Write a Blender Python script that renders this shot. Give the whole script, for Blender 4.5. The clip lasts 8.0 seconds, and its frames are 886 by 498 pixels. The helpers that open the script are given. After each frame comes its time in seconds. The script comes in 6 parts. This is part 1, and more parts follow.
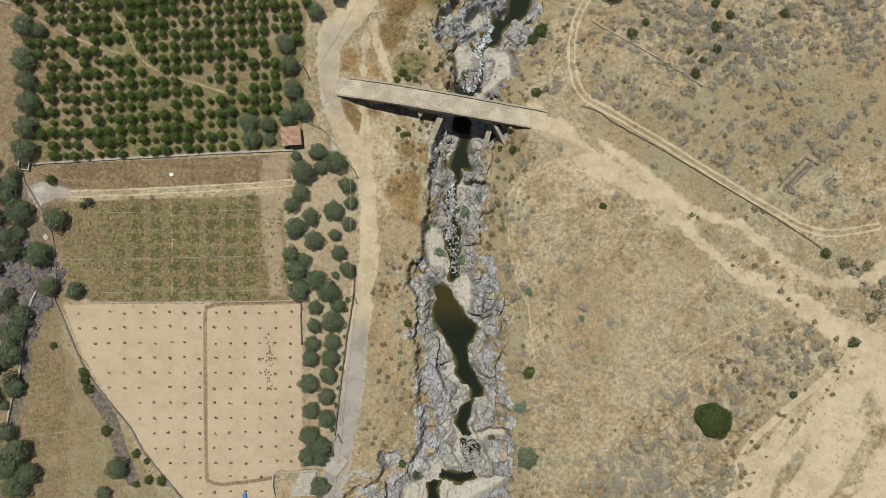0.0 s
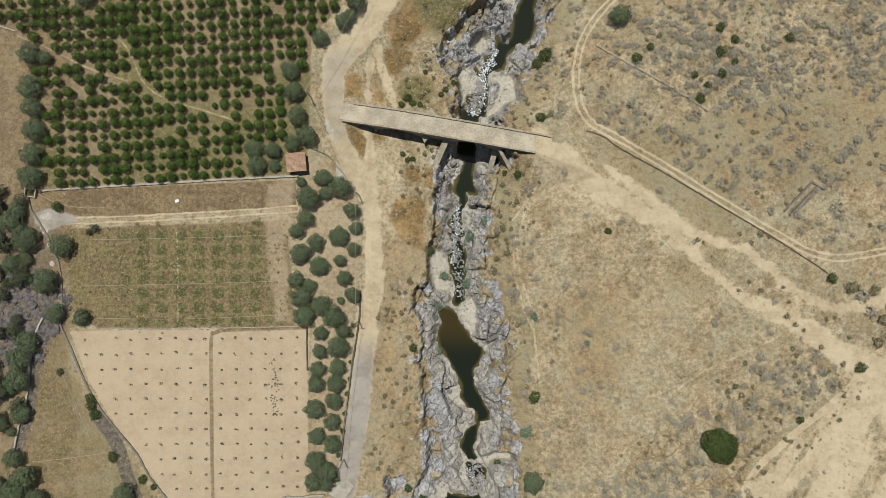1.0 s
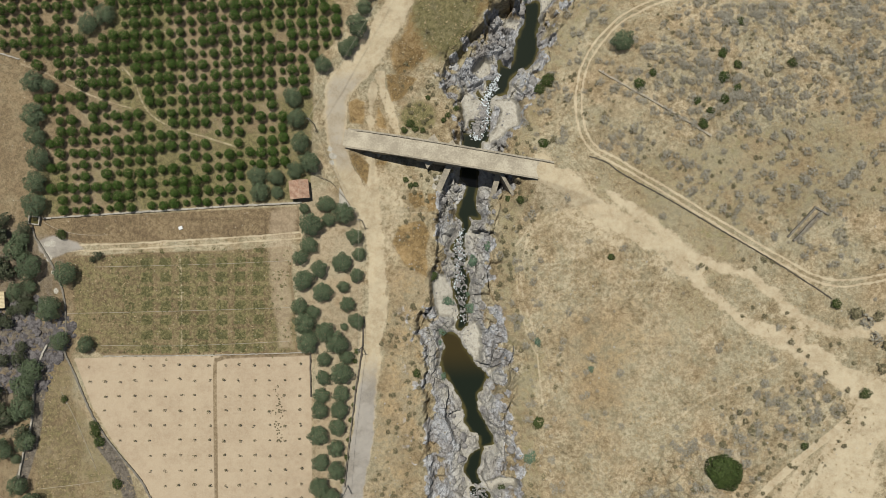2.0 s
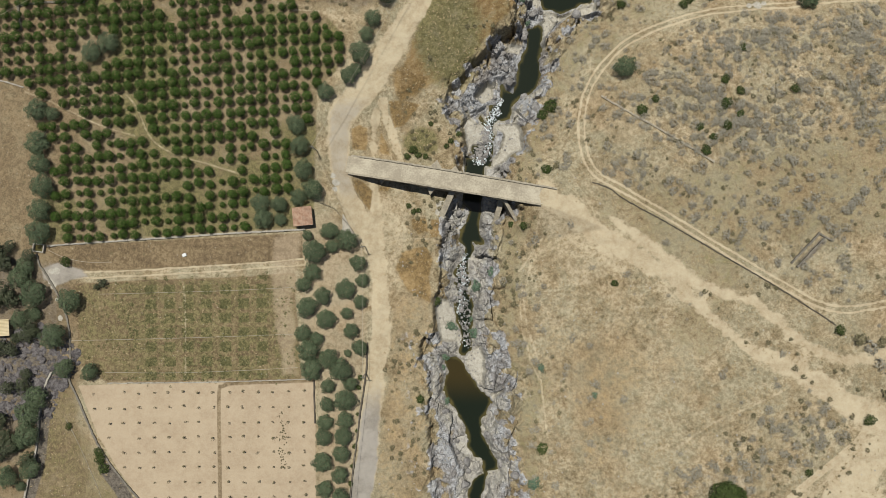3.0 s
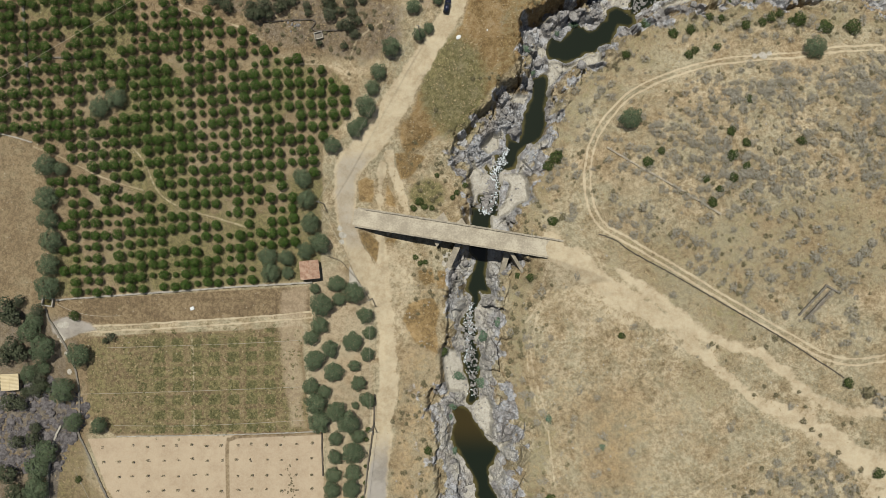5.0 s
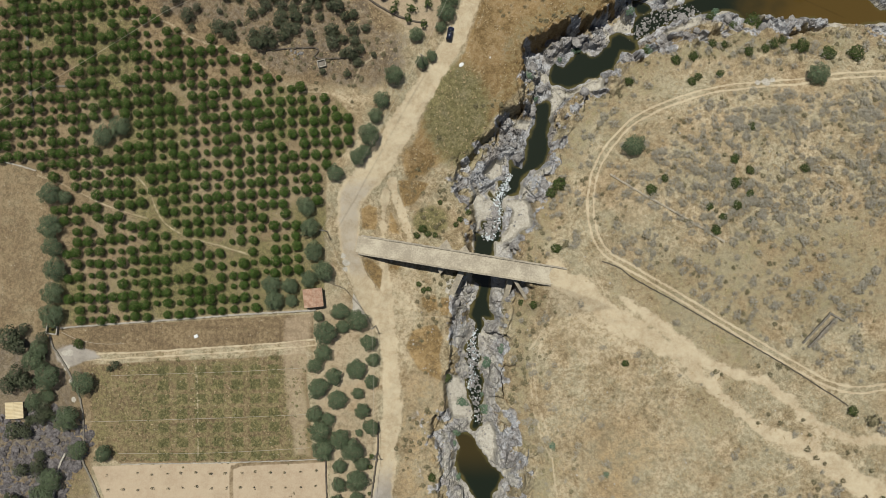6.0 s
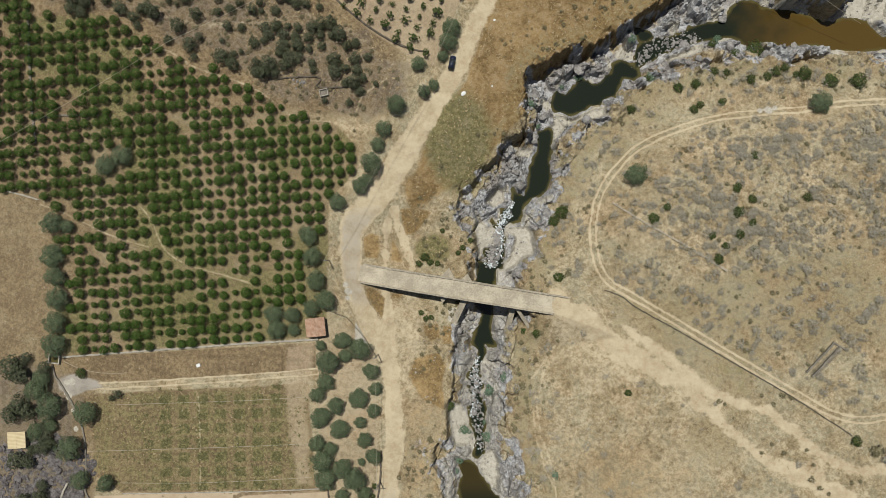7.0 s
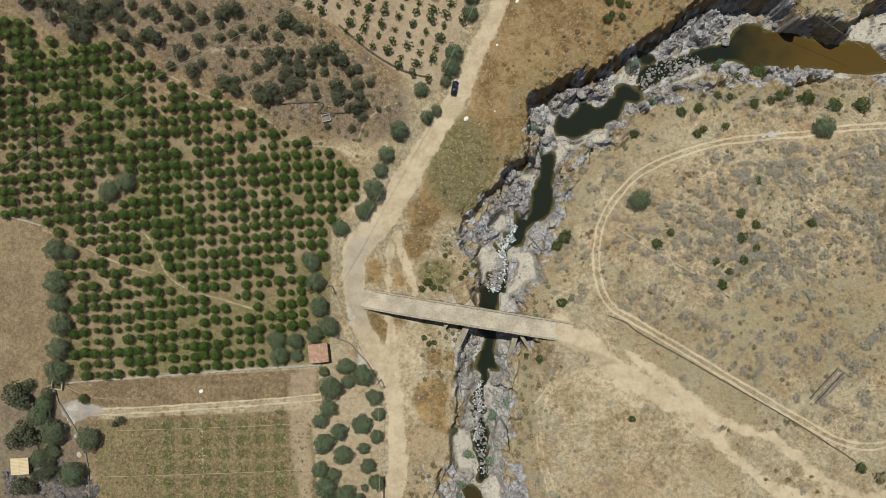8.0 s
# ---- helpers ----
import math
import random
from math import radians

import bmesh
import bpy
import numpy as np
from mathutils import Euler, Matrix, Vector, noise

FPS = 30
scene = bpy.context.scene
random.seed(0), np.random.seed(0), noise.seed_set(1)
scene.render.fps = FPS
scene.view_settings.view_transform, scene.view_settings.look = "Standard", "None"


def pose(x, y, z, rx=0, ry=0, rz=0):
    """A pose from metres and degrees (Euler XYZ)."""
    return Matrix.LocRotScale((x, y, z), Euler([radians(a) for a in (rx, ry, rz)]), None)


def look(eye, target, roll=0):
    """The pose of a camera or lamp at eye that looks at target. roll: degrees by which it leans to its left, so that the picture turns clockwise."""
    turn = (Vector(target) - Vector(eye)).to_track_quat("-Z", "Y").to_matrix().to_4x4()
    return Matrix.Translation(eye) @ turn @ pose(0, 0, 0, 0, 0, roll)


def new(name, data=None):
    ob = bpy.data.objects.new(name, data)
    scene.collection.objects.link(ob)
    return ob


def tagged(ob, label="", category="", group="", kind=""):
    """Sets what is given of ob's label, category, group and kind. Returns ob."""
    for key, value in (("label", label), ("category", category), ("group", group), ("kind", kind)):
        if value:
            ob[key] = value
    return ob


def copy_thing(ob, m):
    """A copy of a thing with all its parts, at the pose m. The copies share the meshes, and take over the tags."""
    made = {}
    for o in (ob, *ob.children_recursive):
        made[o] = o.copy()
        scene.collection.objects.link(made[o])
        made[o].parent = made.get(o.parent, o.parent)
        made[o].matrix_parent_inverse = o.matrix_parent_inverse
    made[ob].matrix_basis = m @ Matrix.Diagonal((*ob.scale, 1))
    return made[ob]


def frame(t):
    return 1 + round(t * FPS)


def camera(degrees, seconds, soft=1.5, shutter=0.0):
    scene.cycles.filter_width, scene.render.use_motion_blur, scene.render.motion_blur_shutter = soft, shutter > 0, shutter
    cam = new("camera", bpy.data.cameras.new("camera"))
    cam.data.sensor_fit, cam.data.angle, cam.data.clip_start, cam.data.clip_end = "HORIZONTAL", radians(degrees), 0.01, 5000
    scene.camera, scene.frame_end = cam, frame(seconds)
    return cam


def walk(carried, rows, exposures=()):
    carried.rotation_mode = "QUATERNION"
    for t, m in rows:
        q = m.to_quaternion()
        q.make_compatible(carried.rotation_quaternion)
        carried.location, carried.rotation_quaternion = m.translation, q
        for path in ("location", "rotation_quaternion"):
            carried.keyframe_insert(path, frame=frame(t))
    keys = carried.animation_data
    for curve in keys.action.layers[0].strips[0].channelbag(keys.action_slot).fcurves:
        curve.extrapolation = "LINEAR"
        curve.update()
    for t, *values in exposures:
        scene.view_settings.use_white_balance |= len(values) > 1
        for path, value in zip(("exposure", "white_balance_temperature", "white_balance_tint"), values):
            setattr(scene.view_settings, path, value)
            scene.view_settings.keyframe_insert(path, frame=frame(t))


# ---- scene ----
cam = camera(63.6, 8.0, soft=0.5)
METRES, EYE, TILT, LEAN, TURN = 56.0, 198.0, -90.0, 0.0, 0.0
ROWS = [
    (0.0, 0.0, 0.0, 0.0, 0.0, 0.0, -0.0),
    (0.5, -0.0032, -0.0007, 0.0616, 0.15, 0.03, 0.09),
    (1.0, -0.006, -0.0012, 0.1221, 0.31, 0.05, 0.2),
    (1.5, -0.0073, -0.0017, 0.1823, 0.42, 0.1, 0.31),
    (3.0, -0.0105, -0.0056, 0.3666, 0.72, 0.29, 0.58),
    (3.5, -0.012, -0.0073, 0.4278, 0.83, 0.31, 0.67),
    (4.0, -0.013, -0.0089, 0.4899, 0.93, 0.34, 0.74),
    (4.5, -0.0145, -0.0115, 0.5535, 1.01, 0.39, 0.82),
    (6.0, -0.0208, -0.0172, 0.7489, 1.27, 0.53, 1.02),
    (6.5, -0.0215, -0.0174, 0.815, 1.32, 0.63, 1.07),
    (7.0, -0.0232, -0.0157, 0.877, 1.38, 0.78, 1.11),
    (7.5, -0.0253, -0.0133, 0.9392, 1.47, 0.76, 1.16),
    (8.0, -0.0266, -0.0128, 0.9993, 1.52, 0.85, 1.2),
]
walk(cam, [(t, pose(0, 0, EYE, TILT, LEAN, TURN) @ pose(METRES * x, METRES * y, METRES * z, 90 + pitch, roll, yaw)) for t, x, y, z, yaw, pitch, roll in ROWS])

# ---- light: a high midday sun and a clear sky ----
scene.view_settings.exposure = -0.04
SUN_UP, SUN_DIR = 73.0, Vector((-0.38, 0.925, 0)).normalized()
world = bpy.data.worlds.new("sky")
scene.world = world
world.use_nodes = True
wn = world.node_tree.nodes
sky = wn.new("ShaderNodeTexSky")
sky.sky_type, sky.sun_disc = "NISHITA", False
sky.sun_elevation, sky.sun_rotation = radians(SUN_UP), math.atan2(SUN_DIR.x, SUN_DIR.y)
world.node_tree.links.new(sky.outputs[0], wn["Background"].inputs[0])
wn["Background"].inputs[1].default_value = 0.05
sun = new("sun", bpy.data.lights.new("sun", "SUN"))
sun.data.energy, sun.data.angle, sun.data.color = 5.0, radians(0.53), (1.0, 0.965, 0.9)
to_sun = SUN_DIR * math.cos(radians(SUN_UP)) + Vector((0, 0, math.sin(radians(SUN_UP))))
sun.matrix_world = look(to_sun * 300, (0, 0, 0))


# ---- materials ----
def tone(r, g, b, k=0.72):
    """A base colour from the usual 0 to 255 values, a little greyed and darkened to an albedo."""
    lin = [((c / 255 + 0.055) / 1.055) ** 2.4 for c in (r, g, b)]
    grey = 0.3 * lin[0] + 0.6 * lin[1] + 0.1 * lin[2]
    return tuple(k * m * (0.9 * c + 0.1 * grey) for c, m in zip(lin, (0.96, 1.0, 1.02))) + (1.0,)


class Nodes:
    """Small helper to chain shader nodes."""

    def __init__(self, name):
        self.mat = bpy.data.materials.new(name)
        self.mat.use_nodes = True
        self.n, self.l = self.mat.node_tree.nodes, self.mat.node_tree.links
        self.bsdf = self.n["Principled BSDF"]
        self.geo = self.n.new("ShaderNodeNewGeometry")
        self.pos = self.geo.outputs["Position"]

    def put(self, socket, value):
        if isinstance(value, bpy.types.NodeSocket):
            self.l.new(value, socket)
        else:
            socket.default_value = value

    def noise(self, scale, detail=4.0, rough=0.6, vec=None, kind="ShaderNodeTexNoise"):
        n = self.n.new(kind)
        n.inputs["Scale"].default_value = scale
        if kind == "ShaderNodeTexNoise":
            n.inputs["Detail"].default_value, n.inputs["Roughness"].default_value = detail, rough
        self.l.new(vec or self.pos, n.inputs["Vector"])
        return n.outputs[0]

    def math(self, op, a, b=0.0, clamp=False):
        n = self.n.new("ShaderNodeMath")
        n.operation, n.use_clamp = op, clamp
        self.put(n.inputs[0], a), self.put(n.inputs[1], b)
        return n.outputs[0]

    def ramp(self, fac, lo, hi, a=0.0, b=1.0):
        n = self.n.new("ShaderNodeMapRange")
        n.interpolation_type = "SMOOTHSTEP"
        for i, v in enumerate((fac, lo, hi, a, b)):
            self.put(n.inputs[i], v)
        return n.outputs[0]

    def mix(self, fac, a, b, blend="MIX"):
        n = self.n.new("ShaderNodeMix")
        n.data_type, n.blend_type = "RGBA", blend
        self.put(n.inputs[0], fac), self.put(n.inputs[6], a), self.put(n.inputs[7], b)
        return n.outputs[2]

    def bump(self, height, strength=0.5, distance=0.1):
        n = self.n.new("ShaderNodeBump")
        n.inputs["Strength"].default_value, n.inputs["Distance"].default_value = strength, distance
        self.l.new(height, n.inputs["Height"])
        self.l.new(n.outputs[0], self.bsdf.inputs["Normal"])

    def done(self, color, rough=0.9, spec=0.2):
        self.put(self.bsdf.inputs["Base Color"], color)
        self.put(self.bsdf.inputs["Roughness"], rough)
        self.bsdf.inputs["Specular IOR Level"].default_value = spec
        return self.mat


def plain(name, a, b, scale=1.0, rough=0.85, bump=0.4, fine=8.0, spec=0.25):
    """Two tones mixed by coarse and fine noise, with a little relief."""
    k = Nodes(name)
    n1, n2 = k.noise(scale), k.noise(fine, 2.0)
    f = k.ramp(k.math("ADD", k.math("MULTIPLY", n1, 0.6), k.math("MULTIPLY", n2, 0.4)), 0.36, 0.64)
    k.bump(n2, bump, 0.08)
    return k.done(k.mix(f, a, b), rough, spec)


def leafy(name, a, b, c):
    """Leaves: each leaf its own tone, each plant its own cast."""
    k = Nodes(name)
    info = k.n.new("ShaderNodeObjectInfo")
    col = k.mix(k.ramp(k.geo.outputs["Random Per Island"], 0.0, 1.0), a, b)
    col = k.mix(k.math("MULTIPLY", info.outputs["Random"], 0.7), col, c)
    col = k.mix(k.ramp(k.noise(0.35, 2.0), 0.4, 0.65), col, k.mix(0.35, col, c))
    k.bsdf.inputs["Transmission Weight"].default_value = 0.0
    return k.done(col, 0.7, 0.12)


def ground_material():
    k = Nodes("ground")
    za, zb, zc = k.n.new("ShaderNodeVertexColor"), k.n.new("ShaderNodeVertexColor"), k.n.new("ShaderNodeVertexColor")
    za.layer_name, zb.layer_name, zc.layer_name = "zone_a", "zone_b", "zone_c"
    sa, sb, sc = k.n.new("ShaderNodeSeparateColor"), k.n.new("ShaderNodeSeparateColor"), k.n.new("ShaderNodeSeparateColor")
    k.l.new(za.outputs[0], sa.inputs[0]), k.l.new(zb.outputs[0], sb.inputs[0]), k.l.new(zc.outputs[0], sc.inputs[0])
    big, mid, small, fine = k.noise(0.05, 3.0), k.noise(0.2, 6.0, 0.72), k.noise(0.9, 5.0, 0.75), k.noise(4.0, 3.0, 0.75)
    speck = k.ramp(k.math("ADD", k.math("MULTIPLY", small, 0.55), k.math("MULTIPLY", fine, 0.45)), 0.41, 0.59)
    blotch = k.ramp(k.math("ADD", k.math("MULTIPLY", mid, 0.65), k.math("MULTIPLY", big, 0.35)), 0.42, 0.58)
    drift = k.ramp(k.noise(0.11, 7.0, 0.7), 0.4, 0.6)

    def spots(scale, size, share):
        """Scattered small round marks: 1 on a mark."""
        n = k.n.new("ShaderNodeTexVoronoi")
        n.inputs["Scale"].default_value = scale
        k.l.new(k.pos, n.inputs["Vector"])
        sep = k.n.new("ShaderNodeSeparateColor")
        k.l.new(n.outputs["Color"], sep.inputs[0])
        pick = k.math("LESS_THAN", sep.outputs[0], share)
        wide = k.math("MULTIPLY", sep.outputs[1], size)
        return k.math("MULTIPLY", pick, k.ramp(n.outputs["Distance"], k.math("MULTIPLY", wide, 0.6), wide, 1.0, 0.0))

    def two(a, b, f=None):
        return k.mix(f or speck, a, b)

    def over(base, mask, color, wob=0.7, lo=0.3, hi=0.7):
        f = k.math("ADD", mask, k.math("MULTIPLY", k.math("SUBTRACT", k.mix(0.5, mid, small), 0.5), wob))
        # the mask fades fully away where it is zero
        f = k.math("MULTIPLY", k.ramp(f, lo, hi), k.ramp(mask, 0.0, 0.15))
        return k.mix(f, base, color)

    grass = k.mix(blotch, two(tone(117, 99, 70), tone(173, 153, 115)), two(tone(147, 126, 92), tone(204, 184, 146)))
    grass = k.mix(k.math("MULTIPLY", drift, 0.55), grass, two(tone(150, 142, 112), tone(182, 172, 140)))
    rust = k.math("MULTIPLY", k.ramp(k.noise(0.075, 6.0, 0.65), 0.46, 0.62), 0.3)
    col = k.mix(rust, grass, two(tone(146, 116, 78), tone(182, 148, 104)))
    col = over(col, sb.outputs[1], k.mix(blotch, two(tone(104, 82, 48), tone(148, 120, 74)), two(tone(144, 114, 70), tone(180, 150, 100))), 1.5)   # rusty grass
    col = over(col, sb.outputs[2], k.mix(drift, two(tone(100, 83, 59), tone(144, 121, 88)), two(tone(120, 99, 69), tone(162, 139, 103))), 1.0)          # brown soil
    col = over(col, sb.outputs[0], two(tone(92, 88, 52), tone(144, 131, 86)), 1.6)            # green weeds
    col = k.mix(k.math("MULTIPLY", spots(0.75, 0.42, 0.24), 0.6), col, tone(112, 100, 70))    # tufts
    col = k.mix(k.math("MULTIPLY", spots(1.5, 0.26, 0.3), 0.7), col, tone(198, 188, 168))     # loose stones
    col = over(col, sc.outputs[0], k.mix(k.math("MULTIPLY", speck, 0.5), two(tone(183, 158, 126), tone(194, 170, 137), blotch), tone(202, 181, 149)), 0.2)  # ploughed soil
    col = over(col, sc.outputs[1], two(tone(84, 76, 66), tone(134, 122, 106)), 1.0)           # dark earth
    col = over(col, sa.outputs[0], k.mix(k.math("MULTIPLY", speck, 0.5), two(tone(181, 158, 121), tone(201, 180, 143), blotch), tone(214, 198, 164)), 0.9)  # dirt track
    col = over(col, sa.outputs[1], k.mix(k.math("MULTIPLY", speck, 0.4), two(tone(150, 140, 126), tone(172, 162, 148), blotch), tone(182, 170, 152)), 0.4)  # grey gravel
    rock = k.mix(k.ramp(mid, 0.42, 0.58), two(tone(136, 128, 120), tone(176, 169, 162)), two(tone(167, 164, 162), tone(212, 210, 208)))
    rock = k.mix(k.ramp(k.math("MULTIPLY", small, mid), 0.32, 0.4), rock, tone(172, 158, 132))
    col = over(col, sa.outputs[2], rock, 0.4)
    col = over(col, sc.outputs[2], two(tone(174, 164, 146), tone(200, 191, 173)), 1.0)        # pale river sand
    # relief: fine grain everywhere, rough broken faces on the rock
    lumps = k.math("MULTIPLY", k.math("MULTIPLY", k.noise(0.7, 8.0, 0.68), 2.2), k.math("MULTIPLY", sa.outputs[2], k.math("SUBTRACT", 1.0, sc.outputs[2])))
    grain = k.math("MULTIPLY", k.math("ADD", small, k.math("MULTIPLY", fine, 0.6)), 0.45)
    k.bump(k.math("ADD", grain, lumps), 0.55, 0.6)
    return k.done(col, 0.95, 0.1)


GROUND = ground_material()
STONE = plain("old_stone", tone(150, 138, 118), tone(186, 172, 146), 0.8, 0.92, 0.6, 4.0)
PAVING = plain("deck_paving", tone(166, 152, 128), tone(204, 190, 162), 0.22, 0.92, 0.5, 2.4)
DARK_STONE = plain("lava_stone", tone(70, 63, 53), tone(116, 104, 88), 1.2, 0.95, 0.6, 5.0)
LAVA = plain("purple_grey_lava", tone(74, 68, 66), tone(130, 122, 118), 0.9, 0.95, 0.7, 3.0)
PALE_STONE = plain("pale_concrete", tone(158, 148, 132), tone(190, 180, 162), 0.7, 0.9, 0.4, 4.0)
CANAL = plain("grey_canal_concrete", tone(112, 104, 92), tone(142, 132, 116), 0.7, 0.9, 0.4, 4.0)
ROCK = plain("river_rock", tone(112, 107, 102), tone(170, 163, 155), 0.5, 0.9, 0.7, 2.5)
BARK = plain("bark", tone(80, 68, 54), tone(112, 98, 80), 3.0, 0.95, 0.6)
TILE = plain("clay_tile", tone(172, 126, 96), tone(206, 170, 140), 1.3, 0.85, 0.4, 5.0)
PLASTER = plain("cream_plaster", tone(178, 160, 130), tone(200, 184, 152), 0.8, 0.9, 0.2)
CREAM = plain("cream_sheet", tone(214, 190, 142), tone(226, 204, 158), 0.6, 0.6, 0.1)
WOOD = plain("grey_wood", tone(120, 106, 88), tone(150, 136, 114), 2.0, 0.9, 0.4)
CITRUS = leafy("citrus_leaf", tone(34, 52, 12), tone(84, 112, 32), tone(58, 82, 18))
OLIVE = leafy("olive_leaf", tone(62, 75, 48), tone(116, 127, 90), tone(86, 98, 68))
GREY_OLIVE = leafy("grey_olive_leaf", tone(56, 60, 42), tone(100, 102, 76), tone(74, 80, 52))
GREEN = leafy("green_leaf", tone(38, 52, 18), tone(84, 98, 42), tone(68, 78, 34))
SAGE = leafy("sage_leaf", tone(134, 126, 110), tone(184, 175, 156), tone(152, 142, 118))
SCRUB = leafy("scrub_leaf", tone(92, 86, 58), tone(138, 128, 94), tone(116, 106, 74))
STRAW = leafy("straw", tone(150, 128, 90), tone(198, 174, 130), tone(160, 136, 96))
WEED = leafy("weed_leaf", tone(84, 84, 48), tone(128, 122, 78), tone(104, 100, 60))
WILLOW = leafy("willow_leaf", tone(74, 98, 78), tone(120, 142, 114), tone(92, 112, 84))


def water_material():
    """Clear shallow water over silt: amber where the bed shows through, dark green where it is deep."""
    k = Nodes("water")
    axes = k.n.new("ShaderNodeSeparateXYZ")
    k.l.new(k.pos, axes.inputs[0])
    deep = k.n.new("ShaderNodeAttribute")
    deep.attribute_name = "depth"
    d = k.math("ADD", deep.outputs["Fac"], k.math("MULTIPLY", k.math("SUBTRACT", k.noise(0.35, 4.0), 0.5), 1.6))
    dark = k.ramp(d, -0.3, 0.9)
    silt = k.ramp(k.math("ADD", axes.outputs[0], k.math("MULTIPLY", k.noise(0.09, 3.0), 30.0)), 90.0, 116.0)
    pool = k.math("MULTIPLY", k.ramp(axes.outputs[1], -25.0, -15.0), k.ramp(axes.outputs[1], -8.0, -12.0))
    amber = k.math("ADD", k.math("MULTIPLY", silt, 0.75), k.math("MULTIPLY", pool, 0.32), True)
    deepest = k.mix(amber, tone(30, 36, 24, 0.8), tone(96, 72, 21, 0.8))
    col = k.mix(dark, k.mix(k.noise(0.3, 3.0), tone(104, 88, 42, 0.8), tone(74, 74, 42, 0.8)), deepest)
    k.bump(k.noise(2.2, 3.0), 0.12, 0.05)
    m = k.done(col, 0.07, 0.5)
    k.bsdf.inputs["IOR"].default_value = 1.33
    return m


WATER = water_material()
FOAM = plain("foam", tone(196, 204, 204), tone(236, 240, 240), 2.0, 0.7, 0.3)


# ---- mesh helpers ----
def mesh_from(name, verts, faces, mat, smooth=False):
    me = bpy.data.meshes.new(name)
    verts, faces = np.asarray(verts, dtype=np.float32), np.asarray(faces, dtype=np.int32)
    n, m, w = len(verts), len(faces), faces.shape[1]
    me.vertices.add(n), me.loops.add(m * w), me.polygons.add(m)
    me.vertices.foreach_set("co", verts.ravel())
    me.loops.foreach_set("vertex_index", faces.ravel())
    me.polygons.foreach_set("loop_start", np.arange(0, m * w, w, dtype=np.int32))
    me.polygons.foreach_set("use_smooth", np.full(m, smooth))
    me.update(calc_edges=True)
    me.materials.append(mat)
    return me


def bm_mesh(name, bm, mat, smooth=False):
    me = bpy.data.meshes.new(name)
    bmesh.ops.recalc_face_normals(bm, faces=bm.faces)
    bm.to_mesh(me)
    bm.free()
    me.materials.append(mat)
    if smooth:
        me.polygons.foreach_set("use_smooth", np.full(len(me.polygons), True))
    return me


def part(name, me, parent, label="", m=None):
    ob = new(name, me)
    ob.parent = parent
    if m is not None:
        ob.matrix_basis = m
    return tagged(ob, label) if label else ob


def thing(name, m, label, category, group="", me=None, kind=""):
    ob = new(name, me)
    ob.matrix_basis = m
    return tagged(ob, label, category, group, kind)


def box(bm, x0, x1, y0, y1, z0, z1):
    vs = [bm.verts.new((x, y, z)) for z in (z0, z1) for x, y in ((x0, y0), (x1, y0), (x1, y1), (x0, y1))]
    for f in ((0, 3, 2, 1), (4, 5, 6, 7), (0, 1, 5, 4), (1, 2, 6, 5), (2, 3, 7, 6), (3, 0, 4, 7)):
        bm.faces.new([vs[i] for i in f])


# ---- plan helpers ----
def hash01(i, j, s):
    h = np.sin(i * 127.1 + j * 311.7 + s * 74.7) * 43758.5453
    return h - np.floor(h)


def vnoise(x, y, s=0):
    i, j = np.floor(x), np.floor(y)
    fx, fy = x - i, y - j
    fx, fy = fx * fx * (3 - 2 * fx), fy * fy * (3 - 2 * fy)
    a, b, c, d = hash01(i, j, s), hash01(i + 1, j, s), hash01(i, j + 1, s), hash01(i + 1, j + 1, s)
    return (a * (1 - fx) + b * fx) * (1 - fy) + (c * (1 - fx) + d * fx) * fy


def fbm(x, y, s=0, octaves=4):
    t, a = 0.0, 0.5
    for o in range(octaves):
        t = t + a * vnoise(x * 2 ** o, y * 2 ** o, s + o)
        a *= 0.5
    return t / (1 - 0.5 ** octaves)


def smooth(lo, hi, v):
    t = np.clip((v - lo) / (hi - lo), 0, 1)
    return t * t * (3 - 2 * t)


def along(x, y, pts, extra=()):
    """Distance to a line of points, the side (left is positive) and the interpolated extra values of its points."""
    best = np.full(x.shape, 1e9)
    side, out = np.zeros(x.shape), [np.zeros(x.shape) for _ in extra]
    for k in range(len(pts) - 1):
        (ax, ay), (bx, by) = pts[k][:2], pts[k + 1][:2]
        dx, dy = bx - ax, by - ay
        t = np.clip(((x - ax) * dx + (y - ay) * dy) / (dx * dx + dy * dy), 0, 1)
        d = np.hypot(x - ax - t * dx, y - ay - t * dy)
        near = d < best
        best = np.where(near, d, best)
        side = np.where(near, np.sign(dx * (y - ay) - dy * (x - ax)), side)
        for o, e in enumerate(extra):
            out[o] = np.where(near, e[k] + t * (e[k + 1] - e[k]), out[o])
    return (best, side, *out)


def curve_through(pts, steps=6):
    """A finer, rounder line through the points (Catmull-Rom), for any number of values a point."""
    p = np.array([pts[0], *pts, pts[-1]], dtype=float)
    out = []
    for k in range(1, len(p) - 2):
        for t in np.linspace(0, 1, steps, endpoint=False):
            a, b, c, d = p[k - 1], p[k], p[k + 1], p[k + 2]
            out.append(0.5 * (2 * b + (c - a) * t + (2 * a - 5 * b + 4 * c - d) * t ** 2 + (3 * b - a - 3 * c + d) * t ** 3))
    out.append(p[-2])
    return [tuple(q) for q in out]


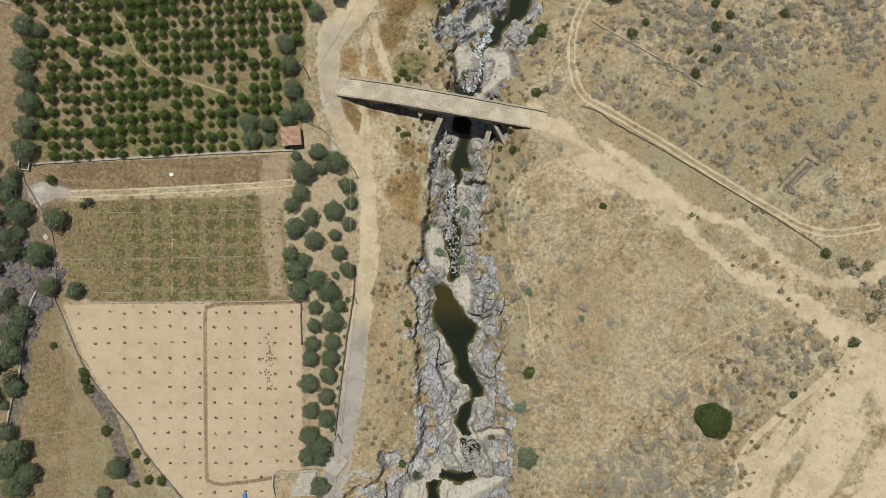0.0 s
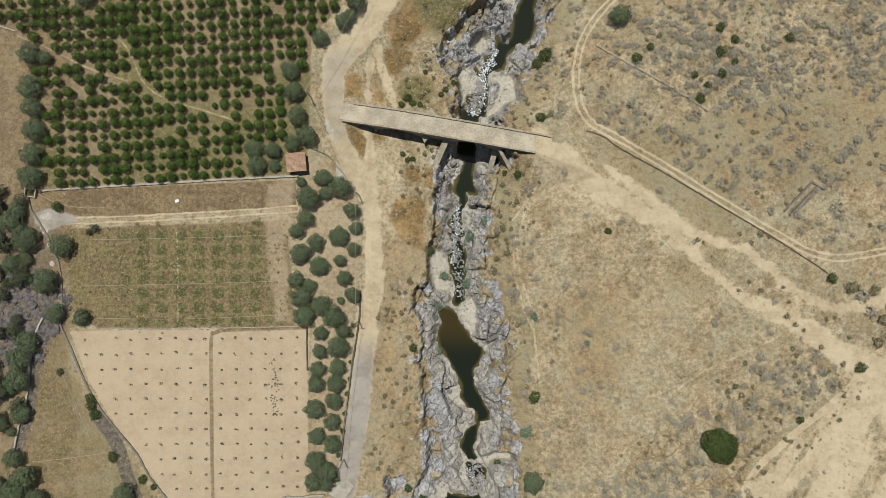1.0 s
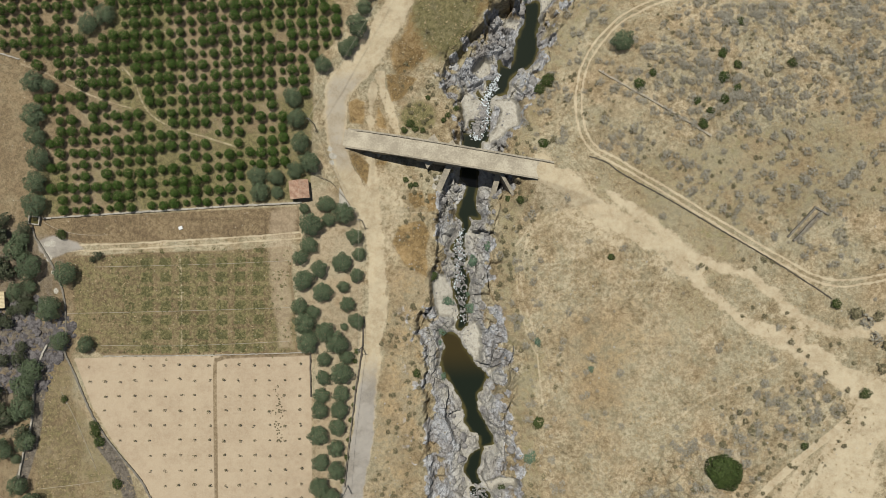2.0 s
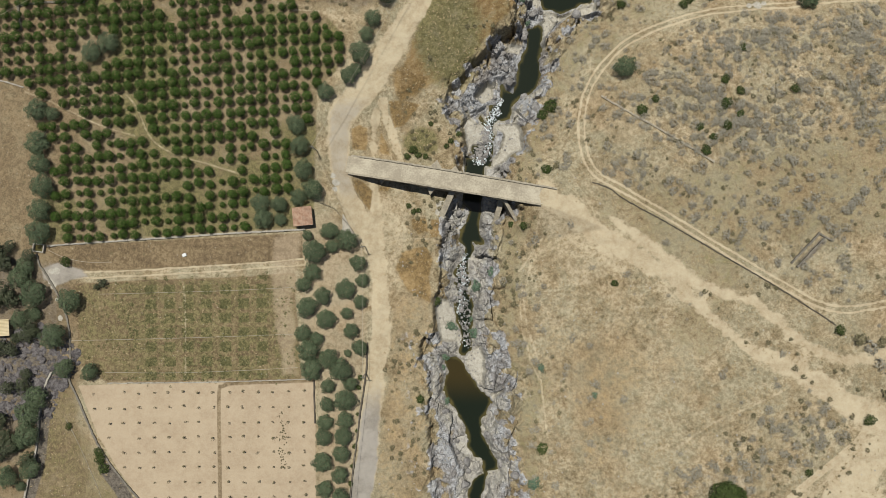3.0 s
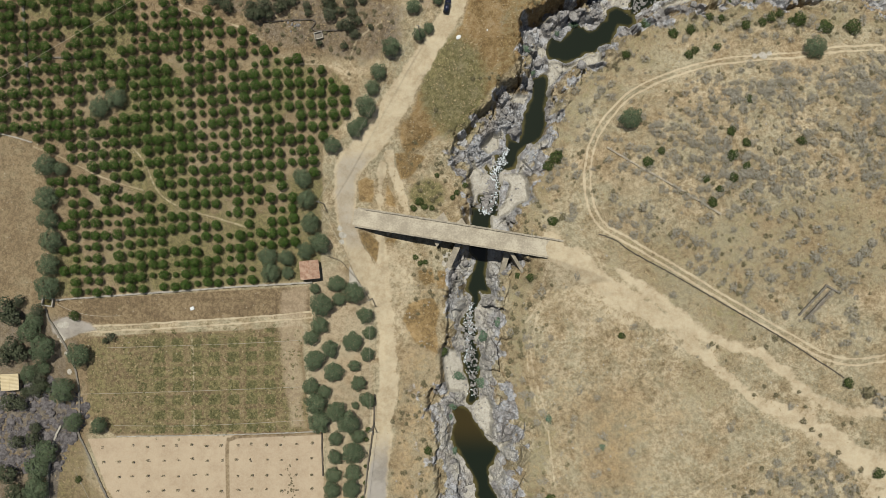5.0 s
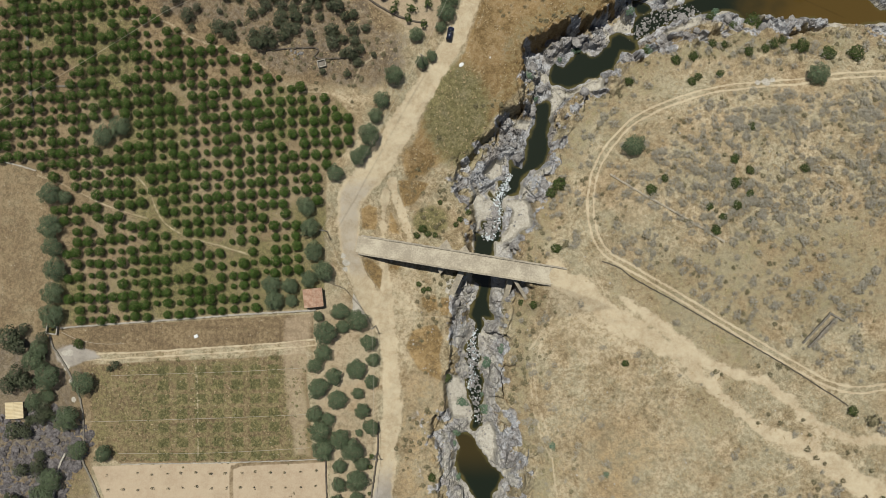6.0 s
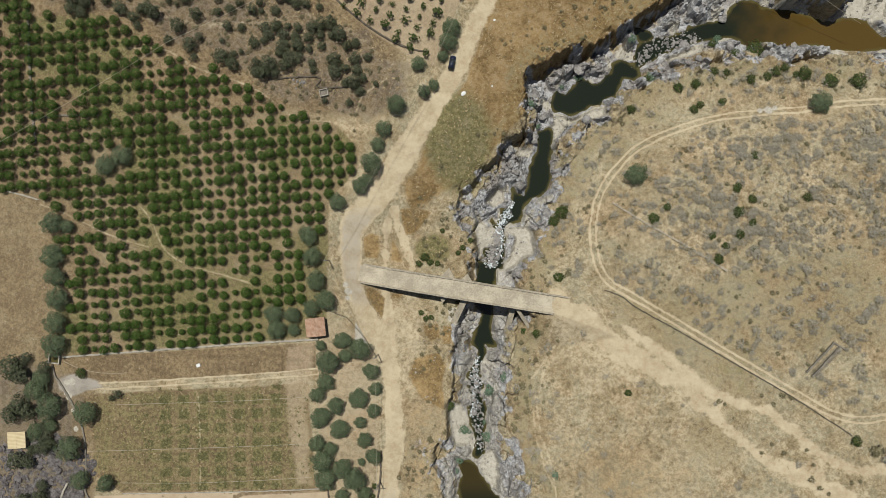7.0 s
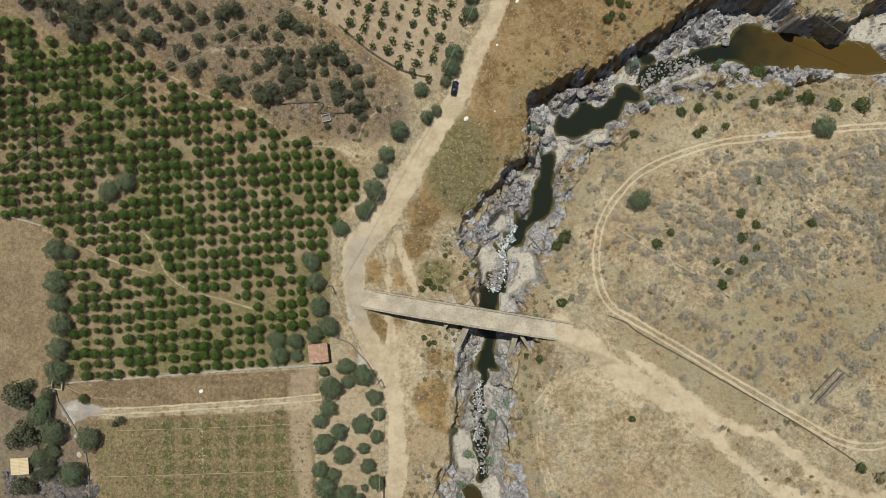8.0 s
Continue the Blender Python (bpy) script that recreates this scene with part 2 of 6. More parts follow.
def inside(x, y, poly):
    """Signed distance to a polygon's edge, positive inside."""
    d = along(x, y, list(poly) + [poly[0]])[0]
    odd = np.zeros(x.shape, dtype=bool)
    for (ax, ay), (bx, by) in zip(poly, list(poly[1:]) + [poly[0]]):
        hit = ((ay > y) != (by > y)) & (x < (bx - ax) * (y - ay) / ((by - ay) or 1e-9) + ax)
        odd ^= hit
    return np.where(odd, d, -d)


# ---- the river: the water's outlines, pale sand and gravel bars, and the rim of the gorge ----
WATER_Z = -12.0
POOLS = [[(-3, -10.1), (0.2, -10.3), (2.8, -11.6), (3.3, -14.1), (5.6, -17.1), (7.6, -20.1), (10.3, -21.8), (10.3, -23.4), (9, -26.4), (7.3, -28.4), (7.8, -33), (10, -37), (12.1, -41), (12, -43.3), (9.3, -43.8), (8.6, -46), (8.3, -49.3), (7.3, -51.3), (7.3, -53), (9, -54.3), (7.6, -55.1), (5.1, -55), (4.7, -53.3), (3.2, -51), (4, -48.8), (5, -46.3), (6.3, -45), (8, -44.3), (8.1, -41), (5.6, -39.7), (3.7, -36.4), (3.8, -33.4), (2.7, -30.1), (1, -27.7), (-0.7, -24.7), (-2.5, -21.1), (-3.5, -17.8), (-2.3, -14.8), (-2.7, -12.3)]]
POOLS += [[(5.1, -55), (8.6, -56.3), (11, -57.3), (11.1, -61), (9.3, -60.1), (8, -62.1), (9.3, -65.3), (7, -64.9), (6.6, -62.1), (5, -58.3)], [(-0.7, -64.4), (2.7, -65.3), (6.8, -65.4), (9, -64.6), (9.8, -67.1), (7.6, -68.3), (4.7, -69.1), (1.8, -67.9), (-1.5, -67.3)], [(-2.7, -67.3), (-0.5, -67.9), (-1.5, -70.4), (-0.2, -75.4), (1, -86.2), (-4.5, -86.2), (-4.7, -74.6), (-4.7, -68.9)]]
POOLS += [[(3.7, 48.3), (10.1, 48.3), (8.6, 40.9), (8, 33.4), (7.3, 29.7), (8, 25.9), (9, 22.8), (5.6, 23.4), (5.5, 20.1), (4.3, 17.8), (3.7, 15.1), (5.1, 11.8), (4, 9.3), (5.6, 5.1), (5.1, 0.2), (4.7, -4.8), (5.1, -8.1), (2.7, -9.8), (1, -9), (2.3, -4.8), (1, 0.2), (0.2, 4.3), (1, 8.5), (0.2, 11.8), (0.5, 15.1), (1.8, 17.8), (3.2, 20.4), (3.2, 22.1), (1.8, 24.2), (2.7, 27.6), (4, 30.4), (4.7, 33.4), (2.7, 35.4)]]
POOLS += [[(8, 45), (11.3, 45.8), (11.3, 48.3), (12.3, 50.8), (11.8, 55), (12.3, 58.3), (14, 59.3), (15.9, 59.6), (17.1, 61.3), (17.9, 64.1), (19.3, 66.3), (21.8, 67.9), (24.2, 69.6), (25.9, 73.2), (25.9, 76.6), (19.6, 76.6), (19.3, 73.2), (18.8, 69.9), (17.9, 67.4), (15.9, 67.8), (15.1, 69.1), (14.3, 65.8), (13, 64.1), (11, 63.3), (10.5, 60.3), (9.6, 58.3), (8.3, 60.6), (7.6, 60), (8.6, 58.3), (10.1, 56.3), (9.3, 52.5), (7.3, 52), (5.6, 52), (5.5, 48.7), (6.8, 47.5)]]
POOLS += [[(27, 86), (26.4, 81.8), (25.6, 76.9), (25.9, 72.7), (24.9, 68.5), (22.4, 66.9), (19.9, 66.2), (18.2, 64.5), (17, 62.1), (16.4, 59.6), (13.1, 58.8), (13.5, 62.1), (14.1, 65.5), (14.5, 70.4), (15.8, 67.4), (17.4, 67.1), (18.8, 69.5), (19.6, 74.5), (20.7, 78.6), (21.9, 80.3), (22, 86.1), (25.4, 87.2)]]
POOLS += [[(27.1, 91.8), (26.4, 94.3), (26.9, 96), (27.8, 98.5), (30.6, 97.1), (33.1, 99.2), (34.8, 101.6), (37.3, 101.1), (38.9, 99.8), (41.1, 100.1), (42.3, 102.3), (44, 103), (44.8, 105.5), (46.5, 106.6), (49, 106.2), (52.2, 103.7), (52.7, 101.5), (50.5, 100.4), (47.7, 101.3), (47.2, 99.6), (46, 98), (45.4, 95.5), (43.8, 95.6), (42.1, 94.8), (40.4, 93.1), (37.9, 92.9), (35.4, 91.6), (32.1, 90.4), (29.6, 91.4)]]
POOLS += [[(51.2, 109.5), (53.2, 111.5), (56.6, 112.7), (59.1, 113.5), (62.4, 113.4), (65.7, 114.9), (67.4, 115.7), (69.8, 116.5), (74.8, 117.2), (78.1, 118.4), (79.8, 121.2), (82.3, 123.3), (87.2, 122.6), (88.8, 120.9), (92.9, 120.5), (96.1, 119.9), (102.6, 118), (105.8, 116.3), (109.1, 116.2), (112.4, 117.4), (118.8, 115.9), (123.2, 111.6), (134.9, 111.3), (160.7, 111.4), (192.6, 110.5), (192.3, 102.3), (160.4, 103.2), (134.7, 105.5), (123.1, 107.8), (115.3, 106.9), (107.2, 108), (104, 109.4), (97.5, 109.6), (94.2, 108.7), (91.8, 110.4), (86.1, 110.2), (84.4, 108.9), (82, 111.2), (79.6, 112.4), (73, 111.9), (66.4, 110.4), (63.1, 109.2), (59.7, 108), (56.4, 106), (53.1, 104.5), (51.1, 103.7), (50.8, 106.2)]]
POOLS += [[(50.9, 116.2), (54.2, 115.3), (56.6, 114.7), (57.4, 113), (54.9, 111.6), (52.1, 112), (51.3, 114.5)]]
SANDS = [[(3.1, 62.9), (5.1, 60.9), (7.6, 58.3), (10.1, 56.6), (9.7, 55), (8.9, 52), (5.6, 52), (4.3, 49.7), (4, 54.7)], [(12.5, 58.5), (15.9, 58.6), (18.3, 58.3), (20, 56.3), (20.8, 52.2), (20, 49.7), (15.9, 46.4), (10.9, 44.8), (11.6, 48.1), (12.9, 50.5), (13.9, 54.7), (12.2, 57.1)], [(-5.1, 7.6), (-1.5, 6.8), (-0.2, 3.5), (1, -1.5), (1.8, -4), (1, -5.6), (-2.3, -5.6), (-4.3, -4.8), (-4.8, 0.2), (-5.3, 3.5)], [(5.6, -6.1), (7.9, -6.1), (8.9, -9.7), (9.2, -13.9), (7.9, -17.2), (6.9, -18), (4.3, -14.7), (3.1, -11.4), (4.6, -8.1)], [(-11.4, -67.5), (-5.6, -66.7), (-4.5, -69.2), (-4.6, -74.1), (-6.4, -85.7), (-15.5, -85.7), (-12.2, -74.1)]]
SANDS += [[(-0.7, -67.5), (5.1, -69.2), (10.1, -67.2), (19.2, -65.6), (14.2, -68.9), (8.4, -72.5), (5.9, -85.7), (0.2, -85.7)], [(9.6, -52.7), (14.2, -51.4), (18.3, -51.9), (18.3, -54.3), (14.2, -54.7), (11.7, -56), (9.2, -55.2)], [(10.2, -21), (13.9, -19), (12.5, -20.6), (10.6, -23.8)], [(23.6, 86.7), (26.9, 88), (27, 90.8), (30.2, 90.7), (31.9, 89.8), (36, 91.4), (40.2, 92.6), (41.8, 92.6), (41.7, 89.6), (35.9, 88.1), (31, 86.5), (29.3, 84.9), (27.3, 83.3), (26.8, 85.8)], [(60.2, 107.3), (65.2, 109.1), (70.9, 110.6), (70.8, 107), (65.9, 105.5), (59.3, 104), (56.8, 103.3)], [(87.2, 122.2), (89.2, 123), (92.4, 121.3), (92, 120.1), (88.3, 120.6)]]
SANDS += [[(111.4, 117.4), (115.1, 123.1), (121.6, 125.3), (134.5, 125), (134.2, 113.5), (121.4, 115.8), (114.9, 115.7)], [(108.2, 107.6), (113, 107), (116.2, 106.1), (111.4, 105.1), (106.6, 106.3)], [(10, 69.6), (12.1, 68.8), (12.4, 65.4), (9, 63.9), (7.4, 65.6)], [(16, 81.1), (20.1, 80.2), (19.2, 78.5), (15.1, 79)], [(44.6, 107.7), (46.3, 110.2), (50.5, 110.9), (51.2, 106.7), (48.7, 106), (46.2, 106)]]
WEST_RIM = [(-15.1, -83.3), (-29.5, -71.3), (-25.5, -67.6), (-19.9, -66), (-18, -62.5), (-18, -58.4), (-13.5, -57.6), (-10, -60), (-6.7, -55.2), (-6.3, -49.6), (-7.9, -41.6), (-7.4, -31.9), (-8.7, -25.5), (-7.4, -19.1), (-7.9, -14.3), (-10.6, -9.5), (-9.3, -4.7), (-5.8, -1.4), (-5.5, 6.6), (-5.1, 13), (-4.2, 21), (-3.4, 27.5), (-2.6, 31.5), (0.2, 37.9), (1.9, 45.1), (2.1, 50.7), (2.6, 53.9), (0.6, 56.4), (-1.9, 58.8), (-2.9, 64.4)]
NORTH_RIM = [(-1.6, 68.6), (2.1, 70.9), (4.1, 74.1), (9, 78), (11.6, 82.4), (16.3, 84.5), (17.3, 93), (17.7, 98.6), (19.1, 102.6), (24.7, 104.8), (28.7, 106.6), (36.8, 109), (42.4, 111.1), (45.6, 113.1), (49.6, 116.2), (55.3, 119.7), (59.1, 122.9), (64, 126), (70.3, 128.2), (76.6, 129.1), (90.7, 128.7), (92.1, 123.5), (93.9, 120), (96, 121.5), (98.4, 122.2), (103, 121.6), (105.8, 119.1), (107.6, 119.6), (110.9, 123.3), (117.2, 127.2), (129.9, 127.3), (154.7, 126.5), (185.4, 125.6)]
EAST_RIM = [(186.4, 88.3), (155.4, 90.7), (130.6, 96.1), (119.5, 102.5), (111.9, 103), (105.6, 103.5), (96.1, 103.2), (86.6, 103.7), (78.7, 104), (72.3, 102.8), (64.2, 100.8), (57.8, 98.4), (53, 98.2), (48.1, 94.3), (44.8, 90.3), (40.7, 87.5), (35.8, 85.4), (32, 80.9), (30.8, 74.5), (28.2, 69.4), (25.8, 66.5), (25.2, 62.3), (22.7, 57.4), (20.7, 52.6), (20.3, 48.6), (17.1, 44.5), (16.3, 38.9), (17.9, 31.6), (13.9, 26.8), (13.2, 19.5), (12.6, 9.8), (12.3, 1.8), (14.7, -6.3), (15.5, -12.7), (20.3, -15.2), (19.5, -19.2), (16.3, -24), (17.1, -32.1), (18.7, -41.8), (19.5, -51.5), (19.5, -66), (21.1, -83.7)]
GORGE = WEST_RIM + NORTH_RIM + EAST_RIM

# ---- tracks, as lines with a half width ----
ROAD = [(-35.1, -81.3, 3.0), (-31.9, -68.7, 3.1), (-28.7, -56.2, 3.1), (-25.7, -40.6, 3.0), (-23.8, -24.9, 2.8), (-22.4, -9.2, 3.1), (-20.7, -3.0, 2.8), (-20.8, 3.3, 2.3), (-21.3, 14.2, 2.3), (-22.5, 22.1, 2.8), (-25.7, 28.3, 3.1), (-29.1, 36.2, 2.7), (-31.5, 44.0, 2.7), (-31.9, 51.8, 3.1)]
ROAD += [(-30.7, 59.6, 3.5), (-24.2, 67.3, 4.1), (-19.6, 74.3, 3.8), (-13.9, 82.9, 3.2), (-7.4, 92.5, 2.7), (-1.4, 101.5, 2.7), (2.4, 110.9, 2.4), (6.5, 118.7, 2.4), (10.7, 127.3, 2.2), (14.0, 137.5, 2.2)]
UNDER_TRACK = [(-21.5, 15.9, 1.9), (-21.9, 23.8, 2.1), (-22.2, 31.7, 1.9), (-22.7, 39.6, 1.3), (-22.7, 47.5, 0.9), (-22.4, 53.8, 0.9), (-21.5, 60.1, 1.3)]
SIDE_TRACK = [(-14.8, 46.7, 0.9), (-16.4, 52.2, 1.1), (-18.3, 57.7, 1.3), (-19.6, 63.3, 1.3)]
EAST_ROAD = [(24.3, 36.7, 3), (31.2, 32.3, 3.3), (39.6, 25.7, 3.6), (48.7, 19.9, 3), (56.3, 14.8, 2.4), (63.8, 7.8, 1.7), (69.8, 2.4, 1.4), (73.9, -2.1, 1.2), (78.7, -5.9, 1.2), (86.1, -9.7, 2.3), (93.4, -13.5, 2.7), (102.2, -19.5, 3.3), (110.9, -24, 4.3), (122.5, -29.9, 4.3), (143.9, -38.6, 4.3)]
EAST_FORK = [(42.7, 29.6, 1.1), (50.3, 24.1, 1.7), (57.8, 17.8, 2.1), (65.3, 11.7, 1.8), (72.8, 8.6, 1.4), (80.3, 6.3, 1.4), (86.2, 1.7, 1.8), (91.3, -3.6, 1.8), (97.9, -7.4, 1.5), (105.3, -8.9, 1.5), (112.6, -8.2, 2.1), (118.2, -5.1, 2.4), (125.8, -1.4, 2.4), (144.7, 3.1, 2.4)]
CROSS_TRACK = [(90.6, -2.1, 1.5), (93.2, -7.4, 2.1), (92.7, -13.5, 2.1)]
RUTS = [(119.3, 90.7), (107.2, 90.3), (95.0, 88.9), (78.2, 87.8), (65.9, 85.9), (52.0, 80.8), (44.5, 75.0), (38.7, 67.0), (36.2, 58.1), (36.5, 48.8), (39.5, 42.1), (46.3, 37.5), (59.9, 28.8), (73.3, 20.2), (86.8, 11.8), (96.4, 6.1), (104.7, 4.3), (116.7, 6.1)]
FIELD_RUTS = [(-111.0, 14.9), (-99.3, 15.3), (-88.3, 15.7), (-75.8, 16.3), (-60.1, 17.1), (-42.1, 18.3)]
ORCHARD_PATHS = [[(-92.1, 66.6), (-88.2, 61.9), (-84.3, 53.3), (-77.3, 48.6), (-67.9, 45.8), (-60.1, 43.2)], [(-119.5, 66.6), (-113.3, 64.3), (-107, 61.2), (-100.7, 58), (-94.5, 55.7), (-89, 54.1)]]
FOOTPATHS = ORCHARD_PATHS + [[(-75.4, 12.5), (-75, 0), (-75.2, -14)], [(-44.7, 88.7), (-35.2, 87.8), (-30.8, 85.7), (-29.4, 91.2), (-27.1, 95.6), (-20.7, 99.7)], [(-94.1, 110.4), (-82.8, 109.3), (-74.9, 104.3), (-58.9, 98.3), (-47.9, 90.1)], [(-14.7, 61.2), (-9.7, 62.5), (-4.5, 62.8), (0.9, 59.7)], [(19.1, 11.2), (20.2, 0.2), (23.1, -9.3), (24.4, -18.8), (25.5, -31.5)], [(-14.9, 23.9), (-10.1, 24.7), (-3.8, 23.9)], [(18.2, 15), (22.1, 20.5), (26.8, 28.3), (25.2, 33.8)], [(-20.4, 50.8), (-14.9, 44.4), (-10.9, 38.1)], [(-6.2, 30.4), (-5.4, 22.4), (-6.2, 14.5)], [(60.5, -31.9), (65, -28.8), (71, -25), (80, -21.1), (89, -16.5)], [(24, 31.3), (22.7, 23.5), (21.1, 15.7), (20.3, 11)]]
FOOTPATHS += [[(18.5, 6.4), (18.9, -1.4), (20.3, -6), (21.4, -10.7), (23.7, -15.3)]]

# ---- fields, as corner points ----
PLOUGHED = [(-105.2, -15.5), (-39.0, -14.2), (-39.3, -62.2), (-47.3, -62.8), (-47.6, -70.3), (-70.3, -70.3), (-78.6, -61.2), (-86.0, -50.3), (-94.3, -39.0), (-100.1, -28.8)]
VEG = [(-106.5, 13.0), (-44.5, 15.2), (-42.6, -14.6), (-96.9, -14.6), (-105.2, -9.2)]
STRIP = [(-114.9, 23.3), (-42.1, 26.5), (-42.1, 18.6), (-100.8, 16.1), (-111.8, 18.9)]
ORCHARD = [(-141.0, 129.5), (-121.5, 128.1), (-121.6, 120.1), (-103.7, 120.7), (-94.8, 118.2), (-84.4, 109.8), (-74.8, 106.4), (-58.9, 100.5), (-52.6, 94.2), (-35.2, 87.4), (-28.2, 80.1), (-29.1, 74.5), (-37.2, 66.0), (-38.7, 31.4), (-42.7, 27.6), (-115.5, 23.8), (-116.5, 67.8), (-141.7, 73.2)]
NORTH_FIELD = [(-55.0, 139.7), (7.0, 137.7), (2.8, 126.8), (-7.2, 102.5), (-12.7, 104.2), (-26.0, 113.3), (-34.6, 121.2), (-47.2, 128.0)]
OLIVE_STRIP = [(-42.9, 31.5), (-33.5, 33.0), (-24.9, 22.1), (-24.4, -3.0), (-28.0, -39.0), (-33.5, -60.9), (-39.8, -61.7), (-39.0, -14.7), (-42.9, -13.9)]
WEST_GRASS = [(-107.9, -16.3), (-94.6, -40.6), (-78.9, -62.5), (-72.7, -71.9), (-113.4, -71.9), (-118.9, -40.6), (-113.4, -18.6)]
WILD_FLOOR = [(-135, 140), (-55, 140), (-40, 121), (-24, 110), (-10, 103), (-14, 94), (-26, 86), (-50, 94), (-76, 108), (-95, 120), (-122, 122)]
GOLD_BANK = [(10.2, 138.0), (80.7, 135.8), (60.0, 117.5), (41.0, 108.5), (26.8, 104.2), (22.6, 96.4), (16.9, 87.0), (4.0, 74.7), (-4.0, 69.3), (-15.2, 62.4), (-16.6, 72.0), (-3.5, 90.7), (4.8, 107.9)]
WEST_VERGE = [(-19.6, 0.2), (-14.9, 22.3), (-10.1, 31.8), (-5.1, 28.6), (-5.7, -3.0), (-7.8, -25.1), (-6.6, -47.3), (-13.3, -61.5), (-22.8, -64.7), (-25.9, -61.5), (-23.6, -31.5)]
RUSTY = [(22.6, 1.7), (33.4, 6.3), (45.6, 4.8), (59.2, 0.2), (68.2, -4.4), (66.6, -15.1), (56.1, -18.2), (53, -27.4), (45.4, -39.7), (34.7, -45.9), (30.2, -33.7), (25.6, -18.4)]
SCREE = [(125.5, -17.9), (116.7, -23.9), (109.4, -27.7), (102, -33.8), (93.1, -41), (84.1, -50.5), (79.6, -58.9), (76.6, -67.9), (76.5, -78.4), (136.1, -77.1), (137.1, -17.8)]
SCREE_PATHS = [[(76.3, -67.9), (78.1, -60.4), (81.9, -52.8), (88.6, -46), (96.1, -39.4), (105, -31.8), (108.7, -27)], [(86.2, -67.8), (87.7, -61.7), (91.5, -54.2), (95.9, -48.9), (100.4, -42.1)], [(100.1, -67.5), (104.6, -60), (106.8, -53.9), (107.7, -48)], [(107.4, -64.4), (113.3, -62), (119.1, -59.7)]]
SE_ROCKS = [(60.8, -38.2), (79.2, -38.2), (83.0, -48.9), (77.6, -62.8), (73.0, -70.4), (36.2, -70.4), (39.3, -58.1), (51.6, -48.9)]
SCRUB_BELT = [(74.2, -30.4), (94.0, -18.2), (107.8, -20.5), (110.8, -27.3), (94.0, -34.2), (81.8, -43.3), (69.6, -38.0)]
WEST_LAVA = [(-129.7, -4.6), (-113.9, -3.0), (-108.4, -7.7), (-113.9, -18.7), (-117.1, -25.0), (-129.7, -18.7)]
PALE_MEADOW = [(16.5, 31.3), (41.4, 23.5), (71.0, 6.4), (75.7, -12.3), (52.3, -15.4), (33.7, -18.5), (19.6, -6.1)]
NORTH_PATH = [(-82.7, 118.9, 1.1), (-73.1, 116.2, 1.3), (-58.6, 116.6, 1.3), (-44.2, 118.0, 1.3), (-34.7, 115.9, 1.3), (-26.9, 109.8, 1.1), (-19.0, 103.6, 1.1), (-12.0, 100.2, 1.1), (-1.7, 100.6, 1.3)]
BARE = [(-29.2, 40.7), (-22.9, 39.1), (-13.4, 39.1), (-9.9, 32.0), (-13.4, 22.4), (-16.5, 9.7), (-18.4, -3.0), (-22.9, 3.3), (-22.9, 22.4), (-26.9, 32.0)]
GRASS_ISLANDS = [[(-28.4, 41.6), (-25.3, 40.8), (-22.9, 38.4), (-23.3, 32), (-24.5, 32.8), (-27.4, 37.6)], [(-28.5, 55.6), (-26.1, 56.7), (-23.9, 55.9), (-24.2, 49.2), (-28.5, 49.9)], [(-21, 55.1), (-19.8, 54.7), (-17.8, 50.4), (-17.8, 48), (-21, 48.8)], [(-21.4, 40), (-17.4, 39.7), (-18.5, 37.6), (-21.4, 38.1)], [(-12.1, 30.4), (-7.8, 30.8), (-7.3, 26.5), (-10.2, 25.7), (-12.1, 27.6)], [(-6.7, 30.4), (-3.8, 29.6), (-4.6, 24.9), (-6.7, 24.9)], [(-17.8, 63.1), (-13.4, 63.9), (-9.4, 62.3), (-13.4, 56.7), (-16.6, 55.9)], [(-15, 20.9), (-7.8, 22.5), (-6.2, 17.7), (-7, 6.5), (-13.4, 9.7), (-16.6, 16.1)]]
FAN = [(21.9, 32.7), (27.3, 36.6), (45.9, 28.1), (62.9, 17.2), (73.8, 6.4), (67.6, 3.3), (49.0, 9.5), (33.5, 9.5), (24.2, 15.7)]
PALE_SPOTS = [(-3.5, 34.3, 1.4), (-4.3, 32.1, 1.3), (-2.6, 30.8, 1.0)] + [(-33.0, 40.6, 1.3), (-33.2, 38.7, 0.9), (-33.4, 42.3, 0.9)] + [(-112.1, 12.4, 1.1), (-112.7, 13.3, 0.9), (-111.0, 8.6, 0.8), (-110.2, 3.3, 0.8), (-111.0, 16.6, 1.4), (-112.6, 16.4, 0.9), (-83.6, 69.1, 0.2)] + [(85.5, 88.8, 1.4), (83.2, 88.7, 1.1), (87.5, 89.3, 0.9)]


def water_edge(x, y):
    """Distance from the water: negative in the pools, positive on dry land."""
    wet = np.full(x.shape, -40.0)
    for pool in POOLS:
        near = close(x, y, pool, 16)
        wet[near] = np.maximum(wet[near], inside(x[near], y[near], pool))
    return -wet


